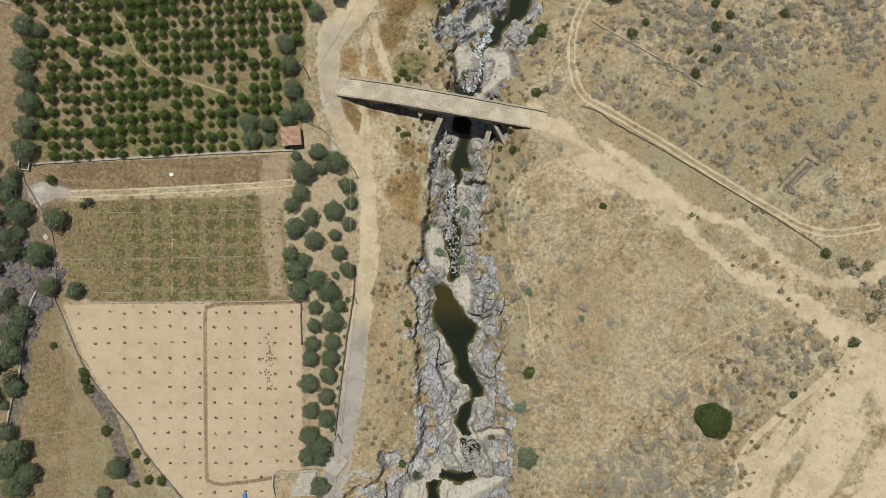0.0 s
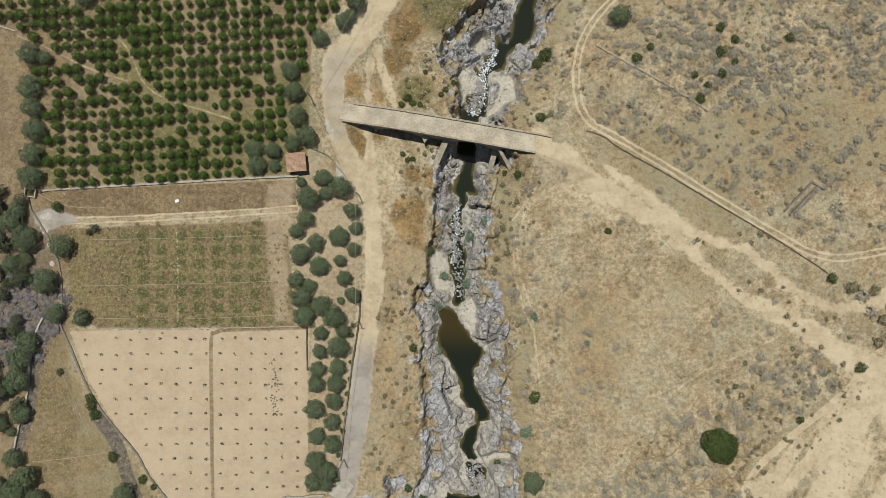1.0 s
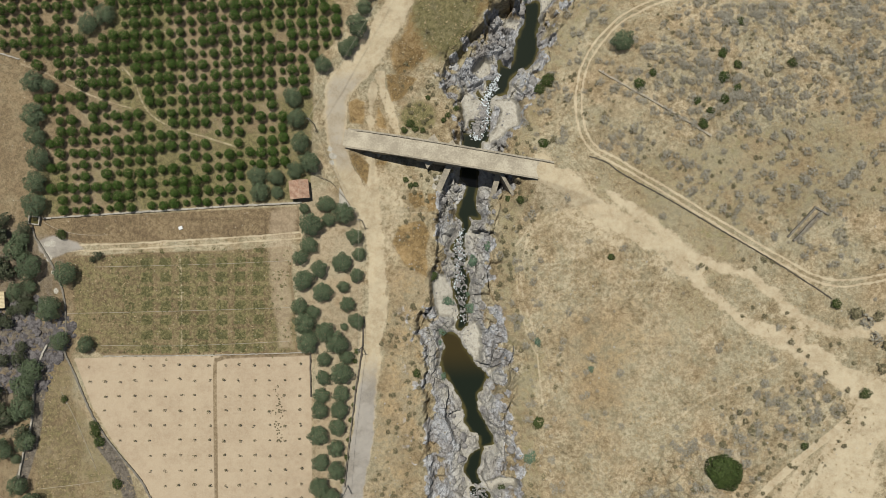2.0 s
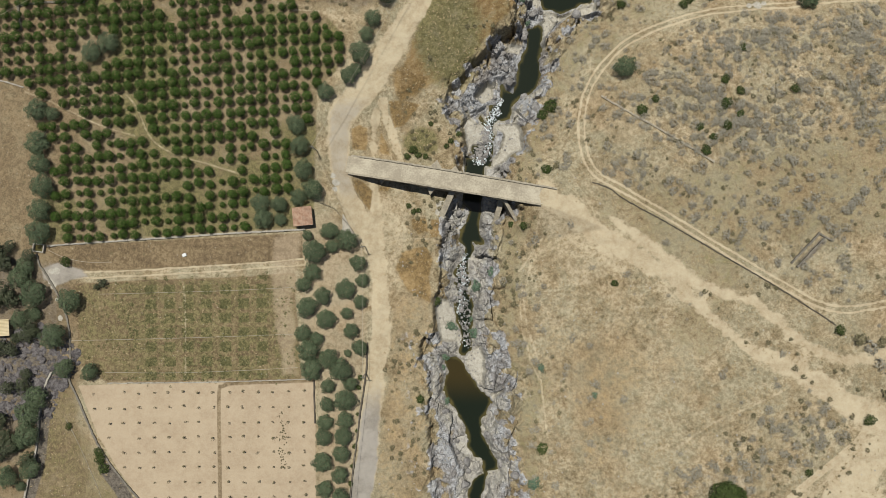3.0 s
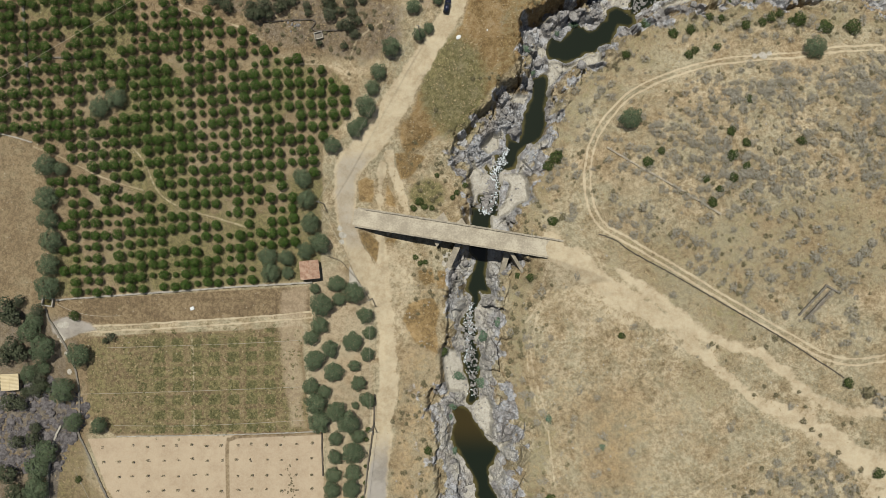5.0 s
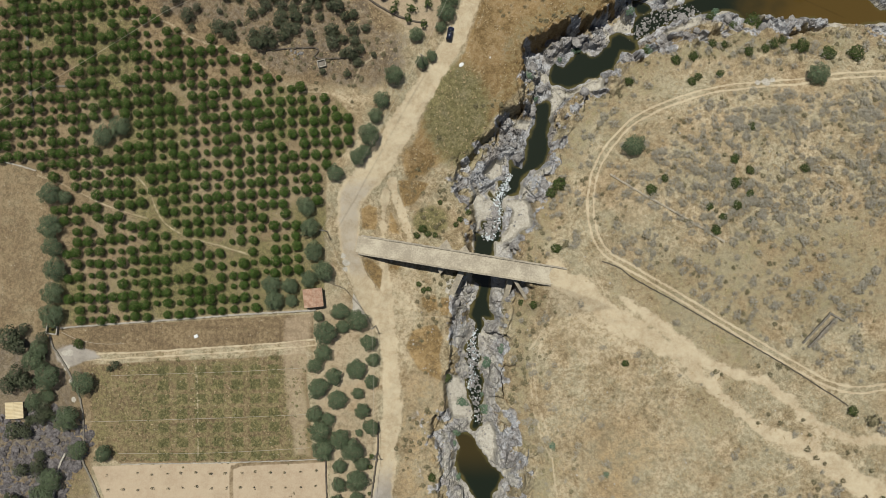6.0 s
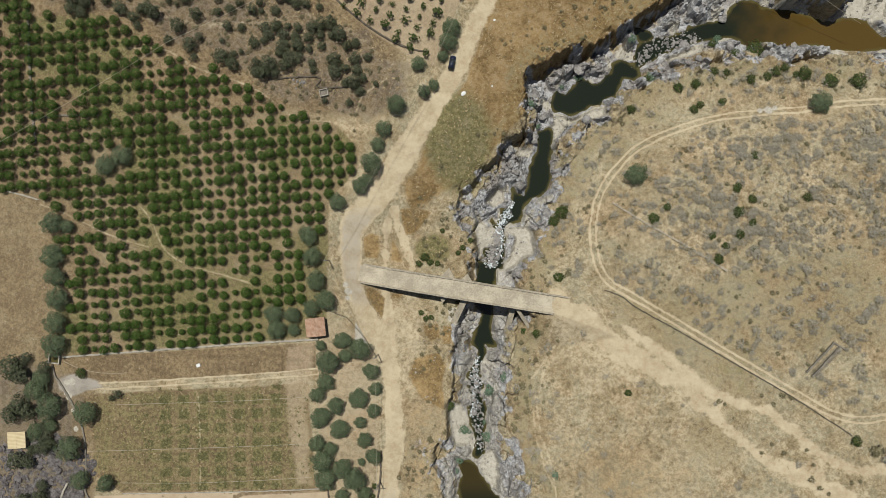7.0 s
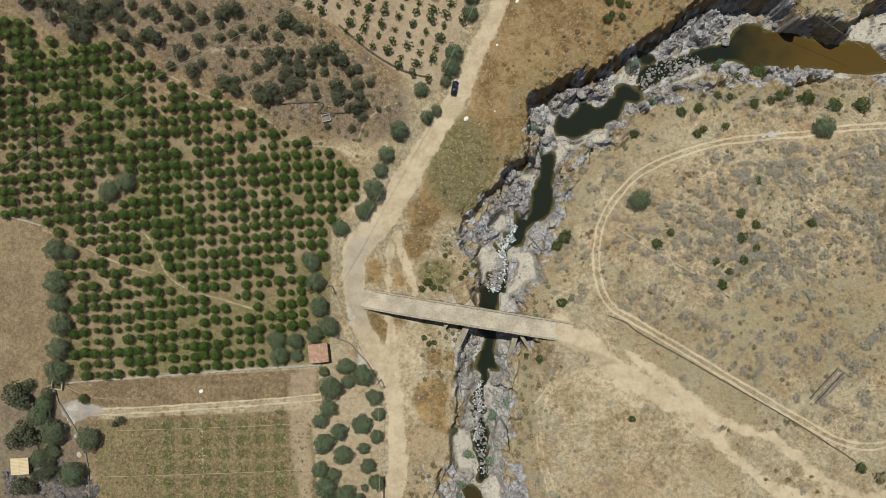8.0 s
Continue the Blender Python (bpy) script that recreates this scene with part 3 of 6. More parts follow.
def base_height(x, y):
    """The lie of the land without the gorge's rocks: height, place between water (0) and rim (1), distance from the water, distance from the rim, far share."""
    rim = -inside(x, y, GORGE)
    to_west, to_east = along(x, y, WEST_RIM + NORTH_RIM)[0], along(x, y, EAST_RIM)[0]
    gap = rim + (fbm(x * 0.22, y * 0.22, 21) - 0.5) * 2.6 + (fbm(x * 0.8, y * 0.8, 22, 3) - 0.5) * 1.8
    edge = water_edge(x, y) + (fbm(x * 0.55, y * 0.55, 3, 4) - 0.5) * 1.9
    west = smooth(-1.5, 1.5, to_east - to_west)
    q = np.clip(edge / np.maximum(np.maximum(edge, 0) + np.maximum(-gap, 0), 0.3), 0, 1)
    q = np.where(gap > 0, 1.0, q)
    out = np.maximum(gap, 0)
    north = smooth(55, 92, y)
    edge_w = -5.0 + 3.8 * north
    land_w = edge_w + (0.1 - edge_w) * smooth(-10 + 10 * north, 40 - 10 * north, out)
    # the wash that runs under the western arches
    land_w = land_w - 2.2 * np.exp(-((x + 22) / 11) ** 2) * smooth(2, 18, y) * (1 - smooth(50, 66, y))
    # the ramp up to the bridge's west end
    land_w = np.maximum(land_w, -1.45 - 0.55 * np.maximum(along(x, y, [(-36, 47), (-28.6, 45.4)])[0] - 2.6, 0))
    land_e0 = 2.2 + 0.055 * (x - 40) - 0.025 * (y - 30)
    edge_e = -4.0 - 1.5 * north
    land_e = edge_e + (land_e0 - edge_e) * smooth(0, 30 + 8 * north, out)
    # the bank that carries the road down from the bridge's east end
    land_e = np.maximum(land_e, 1.85 - 0.5 * np.maximum(along(x, y, [(26.5, 35.6), (30, 34.5), (46, 28)])[0] - 2.8, 0))
    land = land_e + (land_w - land_e) * west
    steep = smooth(84, 97, y)
    cliff = 0.55 + 0.27 * steep
    up_w = (1 - cliff) * smooth(0, 0.6, q) + cliff * smooth(-1.8, 0.1, gap)
    up_e = 0.3 * smooth(0, 0.25, q) + 0.7 * q
    up = up_e + (up_w - up_e) * west
    shore, bed = WATER_Z + 0.3, WATER_Z - 0.9
    h = bed + (shore - bed) * smooth(-0.5, 0.3, edge) + (land - shore) * up * (edge > 0)
    # a deep crack between the rock shelf and the west bank
    crack = np.exp(-((gap + 0.8 + 1.4 * steep) / (0.34 + 0.5 * steep)) ** 2) * west * smooth(-66, -60, y) * np.maximum(1 - smooth(34, 38, y), steep) * smooth(0.4, 0.5, fbm(x * 0.1, y * 0.1, 24))
    h = h - 2.4 * crack * (edge > 2)
    land_far = smooth(0, 400, np.hypot(x, y - 30) - 180)
    return h, q, edge, gap, land_far


def sand_mask(x, y):
    m = np.zeros_like(x)
    for s in SANDS:
        m = np.maximum(m, area_mask(x, y, s, 1.0, 1.6))
    return m


def facets(x, y, size, seed, tilt):
    """Broken rock: blocks of about the given size with flat, tilted tops (height about -0.5 to 0.5), and the joints between them (1 on a joint)."""
    u, v = x / size, y / size
    u, v = u + 0.5 * (fbm(u * 1.3, v * 1.3, seed + 1, 2) - 0.5), v + 0.5 * (fbm(u * 1.3, v * 1.3, seed + 2, 2) - 0.5)
    i0, j0 = np.floor(u), np.floor(v)
    d1, d2, top = np.full(x.shape, 9.0), np.full(x.shape, 9.0), np.zeros(x.shape)
    for di in (-1, 0, 1):
        for dj in (-1, 0, 1):
            i, j = i0 + di, j0 + dj
            dx, dy = u - i - hash01(i, j, seed), v - j - hash01(i, j, seed + 5)
            d = np.hypot(dx, dy)
            near = d < d1
            d2 = np.where(near, d1, np.minimum(d2, d))
            here = hash01(i, j, seed + 9) - 0.5 + tilt * ((hash01(i, j, seed + 13) - 0.5) * dx + (hash01(i, j, seed + 17) - 0.5) * dy)
            top, d1 = np.where(near, here, top), np.where(near, d, d1)
    return top, 1 - smooth(0.03, 0.13, d2 - d1)


def height(x, y, lie):
    h, q, edge, gap, far = lie
    out = np.maximum(gap, 0)
    rock = 1 - smooth(0.0, 2.5, out)
    near = rock > 0
    u, v = x[near], y[near]
    big, joint = facets(u * 1.25, v * 0.8, 6.8, 2, 1.6)
    mid, joint2 = facets(u, v, 2.2, 31, 1.8)
    small, joint3 = facets(u, v, 0.95, 57, 1.6)
    b = 3.0 * big + 1.1 * mid + 0.4 * small - 1.1 * joint * smooth(0.4, 0.5, fbm(u * 0.15, v * 0.15, 26)) - 0.45 * joint2 - 0.2 * joint3 + 0.3
    blocks = np.zeros_like(x)
    blocks[near] = b
    bar = sand_mask(x, y) * smooth(0.0, 0.8, edge)
    arch = area_mask(x, y, [(1.5, 47), (14.5, 45), (15.2, 31.0), (2.2, 33.0)], 1.2, 1.0)
    lift = smooth(0.0, 2.2, edge) * (1 - 0.45 * smooth(0.8, 1.0, q)) * (1 - 0.6 * arch)
    h = h + arch * (np.minimum(h, WATER_Z + 1.0) - h)
    h = h + rock * lift * blocks * (1 + 0.7 * smooth(55, 92, y))
    h = np.where((edge > 0.25) & (rock > 0), np.maximum(h, WATER_Z + 0.12), h)
    h = h * (1 - 0.9 * bar) + 0.9 * bar * np.minimum(h, -11.5 + 0.25 * (fbm(x * 0.6, y * 0.6, 17) - 0.5) + 1.2 * q)
    rough = (fbm(x * 0.5, y * 0.5, 13) - 0.5) * 0.5 + (fbm(x * 0.05, y * 0.05, 15, 2) - 0.5) * 1.2
    calm = np.where(x < -22, 0.25, 1.0)
    ledges = area_mask(x, y, SE_ROCKS, 4.0, 5.0) * smooth(0.42, 0.52, fbm(x * 0.08, y * 0.08, 27))
    near = ledges > 0
    top, joint = facets(x[near], y[near], 4.2, 83, 1.4)
    h[near] = h[near] + ledges[near] * (0.8 * top - 0.9 * joint)
    h = h + rough * (1 - rock) * calm
    return h + far * 6


def axis_lines(lo, hi, fine_lo, fine_hi, coarse, fine):
    return np.unique(np.round(np.concatenate([np.arange(lo, fine_lo, coarse), np.arange(fine_lo, fine_hi, fine), np.arange(fine_hi, hi + 0.01, coarse)]), 3))


def close(x, y, pts, m):
    """Which places lie within the points' bounds, widened by m."""
    p = np.array([q[:2] for q in pts])
    lo, hi = p.min(0) - m, p.max(0) + m
    return (x > lo[0]) & (x < hi[0]) & (y > lo[1]) & (y < hi[1])


def line_mask(x, y, pts, soft=1.2, wob=0.8):
    """1 on a track of varying half width, fading over its edge."""
    pts = curve_through(pts, 4)
    near, out = close(x, y, pts, 8), np.zeros_like(x)
    u, v = x[near], y[near]
    d, _, hw = along(u, v, pts, [[p[2] for p in pts]])
    out[near] = 1 - smooth(-soft, soft, d - hw + (fbm(u * 0.4, v * 0.4, 41) - 0.5) * 2 * wob)
    return out


def rut_mask(x, y, pts, gauge=1.6, half=0.06):
    near, out = close(x, y, pts, 4), np.zeros_like(x)
    d = along(x[near], y[near], curve_through(pts, 4))[0] + (fbm(x[near] * 0.3, y[near] * 0.3, 43) - 0.5) * 0.5
    out[near] = 1 - smooth(0.0, 0.42, np.abs(d - gauge / 2) - half)
    return out


def path_mask(x, y, pts, lo=0.2, hi=0.9):
    near, out = close(x, y, pts, 4), np.zeros_like(x)
    out[near] = 1 - smooth(lo, hi, along(x[near], y[near], curve_through(pts, 4))[0])
    return out


def area_mask(x, y, poly, soft=1.0, wob=0.0):
    near, out = close(x, y, poly, soft + wob + 1), np.zeros_like(x)
    u, v = x[near], y[near]
    out[near] = smooth(-soft, soft, inside(u, v, poly) + (fbm(u * 0.15, v * 0.15, 51) - 0.5) * 2 * wob)
    return out


def bed_share(x, y):
    """The square green beds of the vegetable field."""
    bed = smooth(-0.5, 0.1, np.sin((x + 75.6) * 2 * math.pi / 5.2)) * smooth(-0.7, -0.1, np.sin((y + 2) * 2 * math.pi / 4.0))
    return bed * area_mask(x, y, VEG, 2.5, 1.5) * smooth(-94, -84, x) * (1 - smooth(-54, -49, x))


def zones(x, y, lie):
    """How much of each soil lies at each place."""
    h, q, edge, gap, far = lie
    out = np.maximum(gap, 0)
    rock = 1 - smooth(-0.6, 1.6, gap + (fbm(x * 0.25, y * 0.25, 61) - 0.42) * 6.5)
    # outcrops on the west bank
    rock = np.maximum(rock, 0.62 * smooth(0.47, 0.58, fbm(x * 0.2, y * 0.2, 67)) * (1 - smooth(3, 11, gap)) * (x < 0) * (1 - smooth(0, 12, y)))
    # pockets of soil and dry grass on the upper ledges
    rock = rock * (1 - 0.8 * smooth(0.46, 0.56, fbm(x * 0.3, y * 0.3, 63)) * smooth(-8.0, -1.5, gap + (fbm(x * 0.1, y * 0.1, 65) - 0.5) * 6))
    dirt = np.maximum.reduce([line_mask(x, y, ROAD, 1.5), line_mask(x, y, UNDER_TRACK, 1.2), line_mask(x, y, SIDE_TRACK, 1.2),
        line_mask(x, y, EAST_ROAD, 1.8, 2.0), 0.5 * line_mask(x, y, [(p[0], p[1], 1.5 * p[2]) for p in EAST_ROAD], 3.0, 3.0), 0.8 * line_mask(x, y, EAST_FORK, 1.5, 1.2), 0.7 * line_mask(x, y, CROSS_TRACK, 2.0, 2.0),
        0.52 * area_mask(x, y, BARE, 2.5, 3.0), 0.5 * area_mask(x, y, FAN, 5.0, 6.0), 0.34 * area_mask(x, y, PALE_MEADOW, 8.0, 8.0), 0.4 * line_mask(x, y, NORTH_PATH, 1.2),
        rut_mask(x, y, RUTS), 0.75 * rut_mask(x, y, FIELD_RUTS), 0.22 * path_mask(x, y, RUTS, 0.6, 2.0)])
    for f in FOOTPATHS:
        dirt = np.maximum(dirt, 0.5 * path_mask(x, y, f, 0.1, 0.8))
    scree = area_mask(x, y, SCREE, 3.0, 4.0)
    # washed streaks run down the bare slope
    streak = fbm((x * 0.55 + y * 0.83) * 0.03, (y * 0.55 - x * 0.83) * 0.16, 71)
    dirt = np.maximum(dirt, scree * np.maximum(0.3 + 0.7 * smooth(0.36, 0.58, streak), 0.9 * smooth(6, 24, (y + 50) * 0.5 + (x - 100) * 0.75)))
    for f in SCREE_PATHS:
        dirt = np.maximum(dirt, 0.95 * path_mask(x, y, f, 0.5, 1.4))
    islands = np.maximum.reduce([area_mask(x, y, p, 0.7, 0.8) for p in GRASS_ISLANDS])
    dirt = dirt * (1 - 0.85 * islands)
    gravel = line_mask(x, y, ROAD, 1.2) * np.clip((1 - smooth(-42, 2, y)) + 0.5 * smooth(28, 40, y) * (1 - smooth(60, 72, y)), 0, 1)
    gravel = np.maximum(gravel, area_mask(x, y, [(-115.7, 17.4), (-111.0, 18.9), (-104.0, 16.6), (-102.4, 15.0), (-111.8, 12.4), (-114.9, 14.2)], 1.5, 1.0))
    sand = sand_mask(x, y)
    sand = np.maximum(sand, 0.75 * rock * smooth(0.6, 0.7, fbm(x * 0.16, y * 0.16, 81)) * (1 - smooth(2, 5, edge)))
    # rock washed pale by floods
    sand = np.maximum(sand, 0.54 * rock * (1 - smooth(3, 8, edge)) * (1 - smooth(40, 70, y)))
    # a pale dried rim along the water
    sand = np.maximum(sand, 0.9 * smooth(0.48, 0.6, fbm(x * 0.1, y * 0.1, 85)) * (1 - smooth(0.5, 1.1, edge)) * (edge > -1))
    sand = sand * (1 - smooth(0.5, 2, out))
    for px, py, pr in PALE_SPOTS:
        sand = np.maximum(sand, 0.85 * (1 - smooth(0.5, 1.2, np.hypot(x - px, y - py) / pr + (fbm(x * 0.8, y * 0.8, 83) - 0.5))))
    orchard = area_mask(x, y, ORCHARD, 1.0)
    veg = area_mask(x, y, VEG, 1.0, 0.5)
    patch = bed_share(x, y)
    green = np.maximum.reduce([0.42 * (1 - smooth(4, 10, gap)) * smooth(-1, 1, gap) * (x > 0),
        0.62 * orchard * smooth(0.35, 0.6, fbm(x * 0.06, y * 0.06, 91)), orchard * 0.8 * (1 - smooth(0, 20, np.hypot((x + 82) * 0.55, y - 34))),
        0.95 * patch, 0.5 * veg, 0.45 * area_mask(x, y, WEST_GRASS, 3.0, 3.0), 0.8 * (1 - smooth(2, 7, np.hypot((x + 9) * 0.8, y - 52))),
        0.75 * (1 - smooth(6, 15, np.hypot(x + 1, (y - 82) * 0.7))) , 0.4 * smooth(0.55, 0.7, fbm(x * 0.03, y * 0.03, 95)) * (x > 40)])
    rusty = np.maximum.reduce([0.7 * islands, 0.42 * area_mask(x, y, RUSTY, 14.0, 10.0), 0.85 * area_mask(x, y, GOLD_BANK, 2.0, 2.0), 0.4 * area_mask(x, y, WEST_VERGE, 3.0, 2.5), 0.5 * area_mask(x, y, STRIP, 1.0)])
    brown = np.maximum.reduce([0.55 * orchard, 0.85 * area_mask(x, y, STRIP, 0.6), veg, 0.45 * area_mask(x, y, WEST_GRASS, 3.0), 0.35 * area_mask(x, y, OLIVE_STRIP, 1.5),
        0.6 * (1 - smooth(-106, -98, x + (fbm(x * 0.1, y * 0.1, 97) - 0.5) * 8)), 0.92 * (1 - smooth(-24, -10, x)) * smooth(84, 96, y), 0.5 * area_mask(x, y, NORTH_FIELD, 0.8)])
    plough = np.maximum(area_mask(x, y, PLOUGHED, 0.6), 0.5 * area_mask(x, y, NORTH_FIELD, 0.8))
    plough = np.maximum.reduce([plough, 0.45 * area_mask(x, y, OLIVE_STRIP, 1.5), 0.5 * area_mask(x, y, [(-51.5, 26.8), (-42.1, 27.1), (-42.0, 18.9), (-43.2, 15.0), (-42.6, -14.2), (-49.2, -14.2), (-52.3, 15.0)], 2.5, 2.0)])
    path = path_mask(x, y, [(-39.8, -14.7), (-60.1, -15.2), (-64.5, -16.0), (-65.8, -18.6), (-65.8, -40.6), (-65.5, -61.7), (-64.5, -64.4), (-60.1, -65.3), (-47.6, -64.0)], 0.4, 1.0)
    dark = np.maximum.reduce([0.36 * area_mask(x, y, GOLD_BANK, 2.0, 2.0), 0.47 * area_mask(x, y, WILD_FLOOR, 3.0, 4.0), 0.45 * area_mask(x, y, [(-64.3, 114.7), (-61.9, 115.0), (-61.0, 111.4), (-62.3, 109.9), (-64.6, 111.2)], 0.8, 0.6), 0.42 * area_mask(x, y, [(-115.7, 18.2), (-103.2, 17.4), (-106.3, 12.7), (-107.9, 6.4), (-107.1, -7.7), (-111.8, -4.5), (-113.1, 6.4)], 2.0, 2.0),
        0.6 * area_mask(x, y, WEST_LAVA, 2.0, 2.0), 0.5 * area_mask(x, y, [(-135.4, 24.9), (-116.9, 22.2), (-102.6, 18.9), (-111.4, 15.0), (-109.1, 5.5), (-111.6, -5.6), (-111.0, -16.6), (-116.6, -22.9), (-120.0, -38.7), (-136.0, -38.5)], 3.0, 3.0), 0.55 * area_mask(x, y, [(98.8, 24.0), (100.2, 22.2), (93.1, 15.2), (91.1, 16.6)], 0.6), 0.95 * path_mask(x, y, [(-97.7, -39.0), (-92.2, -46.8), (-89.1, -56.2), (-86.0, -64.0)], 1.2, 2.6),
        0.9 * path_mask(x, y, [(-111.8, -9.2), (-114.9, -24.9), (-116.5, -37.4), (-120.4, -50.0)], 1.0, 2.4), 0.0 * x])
    rock = np.maximum(rock, 0.36 * area_mask(x, y, SE_ROCKS, 3.0, 4.0) * smooth(0.42, 0.6, fbm(x * 0.12, y * 0.12, 99)))
    plough = plough * (1 - 0.6 * path)
    brown = np.maximum(brown, 0.8 * path)
    road = np.maximum.reduce([line_mask(x, y, ROAD), line_mask(x, y, UNDER_TRACK), line_mask(x, y, SIDE_TRACK), line_mask(x, y, [(p[0], p[1], 0.6 * p[2]) for p in EAST_ROAD]),
        line_mask(x, y, EAST_FORK), path_mask(x, y, RUTS, 1.2, 1.4), path_mask(x, y, FIELD_RUTS, 1.2, 1.4)]) * (1 - rock)
    field = np.maximum(area_mask(x, y, PLOUGHED, 0.6), area_mask(x, y, NORTH_FIELD, 0.8))
    return (dirt * (1 - rock), gravel, rock), (green, rusty, brown), (plough, dark, sand), (road, field)


LAND = {}


def level(x, y):
    """The ground's height at places of the plan, from the ground as built."""
    xs, ys, zg = LAND["xs"], LAND["ys"], LAND["z"]
    x, y = np.asarray(x, dtype=float), np.asarray(y, dtype=float)
    i, j = np.clip(np.searchsorted(xs, x) - 1, 0, len(xs) - 2), np.clip(np.searchsorted(ys, y) - 1, 0, len(ys) - 2)
    u, v = (x - xs[i]) / (xs[i + 1] - xs[i]), (y - ys[j]) / (ys[j + 1] - ys[j])
    return (zg[j, i] * (1 - u) + zg[j, i + 1] * u) * (1 - v) + (zg[j + 1, i] * (1 - u) + zg[j + 1, i + 1] * u) * v


def build_ground():
    xs = np.unique(np.round(np.concatenate([np.arange(-150, -18, 0.46), np.arange(-18, 30, 0.28), np.arange(30, 122, 0.36), np.arange(122, 150.01, 0.52)]), 3))
    ys = axis_lines(-85, 145, -74, 137, 1.0, 0.36)
    ring = np.array([10, 40, 120, 400, 1200, 3000])
    xs = np.concatenate([-150 - ring[::-1], xs, 150 + ring])
    ys = np.concatenate([-85 - ring[::-1], ys, 145 + ring])
    gx, gy = np.meshgrid(xs, ys)
    nx, ny = len(xs), len(ys)
    x, y = gx.ravel(), gy.ravel()
    lie = base_height(x, y)
    z = height(x, y, lie)
    za, zb, zc, (road, field) = zones(x, y, lie)
    co = np.stack([x, y, z], 1)
    zg = z.reshape(ny, nx)
    LAND.update(xs=xs, ys=ys, z=zg)
    dzdx, dzdy = np.gradient(zg, xs, axis=1), np.gradient(zg, ys, axis=0)
    nor = np.stack([-dzdx.ravel(), -dzdy.ravel(), np.ones(nx * ny)], 1)
    nor /= np.linalg.norm(nor, axis=1)[:, None]
    i = np.arange((ny - 1) * (nx - 1))
    r, c = i // (nx - 1), i % (nx - 1)
    a = r * nx + c
    quads = np.stack([a, a + 1, a + nx + 1, a + nx], 1)

    def mean(m):
        return m[quads].mean(1)

    kind = np.zeros(len(quads), dtype=int)
    kind[mean(field) > 0.5] = 3
    kind[mean(road) > 0.5] = 1
    kind[mean(za[2]) > 0.5] = 2
    names = (("ground", "dry summer grassland with sparse scrub and bare soil", "ground"), ("dirt_road", "pale compacted dirt road with wheel tracks", "road"),
        ("rock_gorge", "grey weathered lava rock banks of the river", "rock"), ("ploughed_field", "bare tan ploughed field soil", "field"))
    for k, (name, label, cat) in enumerate(names):
        f = quads[kind == k]
        used, inv = np.unique(f, return_inverse=True)
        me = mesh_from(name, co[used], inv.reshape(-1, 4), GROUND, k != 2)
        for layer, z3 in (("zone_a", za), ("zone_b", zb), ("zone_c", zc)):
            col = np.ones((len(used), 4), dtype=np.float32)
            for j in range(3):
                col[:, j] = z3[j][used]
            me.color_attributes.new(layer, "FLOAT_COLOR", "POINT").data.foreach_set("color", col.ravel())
        if k != 2:
            me.normals_split_custom_set_from_vertices(nor[used])
        tagged(new(name, me), label, cat, kind="structure")


build_ground()


def build_water():
    """One level sheet along the river bed, reaching a little under the banks, with its depth at each place."""
    step = 0.6
    xs, ys = np.arange(-12, 190, step), np.arange(-88, 135, step)
    gx, gy = np.meshgrid(xs, ys)
    x, y = gx.ravel(), gy.ravel()
    edge = water_edge(x, y)
    k = np.nonzero(edge < 2.0)[0]
    nx = len(xs)
    k = k[(k % nx < nx - 1) & (k // nx < len(ys) - 1)]
    quads = np.stack([k, k + 1, k + nx + 1, k + nx], 1)
    used, inv = np.unique(quads, return_inverse=True)
    me = mesh_from("water", np.stack([x[used], y[used], np.full(len(used), WATER_Z)], 1), inv.reshape(-1, 4), WATER, True)
    me.attributes.new("depth", "FLOAT", "POINT").data.foreach_set("value", np.clip(-edge[used], 0, 6).astype(np.float32))
    tagged(new("water", me), "shallow green-brown river water", "water", kind="structure")


build_water()


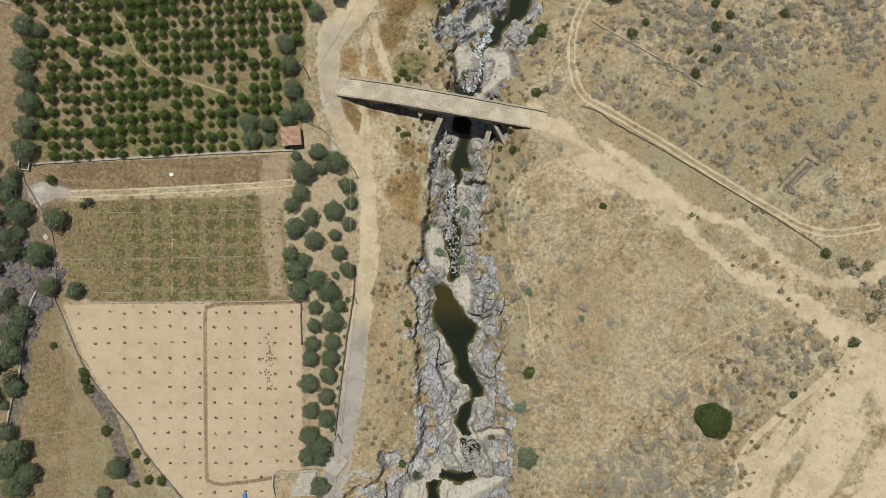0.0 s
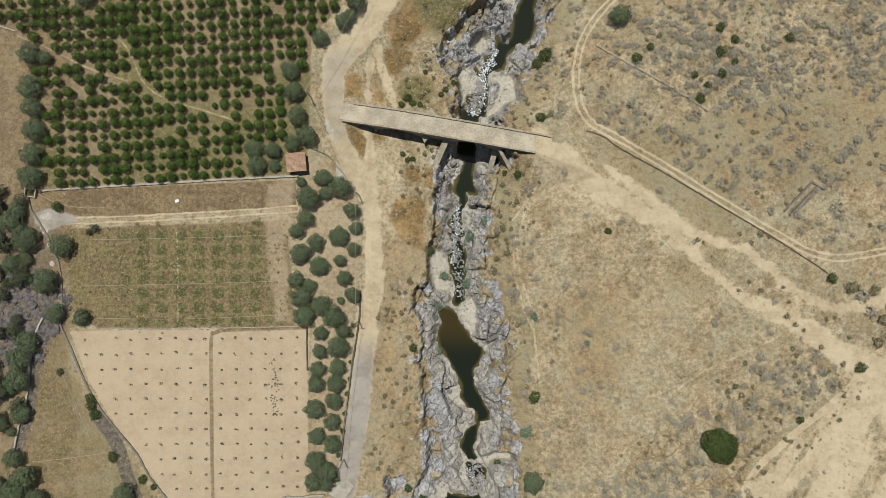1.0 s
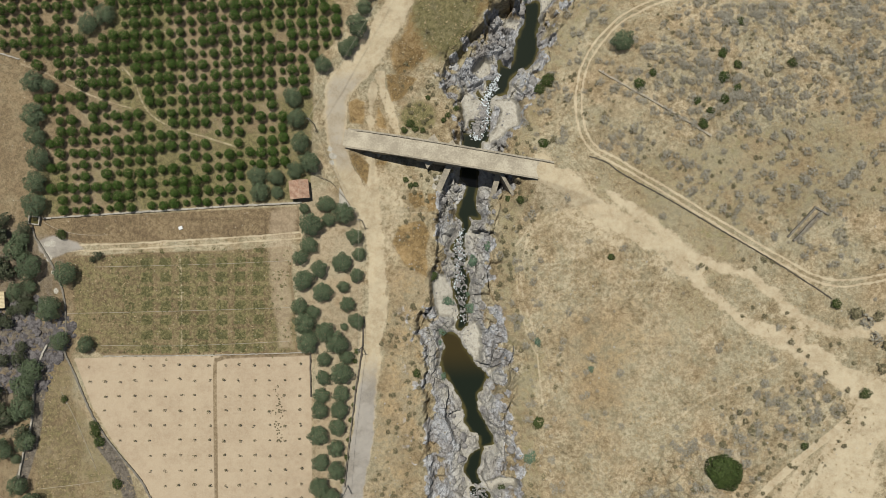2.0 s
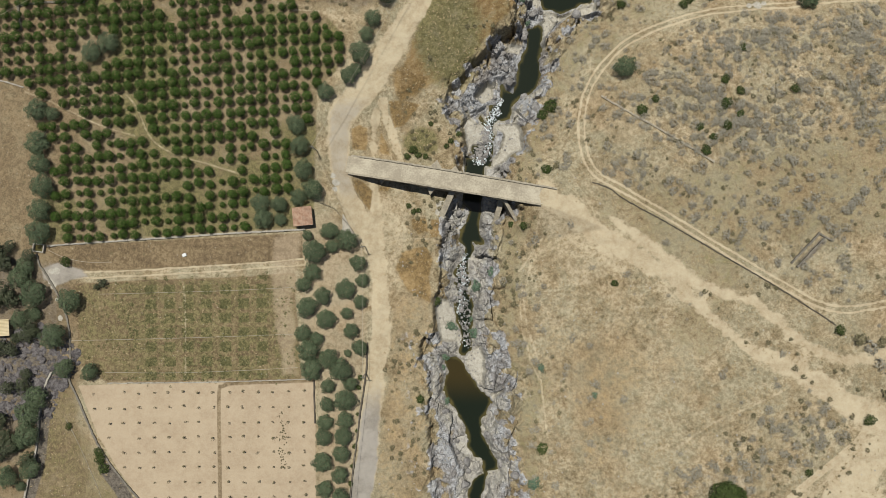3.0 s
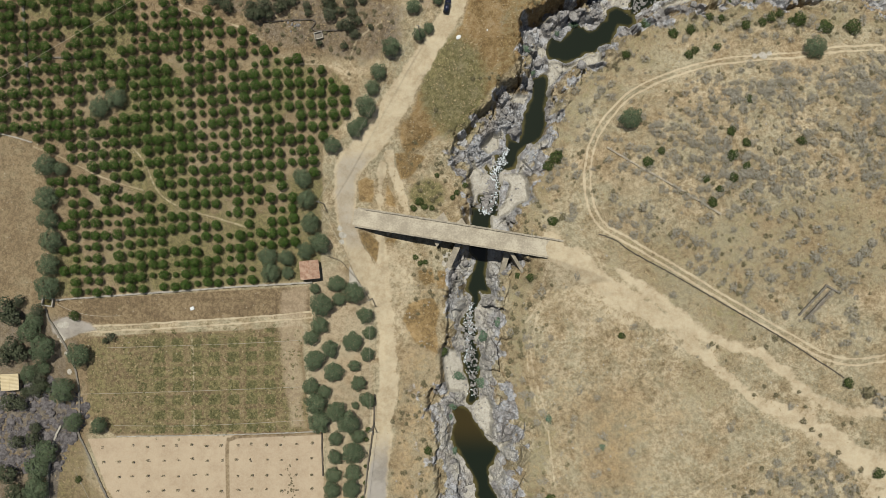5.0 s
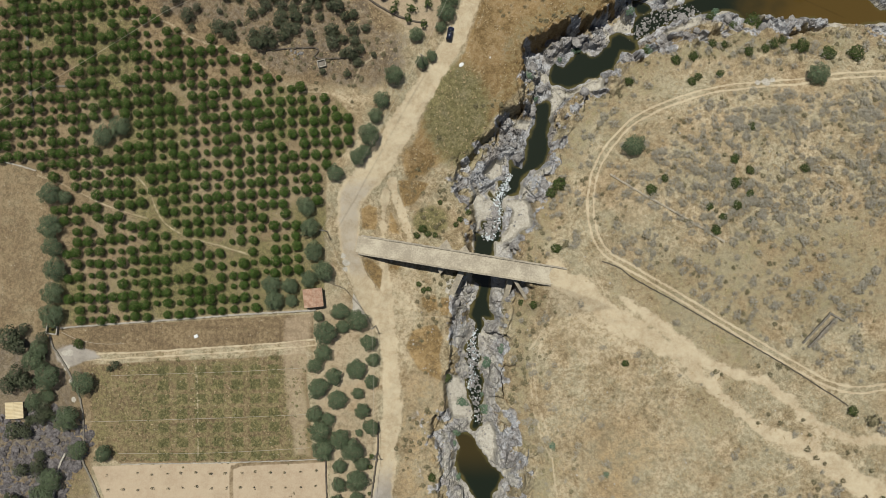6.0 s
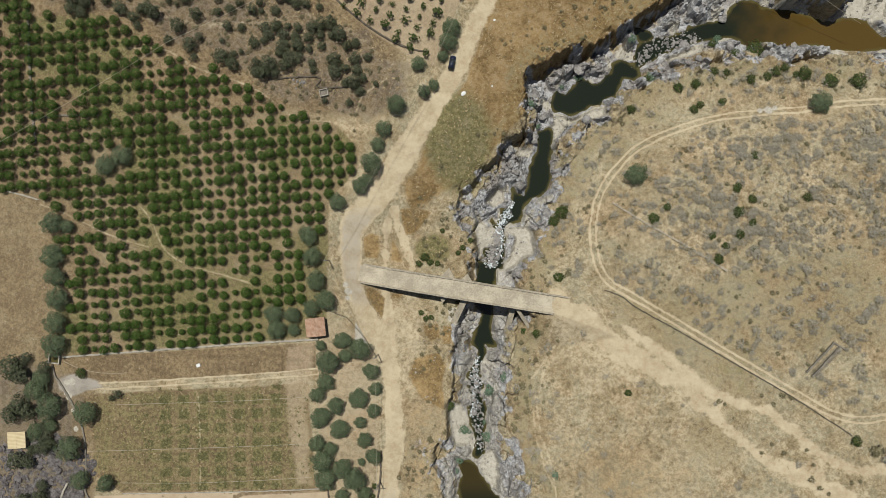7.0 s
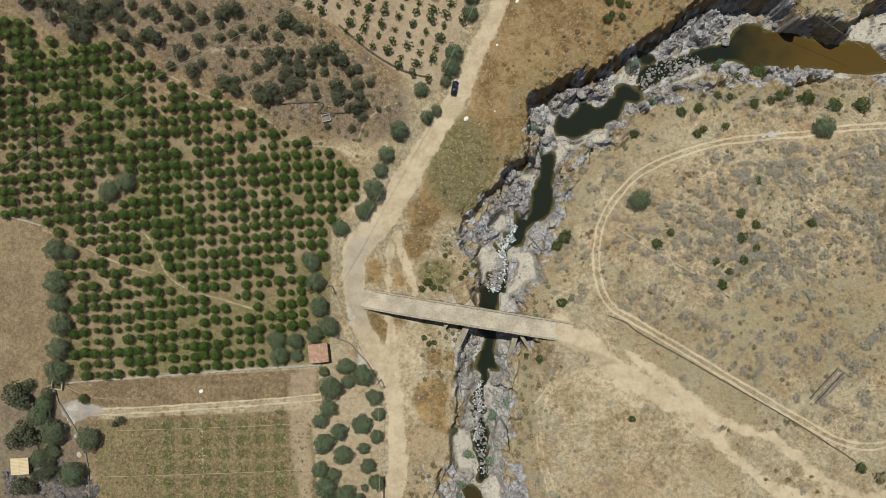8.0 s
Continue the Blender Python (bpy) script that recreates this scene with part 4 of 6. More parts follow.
# ---- the bridge ----
def bridge():
    w, e = Vector((*(-29.0, 45.5), 0)), Vector((*(23.8, 36.0), 0))
    axis = e - w
    length = axis.length
    ang = math.degrees(math.atan2(axis.y, axis.x))
    root = thing("stone_bridge", pose(w.x, w.y, 0, 0, 0, ang), "old arched stone bridge with pale paved deck over the gorge", "bridge")
    half = 2.75

    unit = length / 340

    def deck_z(s):
        return float(np.interp(s / unit, [0, 54, 104, 200, 280, 340], [-1.35, 0.6, 1.7, 2.3, 2.2, 1.9]))

    # side view with its arches, as one outline
    spans = [(30 * unit, 54 * unit, -3.6, 2.6), (70 * unit, 134 * unit, -4.0, 4.2), (192 * unit, 276 * unit, -8.0, 9.0)]
    low = -15
    outline = [(s, deck_z(s)) for s in np.linspace(0, length, 24)] + [(length, low)]
    for a, b, spring, rise in reversed(spans):
        outline += [(b, low), (b, spring)]
        m = (a + b) / 2
        for t in np.linspace(0.08, 0.92, 12):
            s = b + (a - b) * t
            u = abs(s - m) / ((b - a) / 2)
            outline.append((s, spring + rise * math.sqrt(max(0, 1 - u ** 1.9)) ))
        outline += [(a, spring), (a, low)]
    outline += [(0, low)]
    bm = bmesh.new()
    f = bm.faces.new([bm.verts.new((s, -half, z)) for s, z in outline])
    r = bmesh.ops.extrude_face_region(bm, geom=[f])
    bmesh.ops.translate(bm, verts=[v for v in r["geom"] if isinstance(v, bmesh.types.BMVert)], vec=(0, 2 * half, 0))
    bmesh.ops.triangulate(bm, faces=bm.faces)
    part("arch_wall", bm_mesh("arch_wall", bm, STONE), root, "weathered stone walls with three round arches")
    bm = bmesh.new()
    ss = np.linspace(-0.8, length + 1.0, 60)
    rows = [[bm.verts.new((s, yy, deck_z(s) + 0.05 + random.uniform(-0.03, 0.03))) for yy in np.linspace(-half + 0.45, half - 0.45, 7)] for s in ss]
    for p, q in zip(rows, rows[1:]):
        for j in range(6):
            bm.faces.new((p[j], q[j], q[j + 1], p[j + 1]))
    part("deck", bm_mesh("deck", bm, PAVING), root, "dusty pale paving of the deck")
    for sy in (-1, 1):
        bm = bmesh.new()
        s, stop = (0.0, 342 * unit) if sy < 0 else (16 * unit, 362 * unit)
        while s < stop:
            d = random.uniform(0.8, 1.4)
            z = deck_z(s + d / 2)
            o = random.uniform(-0.03, 0.03)
            box(bm, s, s + d - 0.03, sy * (half - 0.2) - 0.24 + o, sy * (half - 0.2) + 0.24 + o, z - 0.5, z + 0.55 + random.uniform(-0.06, 0.05))
            s += d
        part("parapet", bm_mesh("parapet", bm, STONE), root, "low stone parapet with worn edges")

    def cutwater(s, sy, wide, out, top, bottom=-14):
        bm = bmesh.new()
        y0, y1 = sy * (half - 0.3), sy * (half + out)
        a, b, c = (s - wide, y0), (s + wide, y0), (s, y1)
        lo = [bm.verts.new((*p, bottom)) for p in (a, b, c)]
        hi = [bm.verts.new((*p, top - (0 if i < 2 else 0.5 * out))) for i, p in enumerate((a, b, c))]
        bm.faces.new(hi), bm.faces.new(lo[::-1])
        for i in range(3):
            j = (i + 1) % 3
            bm.faces.new((lo[i], lo[j], hi[j], hi[i]))
        part("cutwater", bm_mesh("cutwater", bm, STONE), root)

    def wing(s, sy, ex, ey, top0, top1, thick):
        """A retaining wall that flares out from the bridge and slopes down."""
        bm = bmesh.new()
        a, b = Vector((s, sy * (half - 0.2))), Vector((s + ex, sy * half + ey))
        n = Vector((-(b - a).y, (b - a).x)).normalized() * thick / 2
        lo, hi = [], []
        for t in np.linspace(0, 1, 7):
            p = a.lerp(b, t)
            for q in (p - n, p + n):
                lo.append(bm.verts.new((q.x, q.y, -14)))
                hi.append(bm.verts.new((q.x, q.y, top0 + (top1 - top0) * t + random.uniform(-0.12, 0.12))))
        for k in range(6):
            i = 2 * k
            bm.faces.new((hi[i], hi[i + 1], hi[i + 3], hi[i + 2]))
            bm.faces.new((lo[i], hi[i], hi[i + 2], lo[i + 2]))
            bm.faces.new((lo[i + 1], lo[i + 3], hi[i + 3], hi[i + 1]))
        bm.faces.new((lo[12], hi[12], hi[13], lo[13])), bm.faces.new((lo[0], lo[1], hi[1], hi[0]))
        part("wing_wall", bm_mesh("wing_wall", bm, STONE), root, "sloping stone wing wall")

    cutwater(60 * unit, -1, 0.9, 1.0, -1.9)
    cutwater(150 * unit, -1, 1.4, 2.0, -0.4)
    cutwater(152 * unit, 1, 2.2, 2.6, -0.2)
    cutwater(186 * unit, 1, 1.8, 1.8, -0.6)
    wing(188 * unit, -1, -2.2, -8.0, -0.6, -4.6, 1.7)
    wing(280 * unit, -1, 4.6, -5.0, 0.6, -2.6, 0.9)
    wing(277 * unit, -1, -0.6, -6.5, -3.0, -6.5, 1.5)


bridge()


# ---- plants ----
def leaf_cloud(seed, n, r, h, leaf, lumps, low=0.0, uneven=1.0, up=0.35):
    """Leaves of a crown with an uneven outline: corner points and quads. r: radius, h: height, low: height of its underside."""
    g = np.random.default_rng(seed)
    way = g.normal(size=(lumps, 3))
    way[:, 2] = np.abs(way[:, 2]) * 0.8
    way /= np.linalg.norm(way, axis=1)[:, None]
    d = g.normal(size=(n, 3))
    d /= np.linalg.norm(d, axis=1)[:, None]
    d[:, 2] = np.where(d[:, 2] < -0.35, -d[:, 2], d[:, 2])
    near = np.sort(d @ way.T, axis=1)[:, -1]
    turn = np.arctan2(d[:, 1], d[:, 0])
    ragged = uneven * sum(g.uniform(0.04, 0.1) * np.sin(m * turn + g.uniform(0, 6.283)) for m in (2, 3, 5, 7))
    swell = (0.66 + 0.36 * smooth(0.7, 0.97, near)) * (1 + ragged)
    p = d * (swell * (1 - 0.38 * g.uniform(0, 1, n) ** 2.2))[:, None] * np.array([r, r, h * 0.55])
    p[:, 2] += low + h * 0.42
    nor = d * 1.1 + g.normal(size=(n, 3)) * 0.4 + np.array([0, 0, up])
    nor /= np.linalg.norm(nor, axis=1)[:, None]
    u = np.cross(nor, g.normal(size=(n, 3)))
    u /= np.linalg.norm(u, axis=1)[:, None]
    v = np.cross(nor, u)
    s = leaf * g.uniform(0.6, 1.3, n)[:, None]
    verts = np.stack([p - u * s, p - v * s * 0.62, p + u * s, p + v * s * 0.62], 1).reshape(-1, 3)
    verts[:, 2] = np.maximum(verts[:, 2], 0.02)
    return verts, np.arange(4 * n).reshape(n, 4)


def trunk_mesh(seed, h, r, limbs):
    """A tapered, slightly bent trunk with limbs."""
    g = random.Random(seed)
    bm = bmesh.new()

    def tube(a, b, ra, rb):
        a, b = Vector(a), Vector(b)
        m = (b - a).to_track_quat("Z", "Y").to_matrix()
        rings = []
        for p, rr in ((a, ra), (a.lerp(b, 0.5) + Vector((g.uniform(-0.08, 0.08), g.uniform(-0.08, 0.08), 0)), (ra + rb) / 2), (b, rb)):
            rings.append([bm.verts.new(p + m @ Vector((rr * math.cos(t), rr * math.sin(t), 0))) for t in [i * math.pi / 3 for i in range(6)]])
        for p, q in zip(rings, rings[1:]):
            for i in range(6):
                bm.faces.new((p[i], p[(i + 1) % 6], q[(i + 1) % 6], q[i]))

    top = (g.uniform(-0.1, 0.1), g.uniform(-0.1, 0.1), h * 0.5)
    tube((0, 0, -0.3), top, r, r * 0.7)
    for i in range(limbs):
        t = 2 * math.pi * (i + g.random() * 0.5) / limbs
        tube(top, (math.cos(t) * h * 0.35, math.sin(t) * h * 0.35, h * g.uniform(0.8, 1.0)), r * 0.55, r * 0.2)
    return bm_mesh("trunk", bm, BARK, True)


class Kind:
    """A kind of plant: a few different shapes, each built once and then copied."""

    def __init__(self, name, category, group, mat, labels, seed, r, h, n, leaf, lumps, low, shapes=4, trunk=0.0, uneven=1.0, up=0.35):
        self.name, self.category, self.group, self.mat, self.labels, self.r, self.trunk = name, category, group, mat, labels, r, trunk
        self.h, self.low, self.first, self.count = h, low, {}, 0
        self.clouds = [leaf_cloud(seed + i, n, r, h, leaf, lumps, low, uneven, up) for i in range(shapes)]
        self.seed = seed

    def place(self, x, y, radius, z=None, squash=1.0, g=random):
        i = self.count % len(self.clouds)
        self.count += 1
        k = radius / self.r
        m = Matrix.Translation((x, y, float(level(x, y)) if z is None else z)) @ pose(0, 0, 0, 0, 0, g.uniform(0, 360)) @ Matrix.Diagonal((k, k * g.uniform(0.88, 1.1), k * squash, 1))
        label = self.labels[0] if radius < self.r * 1.15 or len(self.labels) < 2 else self.labels[1]
        if i in self.first:
            first = self.first[i]
            ob = copy_thing(first, m @ Matrix.Diagonal((1 / first.scale.x, 1 / first.scale.y, 1 / first.scale.z, 1)))
            return tagged(ob, label)
        if self.trunk:
            ob = thing(self.name, Matrix.Identity(4), label, self.category, self.group)
            part("trunk", trunk_mesh(self.seed + i, self.low + self.h * 0.6, self.trunk, 3), ob)
            part("crown", mesh_from("crown", *self.clouds[i], self.mat), ob)
        else:
            ob = thing(self.name, Matrix.Identity(4), label, self.category, self.group, mesh_from(self.name, *self.clouds[i], self.mat))
        self.first[i] = ob
        ob.matrix_basis = m
        return ob

    def strew(self, name, xy, radii, label, category, seed=1):
        """Many of the kind, joined into one object."""
        g = np.random.default_rng(seed)
        zs = level(xy[:, 0], xy[:, 1])
        verts, faces, at = [], [], 0
        for (x, y), z, r in zip(xy, zs, radii):
            v, f = self.clouds[int(g.integers(len(self.clouds)))]
            t, k = g.uniform(0, 6.283), r / self.r
            c, s = math.cos(t) * k, math.sin(t) * k
            w = np.empty_like(v)
            w[:, 0], w[:, 1], w[:, 2] = x + c * v[:, 0] - s * v[:, 1], y + s * v[:, 0] + c * v[:, 1], z + k * v[:, 2]
            verts.append(w), faces.append(f + at)
            at += len(v)
        tagged(new(name, mesh_from(name, np.concatenate(verts), np.concatenate(faces), self.mat)), label, category, kind="stuff")


citrus = Kind("citrus_tree", "tree", "citrus trees in the orchard rows", CITRUS, ("small round citrus tree with dense dark green leaves", "broad citrus tree with dense dark green leaves"), 100, 1.5, 2.9, 620, 0.165, 22, 0.2, 7, 0.1, 0.3)
olive = Kind("olive_tree", "tree", "olive trees by the road and fields", OLIVE, ("olive tree with a grey-green crown", "large spreading olive tree with a grey-green crown"), 200, 3.0, 4.2, 1700, 0.215, 30, 0.5, 6, 0.2, 0.9)
scraggly = Kind("wild_olive", "tree", "wild trees north of the orchard", GREY_OLIVE, ("scraggly grey-green wild olive tree on rough ground",), 250, 2.0, 3.2, 560, 0.22, 12, 0.3, 6, 0.12)
bush = Kind("bush", "bush", "green bushes on the banks", GREEN, ("rounded green bush on dry ground", "large dense green bush on dry ground"), 300, 1.6, 2.0, 520, 0.17, 14, 0.0, 5, 0.0, 0.9)
big_bush = Kind("big_bush", "bush", "", GREEN, ("large dense bright green bush on rocky slope",), 350, 4.0, 4.2, 4200, 0.21, 46, 0.0, 2, 0.0, 0.6)
willow = Kind("willow_bush", "bush", "willow bushes by the water", WILLOW, ("blue-green willow bush on the river rocks",), 370, 1.5, 1.6, 480, 0.16, 12, 0.0, 4, 0.0, 1.2)
scrub = Kind("scrub_bush", "bush", "scrub on the dry slope", SCRUB, ("low olive-brown scrub bush",), 400, 0.9, 0.8, 110, 0.14, 7, 0.0, 5, 0.0, 1.0, 0.9)
sage = Kind("sage_bush", "bush", "grey scrub", SAGE, ("low grey sage scrub bush",), 500, 0.8, 0.75, 100, 0.115, 8, 0.0, 7, 0.0, 1.6, 0.8)
sapling = Kind("sapling", "young tree", "saplings in the ploughed field", SCRUB, ("tiny newly planted sapling in bare soil",), 600, 0.45, 1.0, 16, 0.15, 3, 0.15, 5, 0.05)
young = Kind("young_tree", "young tree", "young trees in the bare field", GREEN, ("young leafy tree planted in bare tan soil",), 650, 1.0, 1.7, 70, 0.25, 5, 0.2, 5, 0.06, 1.3)
tuft = Kind("grass_tuft", "grass", "", STRAW, ("dry grass tuft",), 700, 0.35, 0.2, 4, 0.17, 3, 0.0, 8, 0.0, 1.0, 1.6)

weed = Kind("weed", "weeds", "", WEED, ("low dry green weed",), 750, 0.4, 0.2, 6, 0.17, 3, 0.0, 8, 0.0, 1.0, 1.3)

rg = random.Random(5)


def lattice(o, a, b, na, nb):
    """Points on a slanting grid: a and b are the points na and nb steps away from the corner o."""
    ax, ay, bx, by = (a[0] - o[0]) / na, (a[1] - o[1]) / na, (b[0] - o[0]) / nb, (b[1] - o[1]) / nb
    return [(o[0] + i * ax + j * bx, o[1] + i * ay + j * by) for i in range(-12, 40) for j in range(-8, 40)]


def within(x, y, poly, margin=0.0):
    return float(inside(np.array([x]), np.array([y]), poly)[0]) > margin


# olive trees: along the orchard, in the strip by the road, west of the canal
OLIVES = [(-114.9, 61.1, 3.1), (-111.0, 60.2, 2.0), (-115.0, 52.0, 3.4), (-114.2, 46.2, 3.1), (-113.5, 40.0, 3.4), (-114.3, 33.4, 3.4), (-114.7, 27.2, 3.6), (-43.3, 56.3, 3.0), (-42.2, 50.4, 3.0), (-41.2, 43.8, 3.0), (-38.7, 38.3, 3.1), (-42.7, 36.1, 2.5), (-53.3, 34.6, 2.8), (-48.1, 34.3, 2.5), (-52.5, 30.3, 3.0), (-47.9, 30.2, 1.9), (-99.9, 77.0, 3.1), (-95.1, 79.6, 3.1), (-35.1, 65.5, 2.5)]
OLIVES += [(-34.5, 26.9, 2.8), (-40.5, 25.7, 1.7), (-38.5, 21.3, 3.4), (-33.9, 22.6, 2.2), (-29.7, 24.4, 3.1), (-26.9, 17.9, 2.5), (-25.8, 13.0, 2.0), (-30.3, 10.7, 2.9), (-26.3, 7.1, 2.0), (-39.3, 15.6, 2.6), (-41.6, 12.2, 2.2), (-36.5, 9.0, 2.6), (-40.7, 5.9, 3.2), (-30.0, 4.0, 1.9), (-35.6, 2.5, 2.9), (-41.9, -1.4, 2.5), (-28.9, -0.9, 2.3), (-38.3, -2.9, 2.2)]
OLIVES += [(-26.6, -5.7, 2.5), (-40.5, -6.0, 3.2), (-35.1, -8.3, 2.9), (-30.0, -7.3, 1.2), (-39.7, -11.1, 3.2), (-31.8, -11.4, 3.4), (-29.2, -15.6, 2.2), (-35.4, -16.1, 2.2), (-30.5, -19.9, 3.2), (-35.6, -21.2, 2.3), (-36.2, -26.1, 2.3), (-30.8, -25.7, 2.5), (-36.6, -30.0, 2.5), (-31.2, -30.0, 2.8), (-31.8, -34.9, 2.5), (-37.0, -37.0, 2.9), (-32.3, -40.8, 2.5), (-36.6, -44.7, 2.6), (-32.3, -47.0, 2.6), (-37.0, -51.6, 2.9), (-33.9, -54.7, 2.9), (-37.7, -57.8, 2.6), (-34.3, -58.3, 2.3), (-34.6, -66.6, 2.8)]
OLIVES += [(-118.9, 17.9, 2.6), (-120.0, 14.8, 3.2), (-116.1, 10.2, 3.9), (-106.2, 8.3, 3.4), (-110.7, -1.4, 3.9), (-108.1, -10.4, 2.9), (-101.1, -11.4, 2.6), (-120.4, 3.2, 2.8), (-116.6, 4.8, 2.2), (-118.1, 0.2, 2.0), (-115.8, -18.4, 3.4), (-118.1, -23.0, 3.7), (-118.1, -28.4, 3.6), (-121.2, -30.8, 2.5), (-117.8, -38.0, 3.2), (-120.8, -43.1, 1.5), (-119.7, -50.1, 2.9), (-116.6, -55.5, 4.0), (-120.0, -59.4, 3.9), (-113.5, -61.4, 3.2), (-116.9, -65.1, 3.9), (-89.5, -60.1, 3.2), (-93.4, -67.4, 2.2), (-124.3, -40.0, 3.4), (-125.1, -58.6, 3.9)]
# the wild wood north of the orchard
WILD = [(-122.6, 131.5, 1.9), (-115.4, 126.8, 1.6), (-113.8, 130.4, 1.9), (-110.5, 130.3, 1.9), (-108.2, 128.6, 2.2), (-111.4, 126.3, 1.6), (-108.2, 124.6, 2.2), (-105.8, 127, 1.9), (-109.1, 121.5, 1.9), (-106.7, 120.6, 1.6), (-105, 123.7, 1.9), (-103.3, 129.3, 1.9), (-99.3, 129.1, 1.9), (-101.8, 126.8, 1.6), (-99.4, 123.6, 1.6), (-96.1, 126.7, 1.9), (-95.4, 121.1, 2.2), (-93.3, 125, 1.2), (-91.5, 118.6, 1.6), (-87.4, 120.8, 2.2), (-85.4, 119.5, 1.9), (-90.7, 116.2, 1.2), (-89.3, 120.9, 1.6), (-89.7, 127.3, 1.2), (-87.3, 128, 1.6), (-86.1, 126.4, 1.6), (-80.1, 127, 1.9), (-77, 123.7, 1.9), (-76.1, 128.4, 1.6), (-73, 125.2, 1.6)]
WILD += [(-68.2, 125.8, 1.6), (-67.8, 123.4, 1.2), (-73.9, 118.9, 1.7), (-79, 115.8, 1.9), (-82, 112, 1.6), (-75.6, 110.2, 1.9), (-73.2, 112.5, 1.2), (-74.9, 107, 1.2), (-81.8, 123.1, 1.1), (-92.9, 129.7, 1.4), (-96.9, 130.7, 1.6), (-117.8, 130.5, 1.6), (-83.3, 130.2, 1.4), (-79.4, 122.2, 0.9)]
WILD += [(-66.6, 126.6, 2.2), (-63.4, 127.3, 2.2), (-67.8, 119.5, 1.2), (-64.3, 120.2, 1.4), (-61.6, 122, 1.2), (-58, 119.7, 1.7), (-55.9, 121.8, 1.1), (-51.6, 119.5, 1.6), (-49.7, 124.2, 2.3), (-47.6, 123.1, 1.6), (-45.6, 121.5, 1.6), (-42.9, 121.1, 1.4), (-39.3, 120.2, 1.2), (-55.6, 119.6, 0.8), (-65.2, 115.4, 1.6), (-61.2, 115, 1.1), (-66.9, 111.5, 0.9)]
WILD += [(-54.6, 114.8, 1.6), (-51.4, 115, 1.6), (-53.7, 112.7, 1.6), (-48.2, 114.9, 1.2), (-45.4, 114.6, 1.4), (-41.5, 114.4, 1.6), (-39.1, 115, 1.6), (-36.2, 115.4, 1.9), (-33.9, 112.2, 1.9), (-36, 112.2, 1.2), (-39.1, 112.3, 1.4), (-42.3, 111.6, 1.4), (-46.2, 112.1, 1.4), (-49.4, 112.6, 1.6), (-49.5, 109.5, 1.9), (-45.5, 109.4, 1.9), (-57.7, 110.5, 1.4)]
WILD += [(-55, 111.2, 1.2), (-38.7, 109.2, 1.2), (-31.6, 109, 1.4), (-29.4, 109.7, 1.2), (-42.4, 108.5, 1.2), (-50.7, 107.9, 1.4), (-47.9, 105.8, 1.9), (-45.6, 106.2, 1.7), (-49.1, 103.9, 1.7), (-63.7, 107.5, 1.1), (-61.4, 108.2, 0.9), (-66.9, 106.8, 1.9), (-63.8, 104.6, 1.9), (-57.4, 104.9, 1.4), (-57.5, 102.6, 1.7), (-53.5, 104.1, 2.2), (-55.1, 101.7, 1.9), (-52, 102.1, 1.4), (-41.6, 104.5, 1.2), (-41.2, 102.5, 1.2), (-35.3, 105.1, 1.9), (-35.1, 102, 1.9), (-32.2, 102.7, 1.1), (-29.5, 105.3, 1.6), (-25.9, 105.7, 1.1), (-29.1, 102.1, 1.6), (-29.9, 98.7, 1.9), (-32.3, 98.8, 1.2), (-27.2, 99.9, 1.2), (-28.4, 96.3, 1.4), (-23.8, 98.2, 0.9), (-31.3, 93.2, 1.2), (-38.2, 93.9, 0.9)]
OLIVES += [(-18.1, 92.0, 2.8), (-11.8, 103.3, 2.2), (-2.5, 113.2, 2.6), (-3.4, 109.1, 2.8), (-5.0, 105.4, 1.7), (2.2, 124.3, 2.3), (2.8, 129.0, 2.5), (-25.3, 75.8, 3.3), (-21.8, 85.5, 2.3), (-23.6, 81.2, 2.2), (-10.4, 95.6, 1.9), (-7.7, 97.4, 1.7), (-28.7, 69.8, 2.5), (-26.9, 71.6, 2.0)]
for x, y, r in OLIVES:
    olive.place(x, y, 0.93 * r, squash=rg.uniform(0.85, 1.15), g=rg)
# scraggly trees and thickets round the cream-roofed hut
WILD += [(-126.4, 21.1, 3.0), (-124.5, 19.2, 2.4), (-123.4, 23.5, 1.7), (-117.9, 20.8, 1.7), (-124.6, 10.7, 3.0), (-122.4, 8.8, 2.3), (-127.2, 8.2, 2.5), (-118.5, 4.7, 2.0), (-117.7, 2.0, 1.9), (-118.4, -1.2, 1.9), (-116.5, -0.3, 1.4), (-121.9, -2.1, 1.7), (-126.0, -4.6, 2.3), (-122.9, -5.3, 2.2), (-119.0, -12.0, 1.7), (-123.8, -15.6, 2.0), (-119.5, -15.1, 2.0), (-126.6, -24.5, 2.7), (-125.0, -29.2, 2.2), (-123.2, -31.8, 2.3), (-126.7, -33.4, 2.5), (-118.5, -35.5, 2.3), (-97.7, 13.2, 1.3), (-99.3, 12.0, 0.9)]
for x, y, r in WILD:
    scraggly.place(x, y, r * rg.uniform(0.95, 1.2), squash=rg.uniform(0.85, 1.2), g=rg)

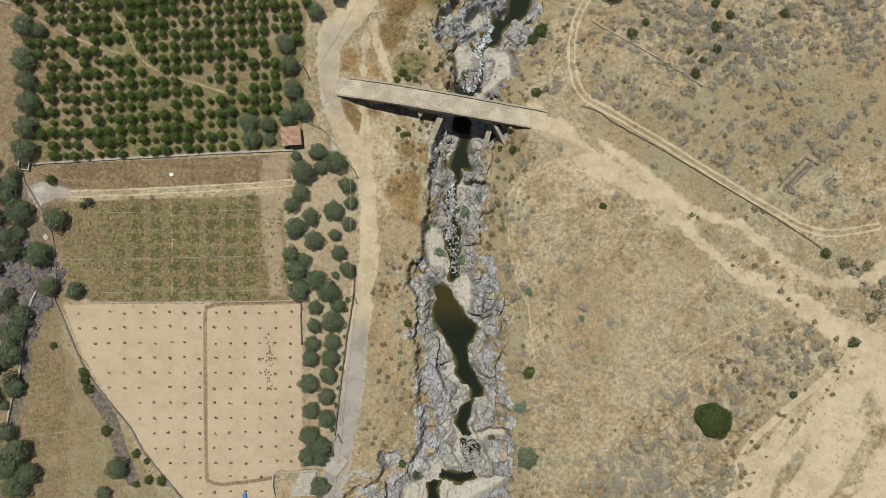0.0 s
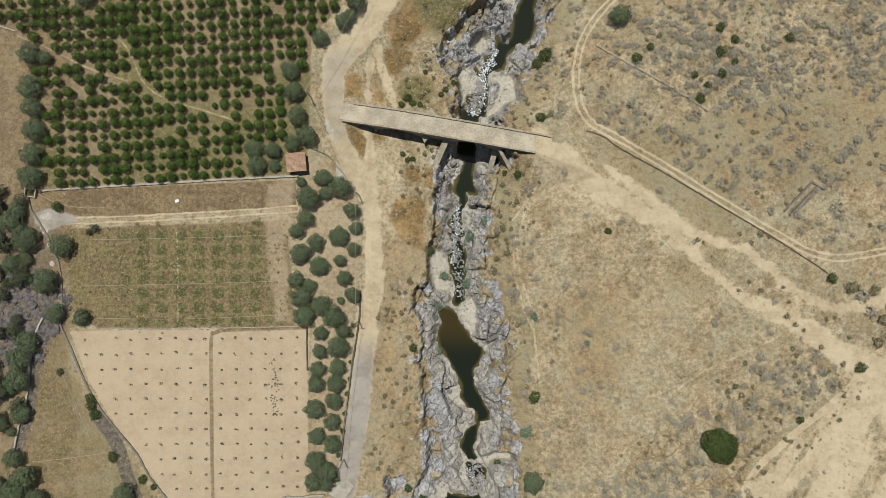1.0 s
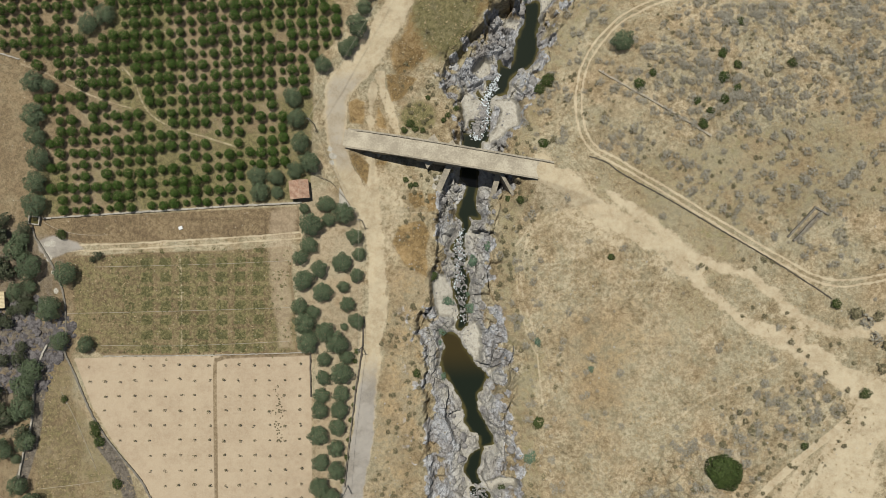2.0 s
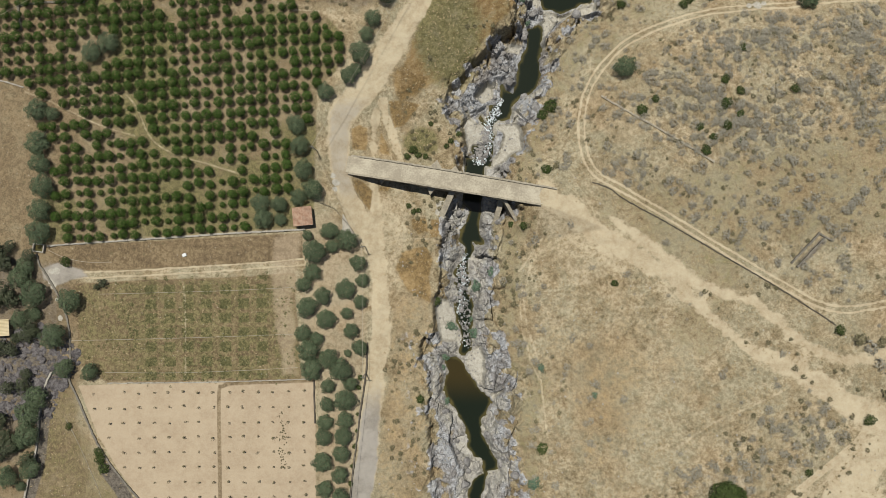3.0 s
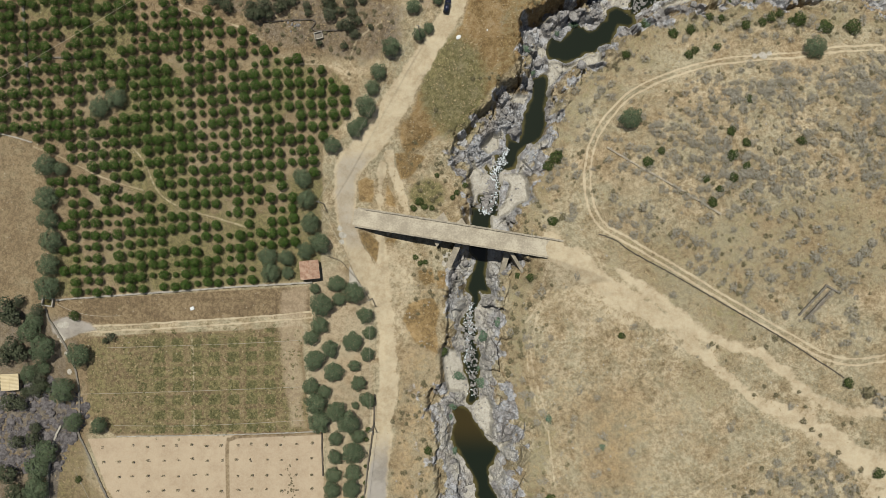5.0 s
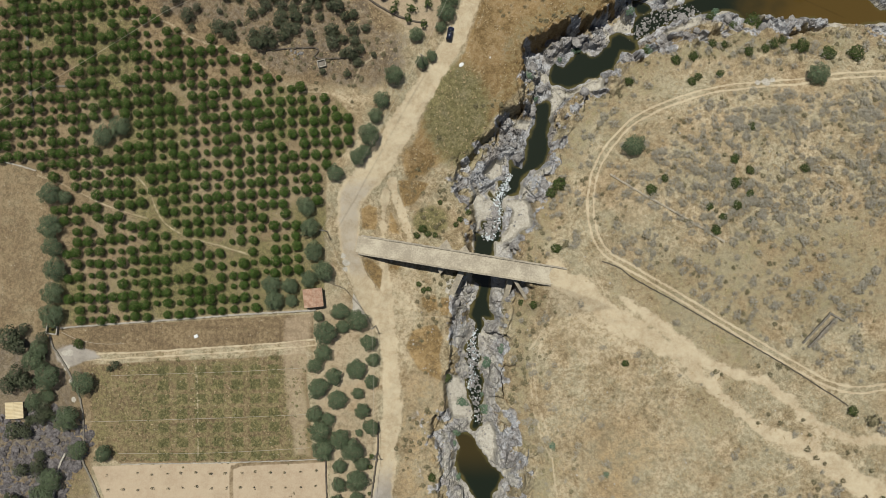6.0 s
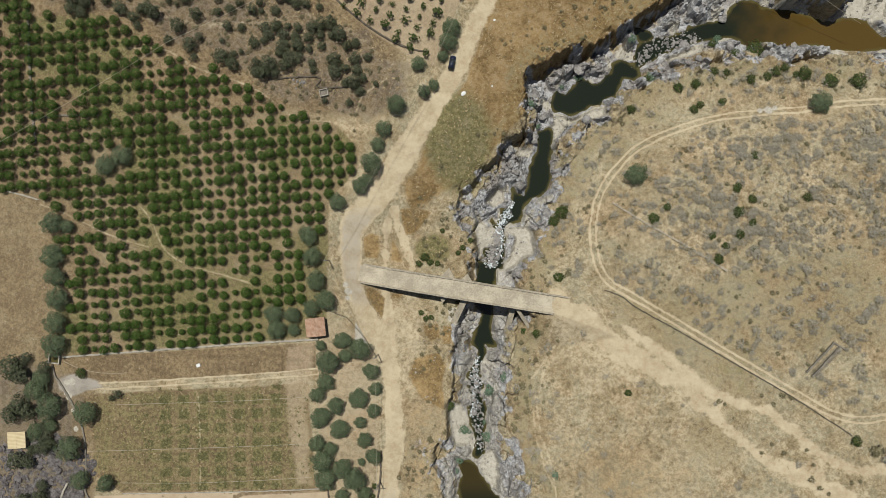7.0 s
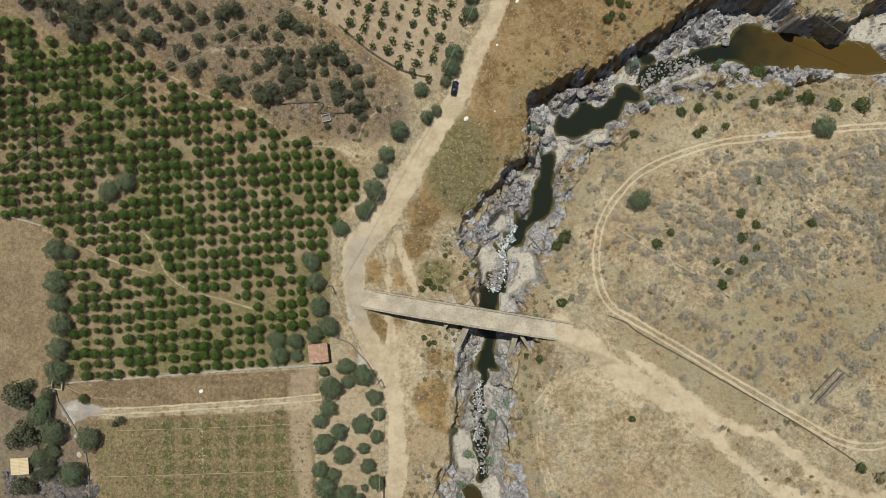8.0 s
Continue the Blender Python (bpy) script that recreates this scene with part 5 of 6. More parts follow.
# citrus rows: those nearer the river as single trees, the far rest joined
rest = []
for x, y in lattice((-110.2, 28.3), (-48.7, 32.1), (-112.0, 91.6), 20, 20):
    x, y = x + rg.gauss(0, 0.2), y + rg.gauss(0, 0.2)
    keep = rg.random() > 0.04
    r = 1.42 * rg.choice((0.62, 0.85, 0.93, 0.97, 1.0, 1.0, 1.04, 1.08, 1.12))
    if max(float(path_mask(np.array([x]), np.array([y]), p, 0.9, 1.0)[0]) for p in ORCHARD_PATHS) > 0.5:
        continue
    if not keep or not within(x, y, ORCHARD, 0.4) or min((x - a) ** 2 + (y - b) ** 2 - (c + 0.7) ** 2 for a, b, c in OLIVES + WILD) < 0:
        continue
    if within(x, y, [(-46.4, 36.0), (-37.8, 35.9), (-37.3, 26.4), (-46.4, 26.5)]) or y > 92 and rg.random() < 0.1:
        continue
    if x > -80 and citrus.count < 300:
        citrus.place(x, y, r, squash=rg.uniform(0.85, 1.15), g=rg)
    else:
        rest.append((x, y, r))
rest = np.array(rest)
citrus.strew("citrus_orchard", rest[:, :2], rest[:, 2], "further rows of round dark green citrus trees", "orchard")

# saplings
for x, y in lattice((-42.3, -17.5), (-83.9, -17.5), (-42.3, -59.1), 10, 10):
    x, y = x + rg.gauss(0, 0.2), y + rg.gauss(0, 0.2)
    if within(x, y, PLOUGHED, 1.2) and rg.random() > 0.06:
        sapling.place(x, y, rg.uniform(0.38, 0.55), g=rg)
for x, y in lattice((-22.7, 122.3), (26.3, 134.3), (-32.8, 92.5), 10, 10):
    x, y = x + rg.gauss(0, 0.25), y + rg.gauss(0, 0.25)
    if within(x, y, NORTH_FIELD, 0.8) and rg.random() > 0.05:
        young.place(x, y, rg.uniform(0.8, 1.6), g=rg)

# single bushes
BUSHES = [(47.7, 71.4, 3.2), (51.8, 59.0, 1.8), (74.0, 60.4, 1.8), (74.2, 54.2, 1.5), (73.9, 66.8, 1.4), (77.9, 63.6, 1.4), (92.3, 63.8, 1.4), (67.0, 53.9, 1.2), (70.3, 51.2, 1.2), (68.4, 47.5, 1.5), (55.4, 62.0, 1.2), (77.7, 57.2, 1.2), (78.0, 50.3, 1.1), (99.4, 90.4, 3.2), (96.8, 99.4, 2.3), (103.8, 97.2, 2.3), (111.6, 96.9, 2.4)]
BUSHES += [(84.7, 107.8, 2.7), (66.4, 97.2, 1.6), (61.6, 96.5, 1.6), (65.4, 89.9, 1.4), (67.1, 91.1, 1.3), (27.6, 61.6, 2.1), (25.2, 59.1, 1.7), (25.9, 43.3, 1.7), (40.5, 121.9, 1.6), (41.1, 127.0, 1.4), (44.1, 126.6, 1.4), (46.3, 125.9, 1.1), (44.6, 122.7, 1.1), (41.8, 123.4, 1.1), (53.3, 99.5, 1.4), (48.1, 90.5, 1.3), (72.3, 109.4, 1.3), (73.0, 91.6, 1.3)]
BUSHES += [(88.8, 100.2, 1.6), (86.5, 98.9, 1.4), (81.7, 98.1, 1.6), (71.9, 100.9, 1.3), (75.1, 100.5, 1.1), (79.1, 75.5, 1.3), (94.6, 99.3, 1.1), (91.5, 101.3, 1.3), (78.8, 106.7, 1.3)]
BUSHES += [(72.6, -45.9, 4.4), (23.5, -58.3, 3.1), (24.0, -34.6, 2.0), (-10.0, -20.9, 1.4), (102.2, -1.1, 1.6), (109.2, -24.8, 1.6), (93.6, -38.8, 1.2), (43.5, 11.8, 1.1)]
BUSHES += [(-5.2, 6.5, 1.5), (14.0, -54.4, 1.1), (-11.7, -61.7, 1.5), (-8.0, -65.3, 1.3)]
BUSHES += [(-98.8, -36.0, 1.7), (-99.4, -34.1, 1.6), (-98.0, -38.5, 1.7), (-93.0, -50.2, 1.6), (-84.8, -56.4, 1.4), (-81.9, -58.6, 1.1), (-81.3, -63.7, 1.4), (-77.7, -64.0, 1.6), (-84.8, -65.0, 1.1), (-107.7, -26.8, 1.1), (-108.1, 19.2, 1.7), (-31.8, -57.2, 1.4), (-26.6, -14.3, 0.9), (-27.1, -17.0, 0.8), (-27.4, -24.5, 0.6), (-27.7, -29.1, 0.6), (-28.4, -33.3, 0.8), (-29.0, -38.8, 0.8), (-29.6, -43.8, 0.8), (-30.8, -50.5, 0.9)]
for x, y, r in BUSHES:
    if r > 0.3:
        (big_bush if r > 4.0 else olive if r > 3.0 else bush).place(x, y, r * (1.12 if r > 4.0 else 0.95), squash=rg.uniform(0.7, 1.0), g=rg)

for x, y, r in [(6.2, 10.7, 1.7), (10.7, 14.9, 1.4), (-1, -1.1, 1.6), (5.9, -3.1, 1.9), (5.1, 1, 0.9), (-2.8, -9.7, 1.4), (-2.5, -23, 1.2), (-7.5, -65.8, 1.4), (21.7, -44.5, 1.9), (-3.6, -13, 0.9), (24, -12.1, 1.2), (38.4, -19.2, 0.9), (21.8, 67.1, 0.9), (34.4, 101.9, 1.4), (20.3, 93.5, 1.2), (54.8, 100.5, 1.4), (75.1, 111.8, 1.4), (49.3, 111.4, 1.4), (22.1, 87.4, 0.9), (29.4, 98.7, 0.8)]:
    willow.place(x, y, r, squash=rg.uniform(0.6, 0.9), g=rg)

# bushes at the bridge and along the gorge's east rim
for x, y, r in [(-11.4, 49.8, 1.4), (-13.0, 47.8, 1.0), (-9.9, 48.2, 1.1), (-7.8, 47.8, 0.9), (-0.6, 52.1, 0.9), (-1.9, 50.7, 0.8), (-6.2, 57.1, 0.8), (1.7, 54.2, 0.9), (-12.7, 33.9, 0.9), (-11.4, 32.3, 0.9), (-9.9, 32.6, 0.8), (16.2, 28.3, 1.0), (19.4, 27.8, 1.2)]:
    bush.place(x, y, r, squash=rg.uniform(0.6, 0.9), g=rg)
for x, y, r in [(15.4, 25.0, 0.8), (11.4, 25.8, 0.8), (14.6, 16.2, 0.8), (15.4, 13.0, 1.1), (16.7, 5.8, 1.1), (13.8, 9.0, 0.8), (19.4, 20.2, 0.8), (17.0, 22.6, 0.6), (12.5, 1.8, 0.6), (13.8, 4.2, 0.9), (13.0, 0.2, 0.9), (21.0, 13.0, 0.5), (17.5, 15.4, 0.6), (18.3, -7.1, 0.9), (22.6, 21.8, 0.5), (13.8, 11.4, 0.8), (15.4, 20.2, 0.6), (18.1, 29.9, 0.6)]:
    scrub.place(x, y, 1.1 * r, squash=rg.uniform(0.9, 1.4), g=rg)

# scrub along the tracks and the bare slope in the south-east
SCRUB_AT = [(107.2, -3.6, 2.1), (110.2, -5.6, 2.3), (113.3, -4.4, 1.8), (112.5, -10.5, 2.1), (115.6, -12, 2.1), (117.1, -15.8, 2.1), (114, -18.1, 1.8), (117.8, -9, 2), (84.4, -25.4, 0.5), (89.6, -25.9, 0.6), (83.7, -27.2, 0.6), (87, -27.9, 0.9), (92.5, -27.1, 1.1), (93.5, -28.9, 1.1), (97.4, -27.4, 0.9), (95.9, -24.8, 0.6), (99.2, -25.2, 0.5), (102, -30, 1.2), (104.8, -24, 1.2), (81.4, -30.2, 0.9), (76.9, -30, 1.5), (74.7, -31.5, 1.2), (78.4, -32.5, 1.4), (79.9, -35.1, 1.7), (88.1, -24.1, 0.6), (87.5, -38.8, 1.1), (89, -35.1, 1.1), (90.9, -35.9, 1.1), (92.5, -31.6, 0.8), (94.7, -31.6, 0.8), (97.6, -33.4, 0.6), (98.4, -31.9, 0.6)]
SCRUB_AT += [(95.7, -35.1, 0.6), (96.8, -37.6, 0.8), (102.4, -37.5, 0.8), (84.7, -40.8, 0.9), (85.7, -42.2, 0.8), (84.2, -44.8, 1.1), (82, -46.5, 1.1), (90.1, -44.5, 0.8), (81.2, -47.7, 1.1), (82.7, -51.6, 0.9), (78.5, -52.1, 1.1), (77.9, -55.2, 0.8), (98.9, -44, 0.5), (104.7, -31.2, 0.5), (109.3, -31.2, 0.5), (105.2, -34.5, 0.5), (92.7, -49.2, 0.6), (95.2, -45.6, 0.6), (96.7, -46.3, 0.6), (94.9, -15, 0.9), (99.2, -19.5, 1.1), (98.8, -20.7, 0.6), (106.6, -16.9, 1.1), (97.7, -22.8, 0.6)]
SCRUB_AT += [(103, -11.6, 0.9), (90.5, -11.2, 1.4), (92.7, -13.5, 1.2), (72.4, -38.6, 1.7), (88.7, -39.2, 0.9), (83.9, -36.2, 0.9), (87.1, -27.1, 0.8), (71.3, 4.7, 0.6), (78.2, -4.4, 0.9), (83.9, -4.4, 1.2), (89.8, -3.6, 0.9), (80.9, -2.1, 0.9), (67.6, 9.3, 1.2), (69.1, 8.6, 0.9), (84.1, 10.8, 1.4), (86.3, 10.1, 1.1), (78.8, 10.8, 0.9), (81.8, 8.5, 1.1), (91.3, -7.4, 0.9), (100.8, -12, 0.9)]
for i, (x, y, r) in enumerate(SCRUB_AT):
    (sage if i < 8 and i % 2 else scrub).place(x, y, (0.95 if i < 8 else 0.72) * r, squash=rg.uniform(0.9, 1.4), g=rg)


def strewn(n, seed, keep):
    """Random places in the plan that pass the test keep(x, y)."""
    g = np.random.default_rng(seed)
    x, y = g.uniform(-132, 132, n), g.uniform(-72, 135, n)
    ok = keep(x, y) > g.uniform(0, 1, n)
    return np.stack([x[ok], y[ok]], 1), g


def off_tracks(x, y):
    return (1 - line_mask(x, y, EAST_ROAD, 2.0)) * (1 - line_mask(x, y, ROAD, 1.5)) * (1 - line_mask(x, y, EAST_FORK, 1.5)) * (1 - path_mask(x, y, RUTS, 1.2, 2.2)) * (1 - line_mask(x, y, UNDER_TRACK))


NE_SLOPE = [(38.0, 41.9), (37.3, 58.1), (44.1, 72.7), (58.1, 80.8), (79.7, 85.7), (119.2, 87.0), (116.8, 9.1), (107.7, 7.0), (86.8, 13.4), (61.4, 29.6)]
UPPER_NE = [(55.0, 79.4), (79.7, 84.6), (119.1, 85.5), (118.1, 50.3), (87.9, 50.9), (77.1, 44.9), (69.5, 48.2), (54.6, 63.9)]


def sage_share(x, y):
    n = fbm(x * 0.09, y * 0.09, 111)
    s = area_mask(x, y, NE_SLOPE, 2.0) * (0.07 + 0.22 * smooth(0.45, 0.62, n)) + area_mask(x, y, UPPER_NE, 6.0) * (0.16 + 0.44 * smooth(0.38, 0.58, n))
    s = np.maximum(s, 0.8 * area_mask(x, y, SE_ROCKS, 5.0, 4.0) * (0.2 + 0.8 * smooth(0.42, 0.58, n)))
    s = np.maximum(s, 0.35 * area_mask(x, y, SCRUB_BELT, 4.0, 3.0))
    east = x > 12
    h, q, edge, gap, far = base_height(x, y)
    out = np.maximum(gap, 0)
    s = np.maximum(s, 0.14 * east * (out > 1) * (1 - smooth(6, 16, out)) + 0.02 * (x > 25))
    return s * off_tracks(x, y) * (1 - 0.9 * area_mask(x, y, SCREE, 2.0)) * (1 - area_mask(x, y, GOLD_BANK, 3.0)) * (out > 0.5) * (x > 5)


xy, g = strewn(33000, 21, sage_share)
sage.strew("grey_scrub", xy, 0.4 + 1.15 * g.random(len(xy)) ** 1.6, "low grey scrub bushes scattered over dry slope", "scrub", 3)


def scrub_share(x, y):
    n = fbm(x * 0.12, y * 0.12, 131)
    h, q, edge, gap, far = base_height(x, y)
    out = np.maximum(gap, 0)
    s = np.maximum(0.65 * (out < 11) * (out > 0.2) * (x > -22) * smooth(0.42, 0.58, n), 0.05 * area_mask(x, y, WEST_VERGE, 2.0))
    s = np.maximum(s, 0.16 * area_mask(x, y, NE_SLOPE, 2.0) + 0.1 * area_mask(x, y, UPPER_NE, 4.0))
    edge_scree = np.abs(inside(x, y, SCREE))
    s = np.maximum(s, 0.4 * (1 - smooth(2, 7, edge_scree)) * (x > 40) * (x < 118))
    s = np.maximum(s, 0.6 * area_mask(x, y, [(-87.3, 131.1), (-50.4, 130.0), (-34.6, 119.9), (-25.2, 111.7), (-19.1, 100.4), (-32.0, 88.1), (-51.0, 93.3), (-76.4, 111.5), (-90.7, 121.6)], 4.0))
    s = np.maximum(s, 0.55 * area_mask(x, y, SE_ROCKS, 4.0, 4.0) * smooth(0.4, 0.6, n))
    s = np.maximum(s, 0.7 * area_mask(x, y, SCRUB_BELT, 4.0, 3.0) * (0.3 + 0.7 * smooth(0.4, 0.55, n)))
    return s * off_tracks(x, y)


xy, g = strewn(13000, 23, scrub_share)
scrub.strew("brown_scrub", xy, g.uniform(0.25, 0.85, len(xy)), "low olive-brown scrub among dry grass", "scrub", 4)


def tuft_share(x, y):
    h, q, edge, gap, far = base_height(x, y)
    out = np.maximum(gap, 0)
    n = fbm(x * 0.15, y * 0.15, 141)
    s = 0.75 * ((x > 8) | (x > -22) | (y > 95) & (x > -60)) * (out > 0.3) * (0.35 + 0.65 * smooth(0.4, 0.6, n))
    s = np.maximum(s, 0.35 * area_mask(x, y, WEST_GRASS, 1.0))
    s = np.maximum(s, 0.22 * area_mask(x, y, VEG, 1.0) * (1 - bed_share(x, y)))
    return s * off_tracks(x, y) * (1 - area_mask(x, y, NORTH_FIELD, 1.0)) * (1 - 0.7 * area_mask(x, y, SCREE, 1.0))


xy, g = strewn(70000, 25, tuft_share)
tuft.strew("dry_grass", xy, g.uniform(0.2, 0.48, len(xy)), "tufts of dry straw-coloured grass", "grass", 5)


# low green plants in the beds of the vegetable field
xy, g = strewn(420000, 27, lambda x, y: (0.05 * area_mask(x, y, VEG, 2.0) + 0.75 * bed_share(x, y)) * (0.25 + 0.75 * smooth(0.35, 0.55, fbm(x * 0.4, y * 0.4, 151))))
weed.strew("vegetable_beds", xy, g.uniform(0.25, 0.55, len(xy)), "low dry green plants in square beds", "weeds", 7)


def loose_stones():
    """Pale stones lying about on the dry grass and the verges, joined into one object."""
    g = np.random.default_rng(93)
    xy, _ = strewn(16000, 29, lambda x, y: off_tracks(x, y) * np.maximum(0.22 * (x > 14), 0.75 * area_mask(x, y, WEST_VERGE, 3.0)) * smooth(0.38, 0.6, fbm(x * 0.2, y * 0.2, 153)))
    way = np.array([(1, 0, 0), (0, 1, 0), (-1, 0, 0), (0, -1, 0), (0, 0, 1)], dtype=float)
    tri = np.array([(0, 1, 4), (1, 2, 4), (2, 3, 4), (3, 0, 4)])
    verts, faces = [], []
    for (x, y), z in zip(xy, level(xy[:, 0], xy[:, 1])):
        r, t = 0.09 + 0.3 * g.random() ** 3, g.uniform(0, 6.283)
        v = way * r * g.uniform(0.6, 1.3, (5, 1)) + np.array([g.normal() * 0.3 * r, g.normal() * 0.3 * r, 0]) * (way[:, 2:3])
        c, q = math.cos(t), math.sin(t)
        faces.append(tri + 5 * len(verts))
        verts.append(np.stack([x + c * v[:, 0] - q * v[:, 1], y + q * v[:, 0] + c * v[:, 1], z + 0.8 * v[:, 2] - 0.01], 1))
    tagged(new("loose_stones", mesh_from("loose_stones", np.concatenate(verts), np.concatenate(faces), PALE_STONE)), "small pale stones scattered over dry grass", "stones", kind="stuff")


loose_stones()

# a straggling line of weeds in the ploughed field
wx, wy = (-48.2, -31.2)
xy = np.array([(wx + rg.gauss(0, 0.6), wy + rg.uniform(-8, 8)) for _ in range(70)])
scrub.strew("field_weeds", xy, np.array([rg.uniform(0.1, 0.3) for _ in xy]), "straggling green weeds in the ploughed field", "weeds", 6)


# ---- rocks in the riverbed ----
def rock_shape(seed, cuts=5):
    g = random.Random(seed)
    bm = bmesh.new()
    bmesh.ops.create_icosphere(bm, subdivisions=2, radius=1.0)
    planes = []
    for _ in range(cuts):
        n = Vector((g.gauss(0, 1), g.gauss(0, 1), g.gauss(0, 0.7))).normalized()
        planes.append((n, g.uniform(0.55, 0.85)))
    for v in bm.verts:
        for n, d in planes:
            o = v.co.dot(n) - d
            if o > 0:
                v.co -= n * o * 0.85
        v.co *= 1 + 0.12 * (noise.noise(v.co * 1.7 + Vector((seed, 0, 0))))
        v.co.z *= 0.62
    return bm_mesh("boulder", bm, ROCK)


rocks = [rock_shape(40 + i) for i in range(7)]
# white water, and the rapids full of stones, as lines with a half width
WHITE_WATER = [[(6.8, 47.2, 1.2), (9.0, 48.0, 1.3), (10.6, 52.5, 1.5), (10.3, 55.8, 1.5), (10.6, 58.6, 1.7), (12.6, 61.6, 1.5), (14.3, 64.9, 0.7)], [(3.2, 20.4, 0.7), (2.7, 16.8, 1.2), (2.2, 13.8, 1.5), (3.7, 12.5, 1.3), (1.7, 9.3, 1.0), (2.2, 6.0, 1.0), (1.0, 2.7, 0.7)], [(5.6, -58.0, 0.7), (7.3, -60.5, 0.8), (7.0, -64.6, 0.7)]]
RAPIDS = [[(2.2, 13.8, 2.3), (2.7, 6.8, 2.7), (3.2, 0.2, 2.5), (3.7, -6.5, 2.3)], [(7.6, -55.5, 2.3), (8.0, -60.5, 2.7), (7.6, -63.8, 2.0)], [(7.3, 48.3, 1.7), (10.1, 55.0, 2.0)], [(52.3, 106.2, 2.3), (57.3, 109.4, 3.3), (63.1, 111.2, 3.0), (68.9, 113.2, 2.3)]]
boulder_rng = np.random.default_rng(31)
bx, by = boulder_rng.uniform(-20, 120, 60000), boulder_rng.uniform(-70, 124, 60000)
lie = base_height(bx, by)
ok = (lie[2] > 0.4) & (lie[2] < 7) & (lie[3] < -1) & (sand_mask(bx, by) < 0.6)
for i, (x, y) in enumerate(list(zip(bx[ok], by[ok]))[:170]):
    size = rg.choice((0.4, 0.5, 0.6, 0.8, 0.9, 1.2, 1.6))
    thing("boulder", Matrix.Translation((x, y, float(level(x, y)) + 0.1 * size)) @ pose(0, 0, 0, rg.uniform(-12, 12), rg.uniform(-12, 12), rg.uniform(0, 360)) @ Matrix.Diagonal((size, size * rg.uniform(0.7, 1.1), size, 1)),
        "grey rounded boulder beside the river water", "rock", "boulders in the riverbed", rocks[i % 7])


def spread(g, line, n):
    """Random places along a line with a half width."""
    p = np.array(curve_through(line, 6))
    k = g.integers(0, len(p) - 1, n)
    q = p[k] + (p[k + 1] - p[k]) * g.random(n)[:, None]
    return q[:, :2] + g.normal(size=(n, 2)) * 0.5 * q[:, 2:3]


def small_stones():
    """Cobbles in the rapids and on the banks, and foam between them, each joined into one object."""
    g = np.random.default_rng(77)
    base = bmesh.new()
    bmesh.ops.create_icosphere(base, subdivisions=1, radius=1.0)
    bv = np.array([v.co[:] for v in base.verts])
    bf = np.array([[v.index for v in f.verts] for f in base.faces])
    base.free()
    at = np.concatenate([spread(g, line, 260) for line in RAPIDS] + [spread(g, line, 60) for line in WHITE_WATER])
    bank = np.stack([bx, by], 1)[(lie[2] > 0) & (lie[2] < 6) & (lie[3] < 0)][:900]
    verts, faces = [], []
    for n, (x, y) in enumerate(np.concatenate([at, bank])):
        z = max(float(level(x, y)), WATER_Z - 0.05)
        r = 0.12 + 0.5 * g.random() ** 2 if n < len(at) else g.uniform(0.1, 0.36)
        verts.append(bv * r * g.uniform(0.6, 1.2, 3) * np.array([1, 1, 0.7]) * g.uniform(0.85, 1.1, (len(bv), 1)) + (x, y, z + r * 0.2))
        faces.append(bf + len(bv) * n)
    tagged(new("river_stones", mesh_from("river_stones", np.concatenate(verts), np.concatenate(faces), ROCK)), "grey cobbles along the shallow river", "stones", kind="stuff")
    foam, ff = [], []
    for x, y in np.concatenate([spread(g, WHITE_WATER[0], 620), spread(g, WHITE_WATER[1], 330)] + [spread(g, WHITE_WATER[2], 60), spread(g, RAPIDS[0], 30)]):
        z = max(float(level(x, y)), WATER_Z)
        a = g.uniform(0, 6.283) + np.arange(4) * 1.5708
        r = g.uniform(0.06, 0.26) * g.uniform(0.6, 1.3, 4)
        foam.append(np.stack([x + r * np.cos(a), y + r * np.sin(a), z + 0.03 + 0.1 * g.random(4)], 1))
        ff.append(np.arange(4) + 4 * len(ff))
    tagged(new("river_foam", mesh_from("river_foam", np.concatenate(foam), np.array(ff), FOAM)), "white foam on the river rapids", "foam", kind="stuff")


small_stones()


# ---- walls and canals ----
def stone_wall(name, pts, wide, high, mat, label, category="wall"):
    """A dry stone wall of uneven blocks that follows the ground."""
    g = random.Random(len(pts) * 7 + int(abs(pts[0][0])))
    line = curve_through(pts, 6)
    bm = bmesh.new()
    for (ax, ay), (bx, by) in zip(line, line[1:]):
        n = max(1, int(math.hypot(bx - ax, by - ay) / 0.7))
        for k in range(n):
            t0, t1 = k / n, (k + 1) / n
            d = Vector((bx - ax, by - ay)).normalized()
            zs = level(np.array([ax + (bx - ax) * t0, ax + (bx - ax) * t1]), np.array([ay + (by - ay) * t0, ay + (by - ay) * t1]))
            w, h, o = wide / 2 * g.uniform(0.8, 1.15), high * g.uniform(0.8, 1.15), g.uniform(-0.06, 0.06)
            quad = []
            for t, z in ((t0, zs[0]), (t1, zs[1])):
                px, py = ax + (bx - ax) * t, ay + (by - ay) * t
                for s in (-1, 1):
                    quad.append((px - d.y * (s * w + o), py + d.x * (s * w + o), z))
            lo = [bm.verts.new((*q[:2], q[2] - 0.4)) for q in quad]
            hi = [bm.verts.new((*q[:2], q[2] + h)) for q in quad]
            for f in ((0, 1, 3, 2),):
                bm.faces.new([hi[i] for i in f])
            for i, j in ((0, 1), (1, 3), (3, 2), (2, 0)):
                bm.faces.new((lo[i], lo[j], hi[j], hi[i]))
    return tagged(new(name, bm_mesh(name, bm, mat)), label, category, kind="structure")


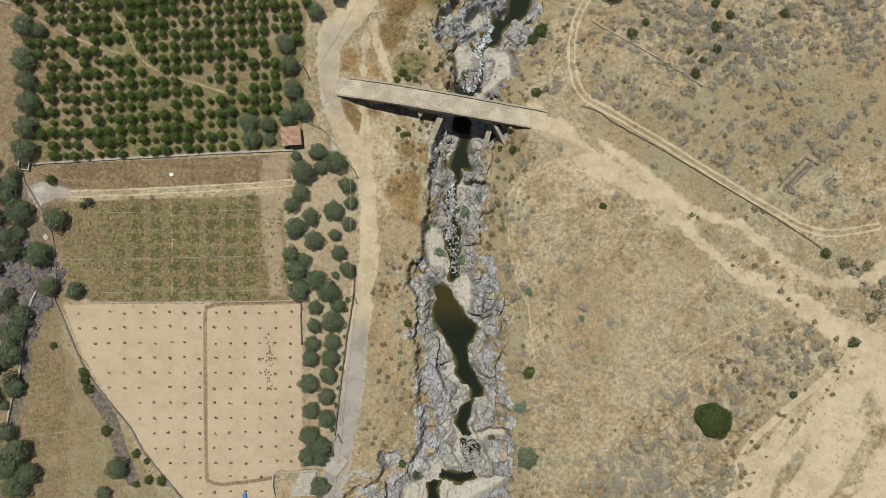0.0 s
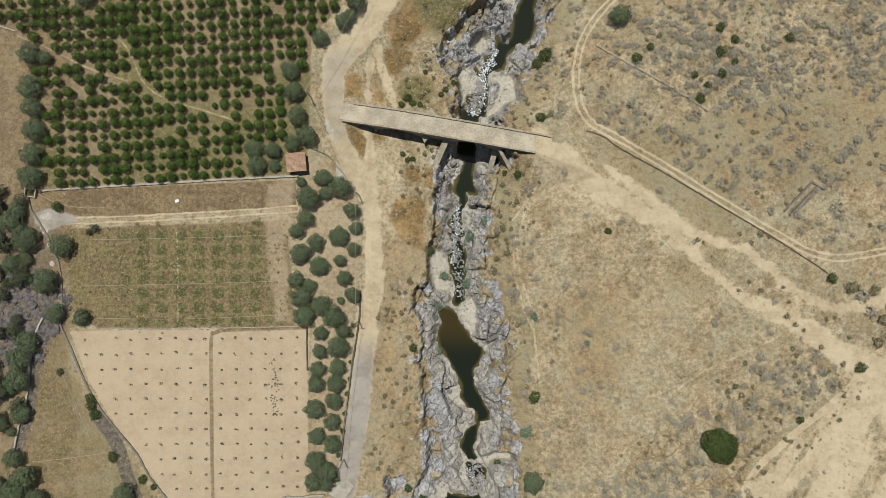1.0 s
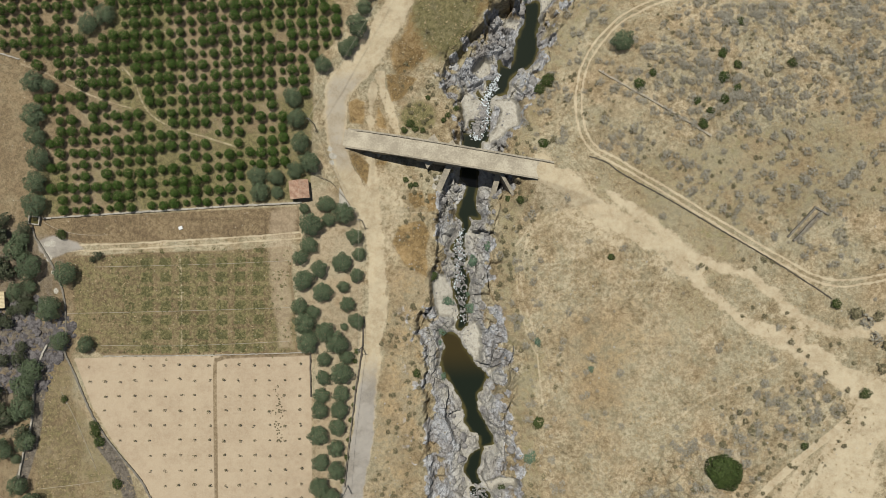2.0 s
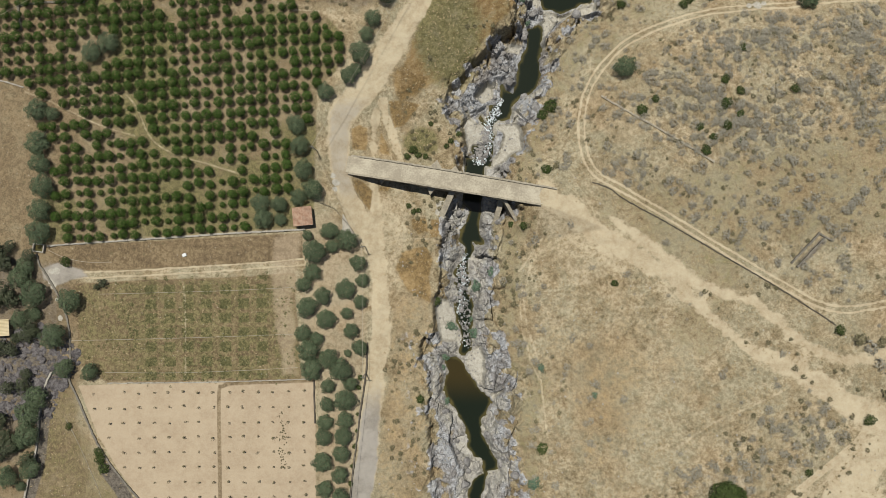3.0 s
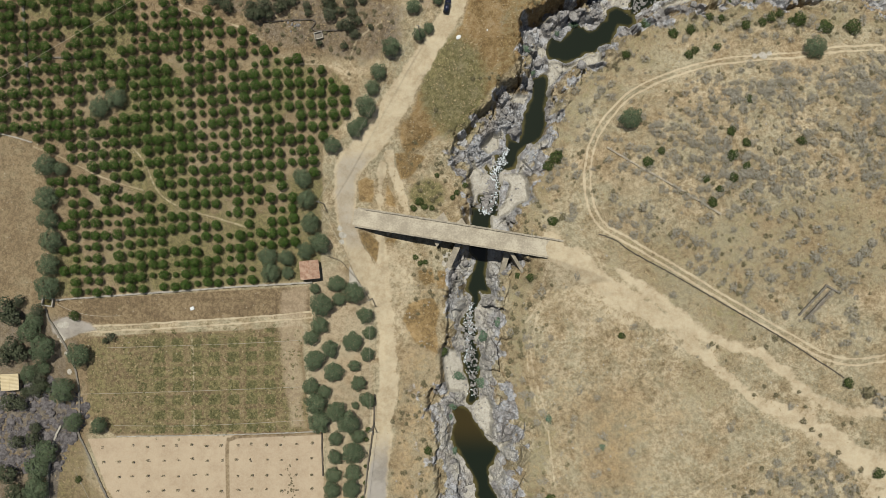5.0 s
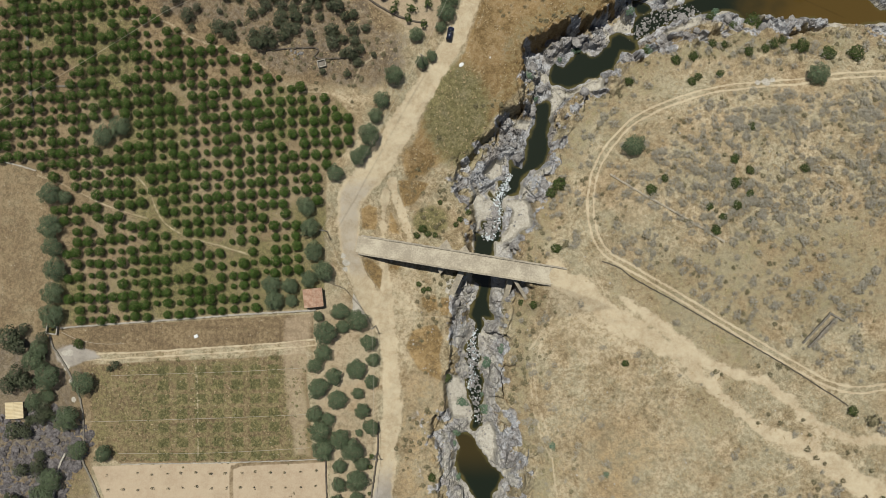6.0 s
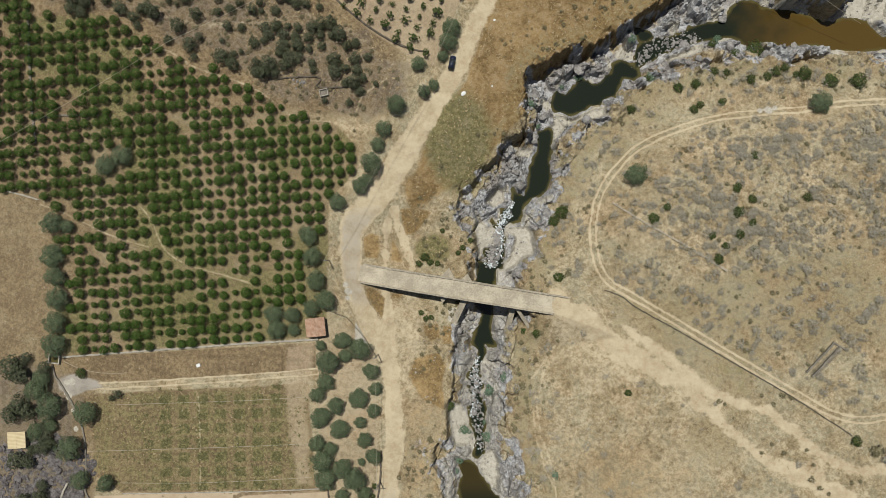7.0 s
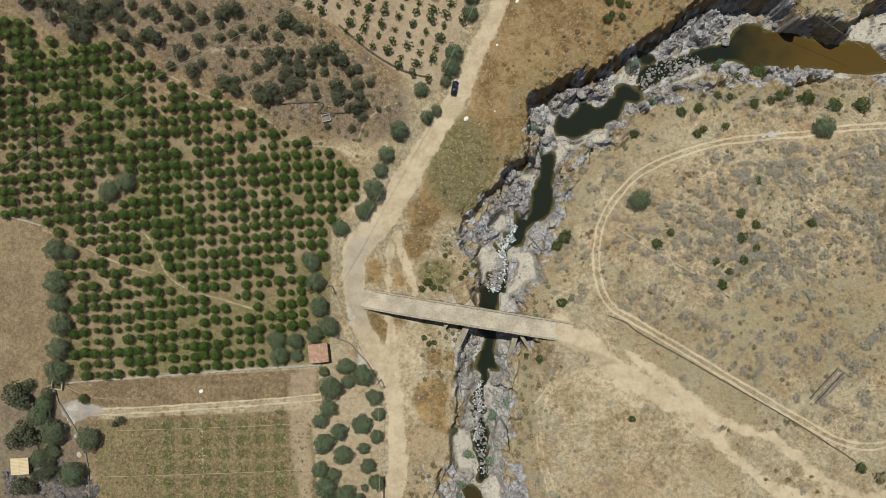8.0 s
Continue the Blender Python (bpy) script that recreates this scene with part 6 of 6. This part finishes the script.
stone_wall("orchard_wall", [(-113.4, 23.5), (-99.3, 24.4), (-78.9, 25.5), (-60.1, 26.6), (-44.5, 27.2), (-41.3, 27.4)], 0.45, 0.6, PALE_STONE, "low pale stone wall below the orchard")
stone_wall("canal_wall", [(-116.5, 21.3), (-115.7, 18.2), (-113.4, 14.7), (-109.5, 7.2), (-107.6, 0.2), (-107.3, -9.2), (-107.6, -13.9), (-105.5, -18.6), (-100.1, -31.2), (-94.6, -39.8), (-86.7, -49.2), (-82.8, -56.2), (-75.8, -64.8), (-71.1, -70.3)], 0.5, 0.4, CANAL, "narrow pale concrete irrigation canal wall")
stone_wall("west_wall", [(-112.4, -11.6), (-114.6, -16.3), (-116.2, -24.9), (-117.1, -34.3), (-118.9, -40.6), (-121.2, -51.5)], 0.5, 0.6, PALE_STONE, "low grey stone field wall")
stone_wall("track_wall", [(38.4, 39.6), (43.0, 37.7), (46.5, 34.8), (56.6, 28.8), (70.5, 20.3), (84.4, 11.8), (96.0, 4.0), (101.4, 0.2)], 0.3, 0.32, DARK_STONE, "dark dry stone wall beside the dirt track")
stone_wall("track_wall_upper", [(41.5, 63.9), (49.8, 57.8), (58.8, 52.2), (64.8, 48.3), (70.8, 44.3)], 0.5, 0.4, STONE, "ruined pale dry stone wall on the slope")
stone_wall("ruin_wall", [(99.2, 23.4), (95.8, 19.7), (91.9, 15.7)], 0.5, 0.7, CANAL, "ruined grey stone wall of a roofless building")
stone_wall("ruin_wall", [(97.9, 24.6), (94.3, 20.8), (90.5, 16.8)], 0.5, 0.7, CANAL, "ruined grey stone wall of a roofless building")
stone_wall("ruin_wall", [(97.6, 24.8), (101.1, 22.8)], 0.5, 0.6, CANAL, "ruined grey stone wall of a roofless building")
stone_wall("road_wall", [(-24.6, -4.5), (-25.2, -13.9), (-26.9, -24.9), (-27.9, -32.7), (-29.3, -43.7), (-30.4, -52.3)], 0.4, 0.7, DARK_STONE, "low dark stone wall along the road")
stone_wall("yard_wall", [(-47.1, -69.1), (-47.1, -62.8), (-41.3, -62.3), (-35.1, -62.0)], 0.4, 0.8, PALE_STONE, "low pale wall round a concrete yard")
stone_wall("field_wall", [(-39.3, -14.7), (-39.3, -20.2), (-39.1, -26.5)], 0.35, 0.6, DARK_STONE, "low dark stone field wall")
stone_wall("field_edge", [(-96.9, -14.9), (-75.8, -14.9), (-57.0, -14.6), (-39.0, -14.2)], 0.25, 0.3, PALE_STONE, "low earth and stone edge between two fields")
stone_wall("canal_wall_upper", [(-122.3, 122.5), (-122.0, 108.0), (-121.3, 91.9), (-120.4, 83.9)], 0.7, 0.4, CANAL, "narrow grey concrete irrigation canal in the orchard")
stone_wall("canal_wall_upper", [(-121.0, 90.8), (-113.8, 91.6), (-102.5, 91.6)], 0.5, 0.4, CANAL, "narrow grey concrete irrigation canal in the orchard")
stone_wall("orchard_edge", [(-128.7, 70.5), (-123.8, 69.2), (-119.8, 67.9)], 0.4, 0.5, PALE_STONE, "low stone wall at the orchard edge")
stone_wall("terrace_wall", [(-54.1, 100.4), (-40.1, 100.7), (-39.8, 97.8), (-27.1, 97.9)], 0.35, 0.5, DARK_STONE, "low dark wall round a bare plot")
stone_wall("terrace_wall", [(-34.6, 122.3), (-25.2, 114.1), (-15.8, 108.6), (-9.5, 106.8)], 0.5, 0.5, DARK_STONE, "rough dry stone edge of the bare field")


def tube_mesh(name, pts, r, mat, sides=5):
    bm = bmesh.new()
    rings = []
    for k, p in enumerate(pts):
        d = (Vector(pts[min(k + 1, len(pts) - 1)]) - Vector(pts[max(k - 1, 0)])).normalized()
        m = d.to_track_quat("Z", "Y").to_matrix()
        rings.append([bm.verts.new(Vector(p) + m @ Vector((r * math.cos(t), r * math.sin(t), 0))) for t in [2 * math.pi * i / sides for i in range(sides)]])
    for p, q in zip(rings, rings[1:]):
        for i in range(sides):
            bm.faces.new((p[i], p[(i + 1) % sides], q[(i + 1) % sides], q[i]))
    return bm_mesh(name, bm, mat, True)


HOSE = plain("pale_hose", tone(170, 158, 134), tone(190, 178, 154), 1.0, 0.6, 0.1)
for pts in ([(-107.1, -3.0), (-86.7, -2.7), (-66.4, -2.3), (-44.5, -1.7)], [(-97.7, -11.9), (-78.9, -12.2), (-60.1, -11.7), (-43.7, -11.0)], [(-99.3, 9.9), (-80.5, 10.2), (-61.7, 10.6), (-44.5, 11.3)], [(-113.4, 22.4), (-108.7, 20.2), (-102.4, 18.9), (-95.4, 18.8)], [(-108.7, -24.9), (-104.8, -32.7), (-100.8, -42.1), (-99.0, -46.8)], [(-115.7, -51.8), (-105.5, -50.7), (-96.9, -49.5)]):
    line = curve_through(pts, 10)
    tagged(new("irrigation_hose", tube_mesh("irrigation_hose", [(x, y, float(level(x, y)) + 0.08) for x, y in line], 0.055, HOSE)), "thin pale irrigation hose lying across the field", "hose", "irrigation hoses")

# ---- power line ----
METAL = plain("grey_metal", tone(110, 108, 104), tone(134, 132, 128), 3.0, 0.5, 0.1)
CONCRETE = plain("pole_concrete", tone(150, 144, 132), tone(176, 168, 154), 2.0, 0.85, 0.2)
POLES = [(-33.6, -81.5), (-29.5, -52.0), (-25.1, -13.0), (-25.1, 22.4)] + [(-37.9, 49.3), (-10.2, 95.8), (6.8, 131.6)]
POLE_H = 8.2


def power_pole(x, y, turn):
    z = float(level(x, y))
    root = thing("power_pole", pose(x, y, z, 0, 0, turn), "tall slim concrete power pole with a crossarm", "pole", "power poles by the road")
    part("shaft", tube_mesh("shaft", [(0, 0, -0.5), (0, 0, POLE_H / 2), (0, 0, POLE_H)], 0.14, CONCRETE, 8), root)
    bm = bmesh.new()
    box(bm, -0.7, 0.7, -0.06, 0.06, POLE_H - 0.5, POLE_H - 0.38)
    part("crossarm", bm_mesh("crossarm", bm, METAL), root)
    for s in (-0.6, 0.6):
        part("insulator", tube_mesh("insulator", [(s, 0, POLE_H - 0.38), (s, 0, POLE_H - 0.2)], 0.06, CONCRETE, 6), root)


def cable(a, b, sag):
    pts = []
    for t in np.linspace(0, 1, 14):
        p = Vector(a).lerp(Vector(b), t)
        pts.append((p.x, p.y, p.z - sag * 4 * t * (1 - t)))
    tagged(new("power_cable", tube_mesh("power_cable", pts, 0.035, HOSE, 5)), "thin pale overhead power cable", "cable", "overhead cables")


tops = []
for k, (x, y) in enumerate(POLES):
    a, b = POLES[max(k - 1, 0)], POLES[min(k + 1, len(POLES) - 1)]
    t = math.degrees(math.atan2(b[1] - a[1], b[0] - a[0])) + 90
    power_pole(x, y, t)
    tops.append(Vector((x, y, float(level(x, y)) + POLE_H)))
for p, q in zip(tops, tops[1:]):
    cable(p, q, 0.9)
cable((*[(-135.3, 77.7)][0], 9), (*[(-79.1, 108.9)][0], 9), 1.0)
cable((*[(-79.1, 108.9)][0], 9), (*[(-39.0, 127.9)][0], 9), 1.0)
cable((*[(85.1, 126.7)][0], 6), (*[(111.5, 112.3)][0], -2), 0.5)


# ---- buildings ----
def hut(x, y, w, d, turn, roof_mat, label, rise, ribs):
    z = float(level(x, y))
    root = thing("farm_hut", pose(x, y, z, 0, 0, turn), label, "hut")
    bm = bmesh.new()
    hw, hd, e = w / 2 - 0.25, d / 2 - 0.25, 2.5
    box(bm, -hw, hw, -hd, -hd + 0.3, -0.4, e), box(bm, -hw, hw, hd - 0.3, hd, -0.4, e)
    box(bm, -hw, -hw + 0.3, -hd + 0.3, hd - 0.3, -0.4, e), box(bm, hw - 0.3, hw, -hd + 0.3, hd - 0.3, -0.4, e)
    part("wall", bm_mesh("wall", bm, PLASTER), root)
    g = random.Random(int(w * 10))
    for s in (-1, 1):
        # one roof slope: a thin slab with rows of rounded tiles on it
        bm = bmesh.new()
        a = [(0, -d / 2, e + rise), (s * w / 2, -d / 2, e), (s * w / 2, d / 2, e), (0, d / 2, e + rise)]
        lo = [bm.verts.new((p[0], p[1], p[2] - 0.12)) for p in a]
        hi = [bm.verts.new(p) for p in a]
        bm.faces.new(hi), bm.faces.new(lo[::-1])
        for i in range(4):
            j = (i + 1) % 4
            bm.faces.new((lo[i], lo[j], hi[j], hi[i]))
        n = ribs
        for k in range(n):
            y0 = -d / 2 + d * (k + 0.5) / n
            r = 0.42 * d / n
            steps = 9 if rise > 0.4 else 1
            for q in range(steps):
                t0, t1 = q / steps, (q + 1) / steps + 0.02
                lift = 0.03 + g.uniform(0, 0.035)
                rows = []
                for t in (t0, t1):
                    zz = e + rise * (1 - t) + lift + (0.02 if t == t1 else 0)
                    rows.append([bm.verts.new((s * w / 2 * t, y0 + r * c, zz + r * 0.6 * h)) for c, h in ((-1, 0), (-0.6, 0.8), (0, 1), (0.6, 0.8), (1, 0))])
                for i in range(4):
                    bm.faces.new((rows[0][i], rows[1][i], rows[1][i + 1], rows[0][i + 1]))
        part("roof_slope", bm_mesh("roof_slope", bm, roof_mat), root)
    part("ridge", tube_mesh("ridge", [(0, -d / 2, e + rise + 0.03), (0, 0, e + rise + 0.05), (0, d / 2, e + rise + 0.03)], 0.14, roof_mat, 8), root)
    bm = bmesh.new()
    box(bm, hw - 0.02, hw + 0.05, -0.5, 0.5, 0, 2.0)
    part("door", bm_mesh("door", bm, WOOD), root, "grey wooden door")


hut(*(-41.6, 30.9), 5.3, 5.2, 5, TILE, "small farm hut with a weathered clay tile roof", 0.75, 17)
hut(*(-125.5, 1.0), 5.0, 4.6, 2, CREAM, "small hut with a cream sheet roof among trees", 0.3, 12)


def slab(name, x, y, w, d, h, turn, mat, label, category):
    bm = bmesh.new()
    box(bm, -w / 2, w / 2, -d / 2, d / 2, -0.4, h)
    bmesh.ops.bevel(bm, geom=bm.edges[:], offset=0.04, segments=1, affect="EDGES")
    return thing(name, pose(x, y, float(level(x, y)), 0, 0, turn), label, category, me=bm_mesh(name, bm, mat))


slab("concrete_pad", *(-30.4, -60.6), 5.0, 6.0, 0.15, -35, PALE_STONE, "pale concrete pad beside the road", "pad")
slab("concrete_pad", *(-41.0, -66.2), 11.0, 6.6, 0.12, 2, PALE_STONE, "pale concrete yard floor inside low walls", "pad")
slab("concrete_pad", *(-30.7, 27.9), 3.0, 7.0, 0.2, 28, PALE_STONE, "pale concrete slab beside the hut", "pad")
BLUE = plain("blue_plastic", tone(30, 120, 200), tone(50, 140, 214), 1.0, 0.5, 0.1)
slab("blue_crate", *(-55.1, -68.6), 1.0, 1.2, 0.8, 5, BLUE, "small bright blue plastic crate on bare soil", "crate")
WHITE = plain("white_stone", tone(226, 224, 216), tone(240, 238, 232), 1.0, 0.8, 0.2)
for x, y, r in [(0.5, 95.1, 0.8), (9.6, 115.6, 0.4), (8.6, 97.1, 0.3), (15.4, 127.5, 0.6)]:
    bag = thing("white_bag", Matrix.Translation((x, y, float(level(x, y)) + 0.1)) @ pose(0, 0, 0, 0, 0, rg.uniform(0, 90)) @ Matrix.Diagonal((r, r * 0.7, r * 0.5, 1)), "white lumpy sack lying beside the dirt road", "sack", "white sacks", bpy.data.meshes["boulder"].copy())
    bag.data.materials[0] = WHITE


slab("white_block", -75.1, 20.6, 1.1, 0.9, 0.45, 20, WHITE, "small white block lying on the dry field", "block")


def cistern(x, y):
    root = thing("cistern", pose(x, y, float(level(x, y)), 0, 0, -8), "open stone water cistern at the wall end", "cistern")
    for x0, x1, y0, y1 in ((-1.6, 1.6, 0.9, 1.2), (-1.3, 1.3, -1.2, -0.9), (-1.6, -1.3, -1.2, 0.9), (1.3, 1.6, -1.2, 0.9)):
        bm = bmesh.new()
        box(bm, x0, x1, y0, y1, -0.4, 1.0)
        part("wall", bm_mesh("wall", bm, PALE_STONE), root)
    bm = bmesh.new()
    box(bm, -1.3, 1.3, -0.9, 0.9, -0.3, 0.1)
    part("water_surface", bm_mesh("water_surface", bm, WATER), root, "dark still water")


cistern(*(-115.7, 23.0))


# ---- the parked car ----
def car(x, y, turn):
    paint = plain("dark_blue_paint", (0.006, 0.008, 0.02, 1), (0.008, 0.011, 0.026, 1), 0.4, 0.25, 0.0, spec=0.6)
    glass = plain("car_glass", (0.01, 0.012, 0.014, 1), (0.012, 0.014, 0.016, 1), 0.5, 0.08, 0.0, spec=0.6)
    rubber = plain("tyre_rubber", (0.015, 0.015, 0.015, 1), (0.025, 0.025, 0.025, 1), 2.0, 0.9, 0.2)
    lamp = plain("lamp_glass", tone(200, 200, 196), tone(220, 220, 214), 2.0, 0.2, 0.0)
    root = thing("parked_car", pose(x, y, float(level(x, y)) + 0.02, 0, 0, turn), "dark blue small car parked at the road edge", "car")

    def loft(name, rings, mat, parent=root):
        bm = bmesh.new()
        rows = [[bm.verts.new((px, s * wy, z)) for s, z, wy in ((-1, z0, w0), (-1, z1, w1), (1, z1, w1), (1, z0, w0))] for px, z0, w0, z1, w1 in rings]
        for p, q in zip(rows, rows[1:]):
            for i in range(4):
                bm.faces.new((p[i], p[(i + 1) % 4], q[(i + 1) % 4], q[i]))
        bm.faces.new(rows[0]), bm.faces.new(rows[-1][::-1])
        bmesh.ops.recalc_face_normals(bm, faces=bm.faces)
        bmesh.ops.bevel(bm, geom=bm.edges[:], offset=0.06, segments=2, affect="EDGES")
        return part(name, bm_mesh(name, bm, mat, True), parent)

    loft("body", [(-2.0, 0.35, 0.7, 0.85, 0.68), (-1.7, 0.25, 0.84, 0.95, 0.78), (0.0, 0.22, 0.86, 0.95, 0.82), (1.2, 0.22, 0.86, 0.92, 0.8), (1.8, 0.25, 0.82, 0.78, 0.74), (2.05, 0.35, 0.66, 0.6, 0.62)], paint)
    loft("cabin", [(-1.9, 0.9, 0.74, 0.96, 0.7), (-1.45, 0.9, 0.78, 1.42, 0.6), (0.1, 0.9, 0.8, 1.47, 0.62), (0.95, 0.9, 0.78, 0.97, 0.72)], glass)
    loft("roof", [(-1.4, 1.4, 0.6, 1.47, 0.56), (-0.6, 1.44, 0.62, 1.51, 0.58), (0.1, 1.43, 0.6, 1.5, 0.56)], paint)
    for px in (-1.3, 1.3):
        for s in (-1, 1):
            w = part("wheel", tube_mesh("wheel", [(px, s * 0.66, 0.31), (px, s * 0.76, 0.31), (px, s * 0.86, 0.31)], 0.31, rubber, 14), root)
            part("rim", tube_mesh("rim", [(px, s * 0.8, 0.31), (px, s * 0.83, 0.31), (px, s * 0.87, 0.31)], 0.19, METAL, 10), w)
    for s in (-1, 1):
        bm = bmesh.new()
        box(bm, 1.85, 2.02, s * 0.55 - 0.14, s * 0.55 + 0.14, 0.56, 0.7)
        part("headlight", bm_mesh("headlight", bm, lamp), root, "clear headlight")
        bm = bmesh.new()
        box(bm, 0.55, 0.7, s * 0.9 - 0.1, s * 0.9 + 0.08, 0.9, 1.05)
        part("mirror", bm_mesh("mirror", bm, paint), root)


car(*(-2.5, 103.6), 78)


def lava_rubble():
    """Dark lava blocks among the trees in the west, joined into one object."""
    g = np.random.default_rng(91)
    shape = rocks[0]
    bv = np.array([v.co[:] for v in shape.vertices])
    bf = np.array([p.vertices[:] for p in shape.polygons])
    verts, faces = [], []
    for x, y in zip(g.uniform(-132, -100, 2400), g.uniform(-25, 14, 2400)):
        if not within(x, y, WEST_LAVA, -4.0) or g.random() < 0.15:
            continue
        r, t = 0.2 + 1.1 * g.random() ** 2.5, g.uniform(0, 6.283)
        c, s = math.cos(t) * r, math.sin(t) * r
        v = bv * g.uniform(0.7, 1.25, (len(bv), 1)) * g.uniform(0.6, 1.2, 3)
        faces.append(bf + len(bv) * len(verts))
        verts.append(np.stack([x + c * v[:, 0] - s * v[:, 1], y + s * v[:, 0] + c * v[:, 1], float(level(x, y)) + r * v[:, 2]], 1))
    tagged(new("lava_rubble", mesh_from("lava_rubble", np.concatenate(verts), np.concatenate(faces), LAVA)), "dark lava rubble among olive trees", "rubble", kind="stuff")


lava_rubble()


# ---- a post fence beside the hut, a water tank and a stone heap in the north plot ----
def post_fence(pts):
    x0, y0 = pts[0]
    root = thing("wire_fence", pose(x0, y0, 0), "old wooden post and wire fence beside the hut", "fence")
    line = curve_through(pts, 3)
    tops = []
    for x, y in line:
        z = float(level(x, y))
        part("post", tube_mesh("post", [(x - x0, y - y0, z - 0.3), (x - x0, y - y0, z + 0.6), (x - x0 + 0.03, y - y0, z + 1.3)], 0.08, WOOD, 6), root)
        tops.append((x - x0, y - y0, z))
    for h in (0.5, 1.1):
        part("rail", tube_mesh("rail", [(x, y, z + h) for x, y, z in tops], 0.04, WOOD, 5), root)


post_fence([(-36.4, 34.5), (-33.4, 33.2), (-31.2, 30.5), (-29.2, 28.1), (-27.2, 24.9), (-25.7, 22.0)])


def water_tank(x, y):
    root = thing("water_tank", pose(x, y, float(level(x, y)), 0, 0, 12), "small open concrete water tank on bare plot", "tank")
    for x0, x1, y0, y1 in ((-1.2, 1.2, 0.8, 1.0), (-1.2, 1.2, -1.0, -0.8), (-1.2, -1.0, -0.8, 0.8), (1.0, 1.2, -0.8, 0.8)):
        bm = bmesh.new()
        box(bm, x0, x1, y0, y1, -0.3, 0.9)
        part("wall", bm_mesh("wall", bm, PALE_STONE), root)
    bm = bmesh.new()
    box(bm, -1.0, 1.0, -0.8, 0.8, -0.3, 0.25)
    part("tank_floor", bm_mesh("tank_floor", bm, CANAL), root)


water_tank(*(-38.5, 96.2))
for i in range(14):
    x, y = (-45.2, 99.5)
    x, y, r = x + rg.gauss(0, 1.1), y + rg.gauss(0, 0.8), rg.uniform(0.2, 0.5)
    thing("field_stone", Matrix.Translation((x, y, float(level(x, y)) + 0.1 * r)) @ pose(0, 0, 0, 0, 0, rg.uniform(0, 360)) @ Matrix.Diagonal((r, r * 0.8, r, 1)), "pale field stone in a heap on bare plot", "stone", "stones in a heap", rocks[i % 7])
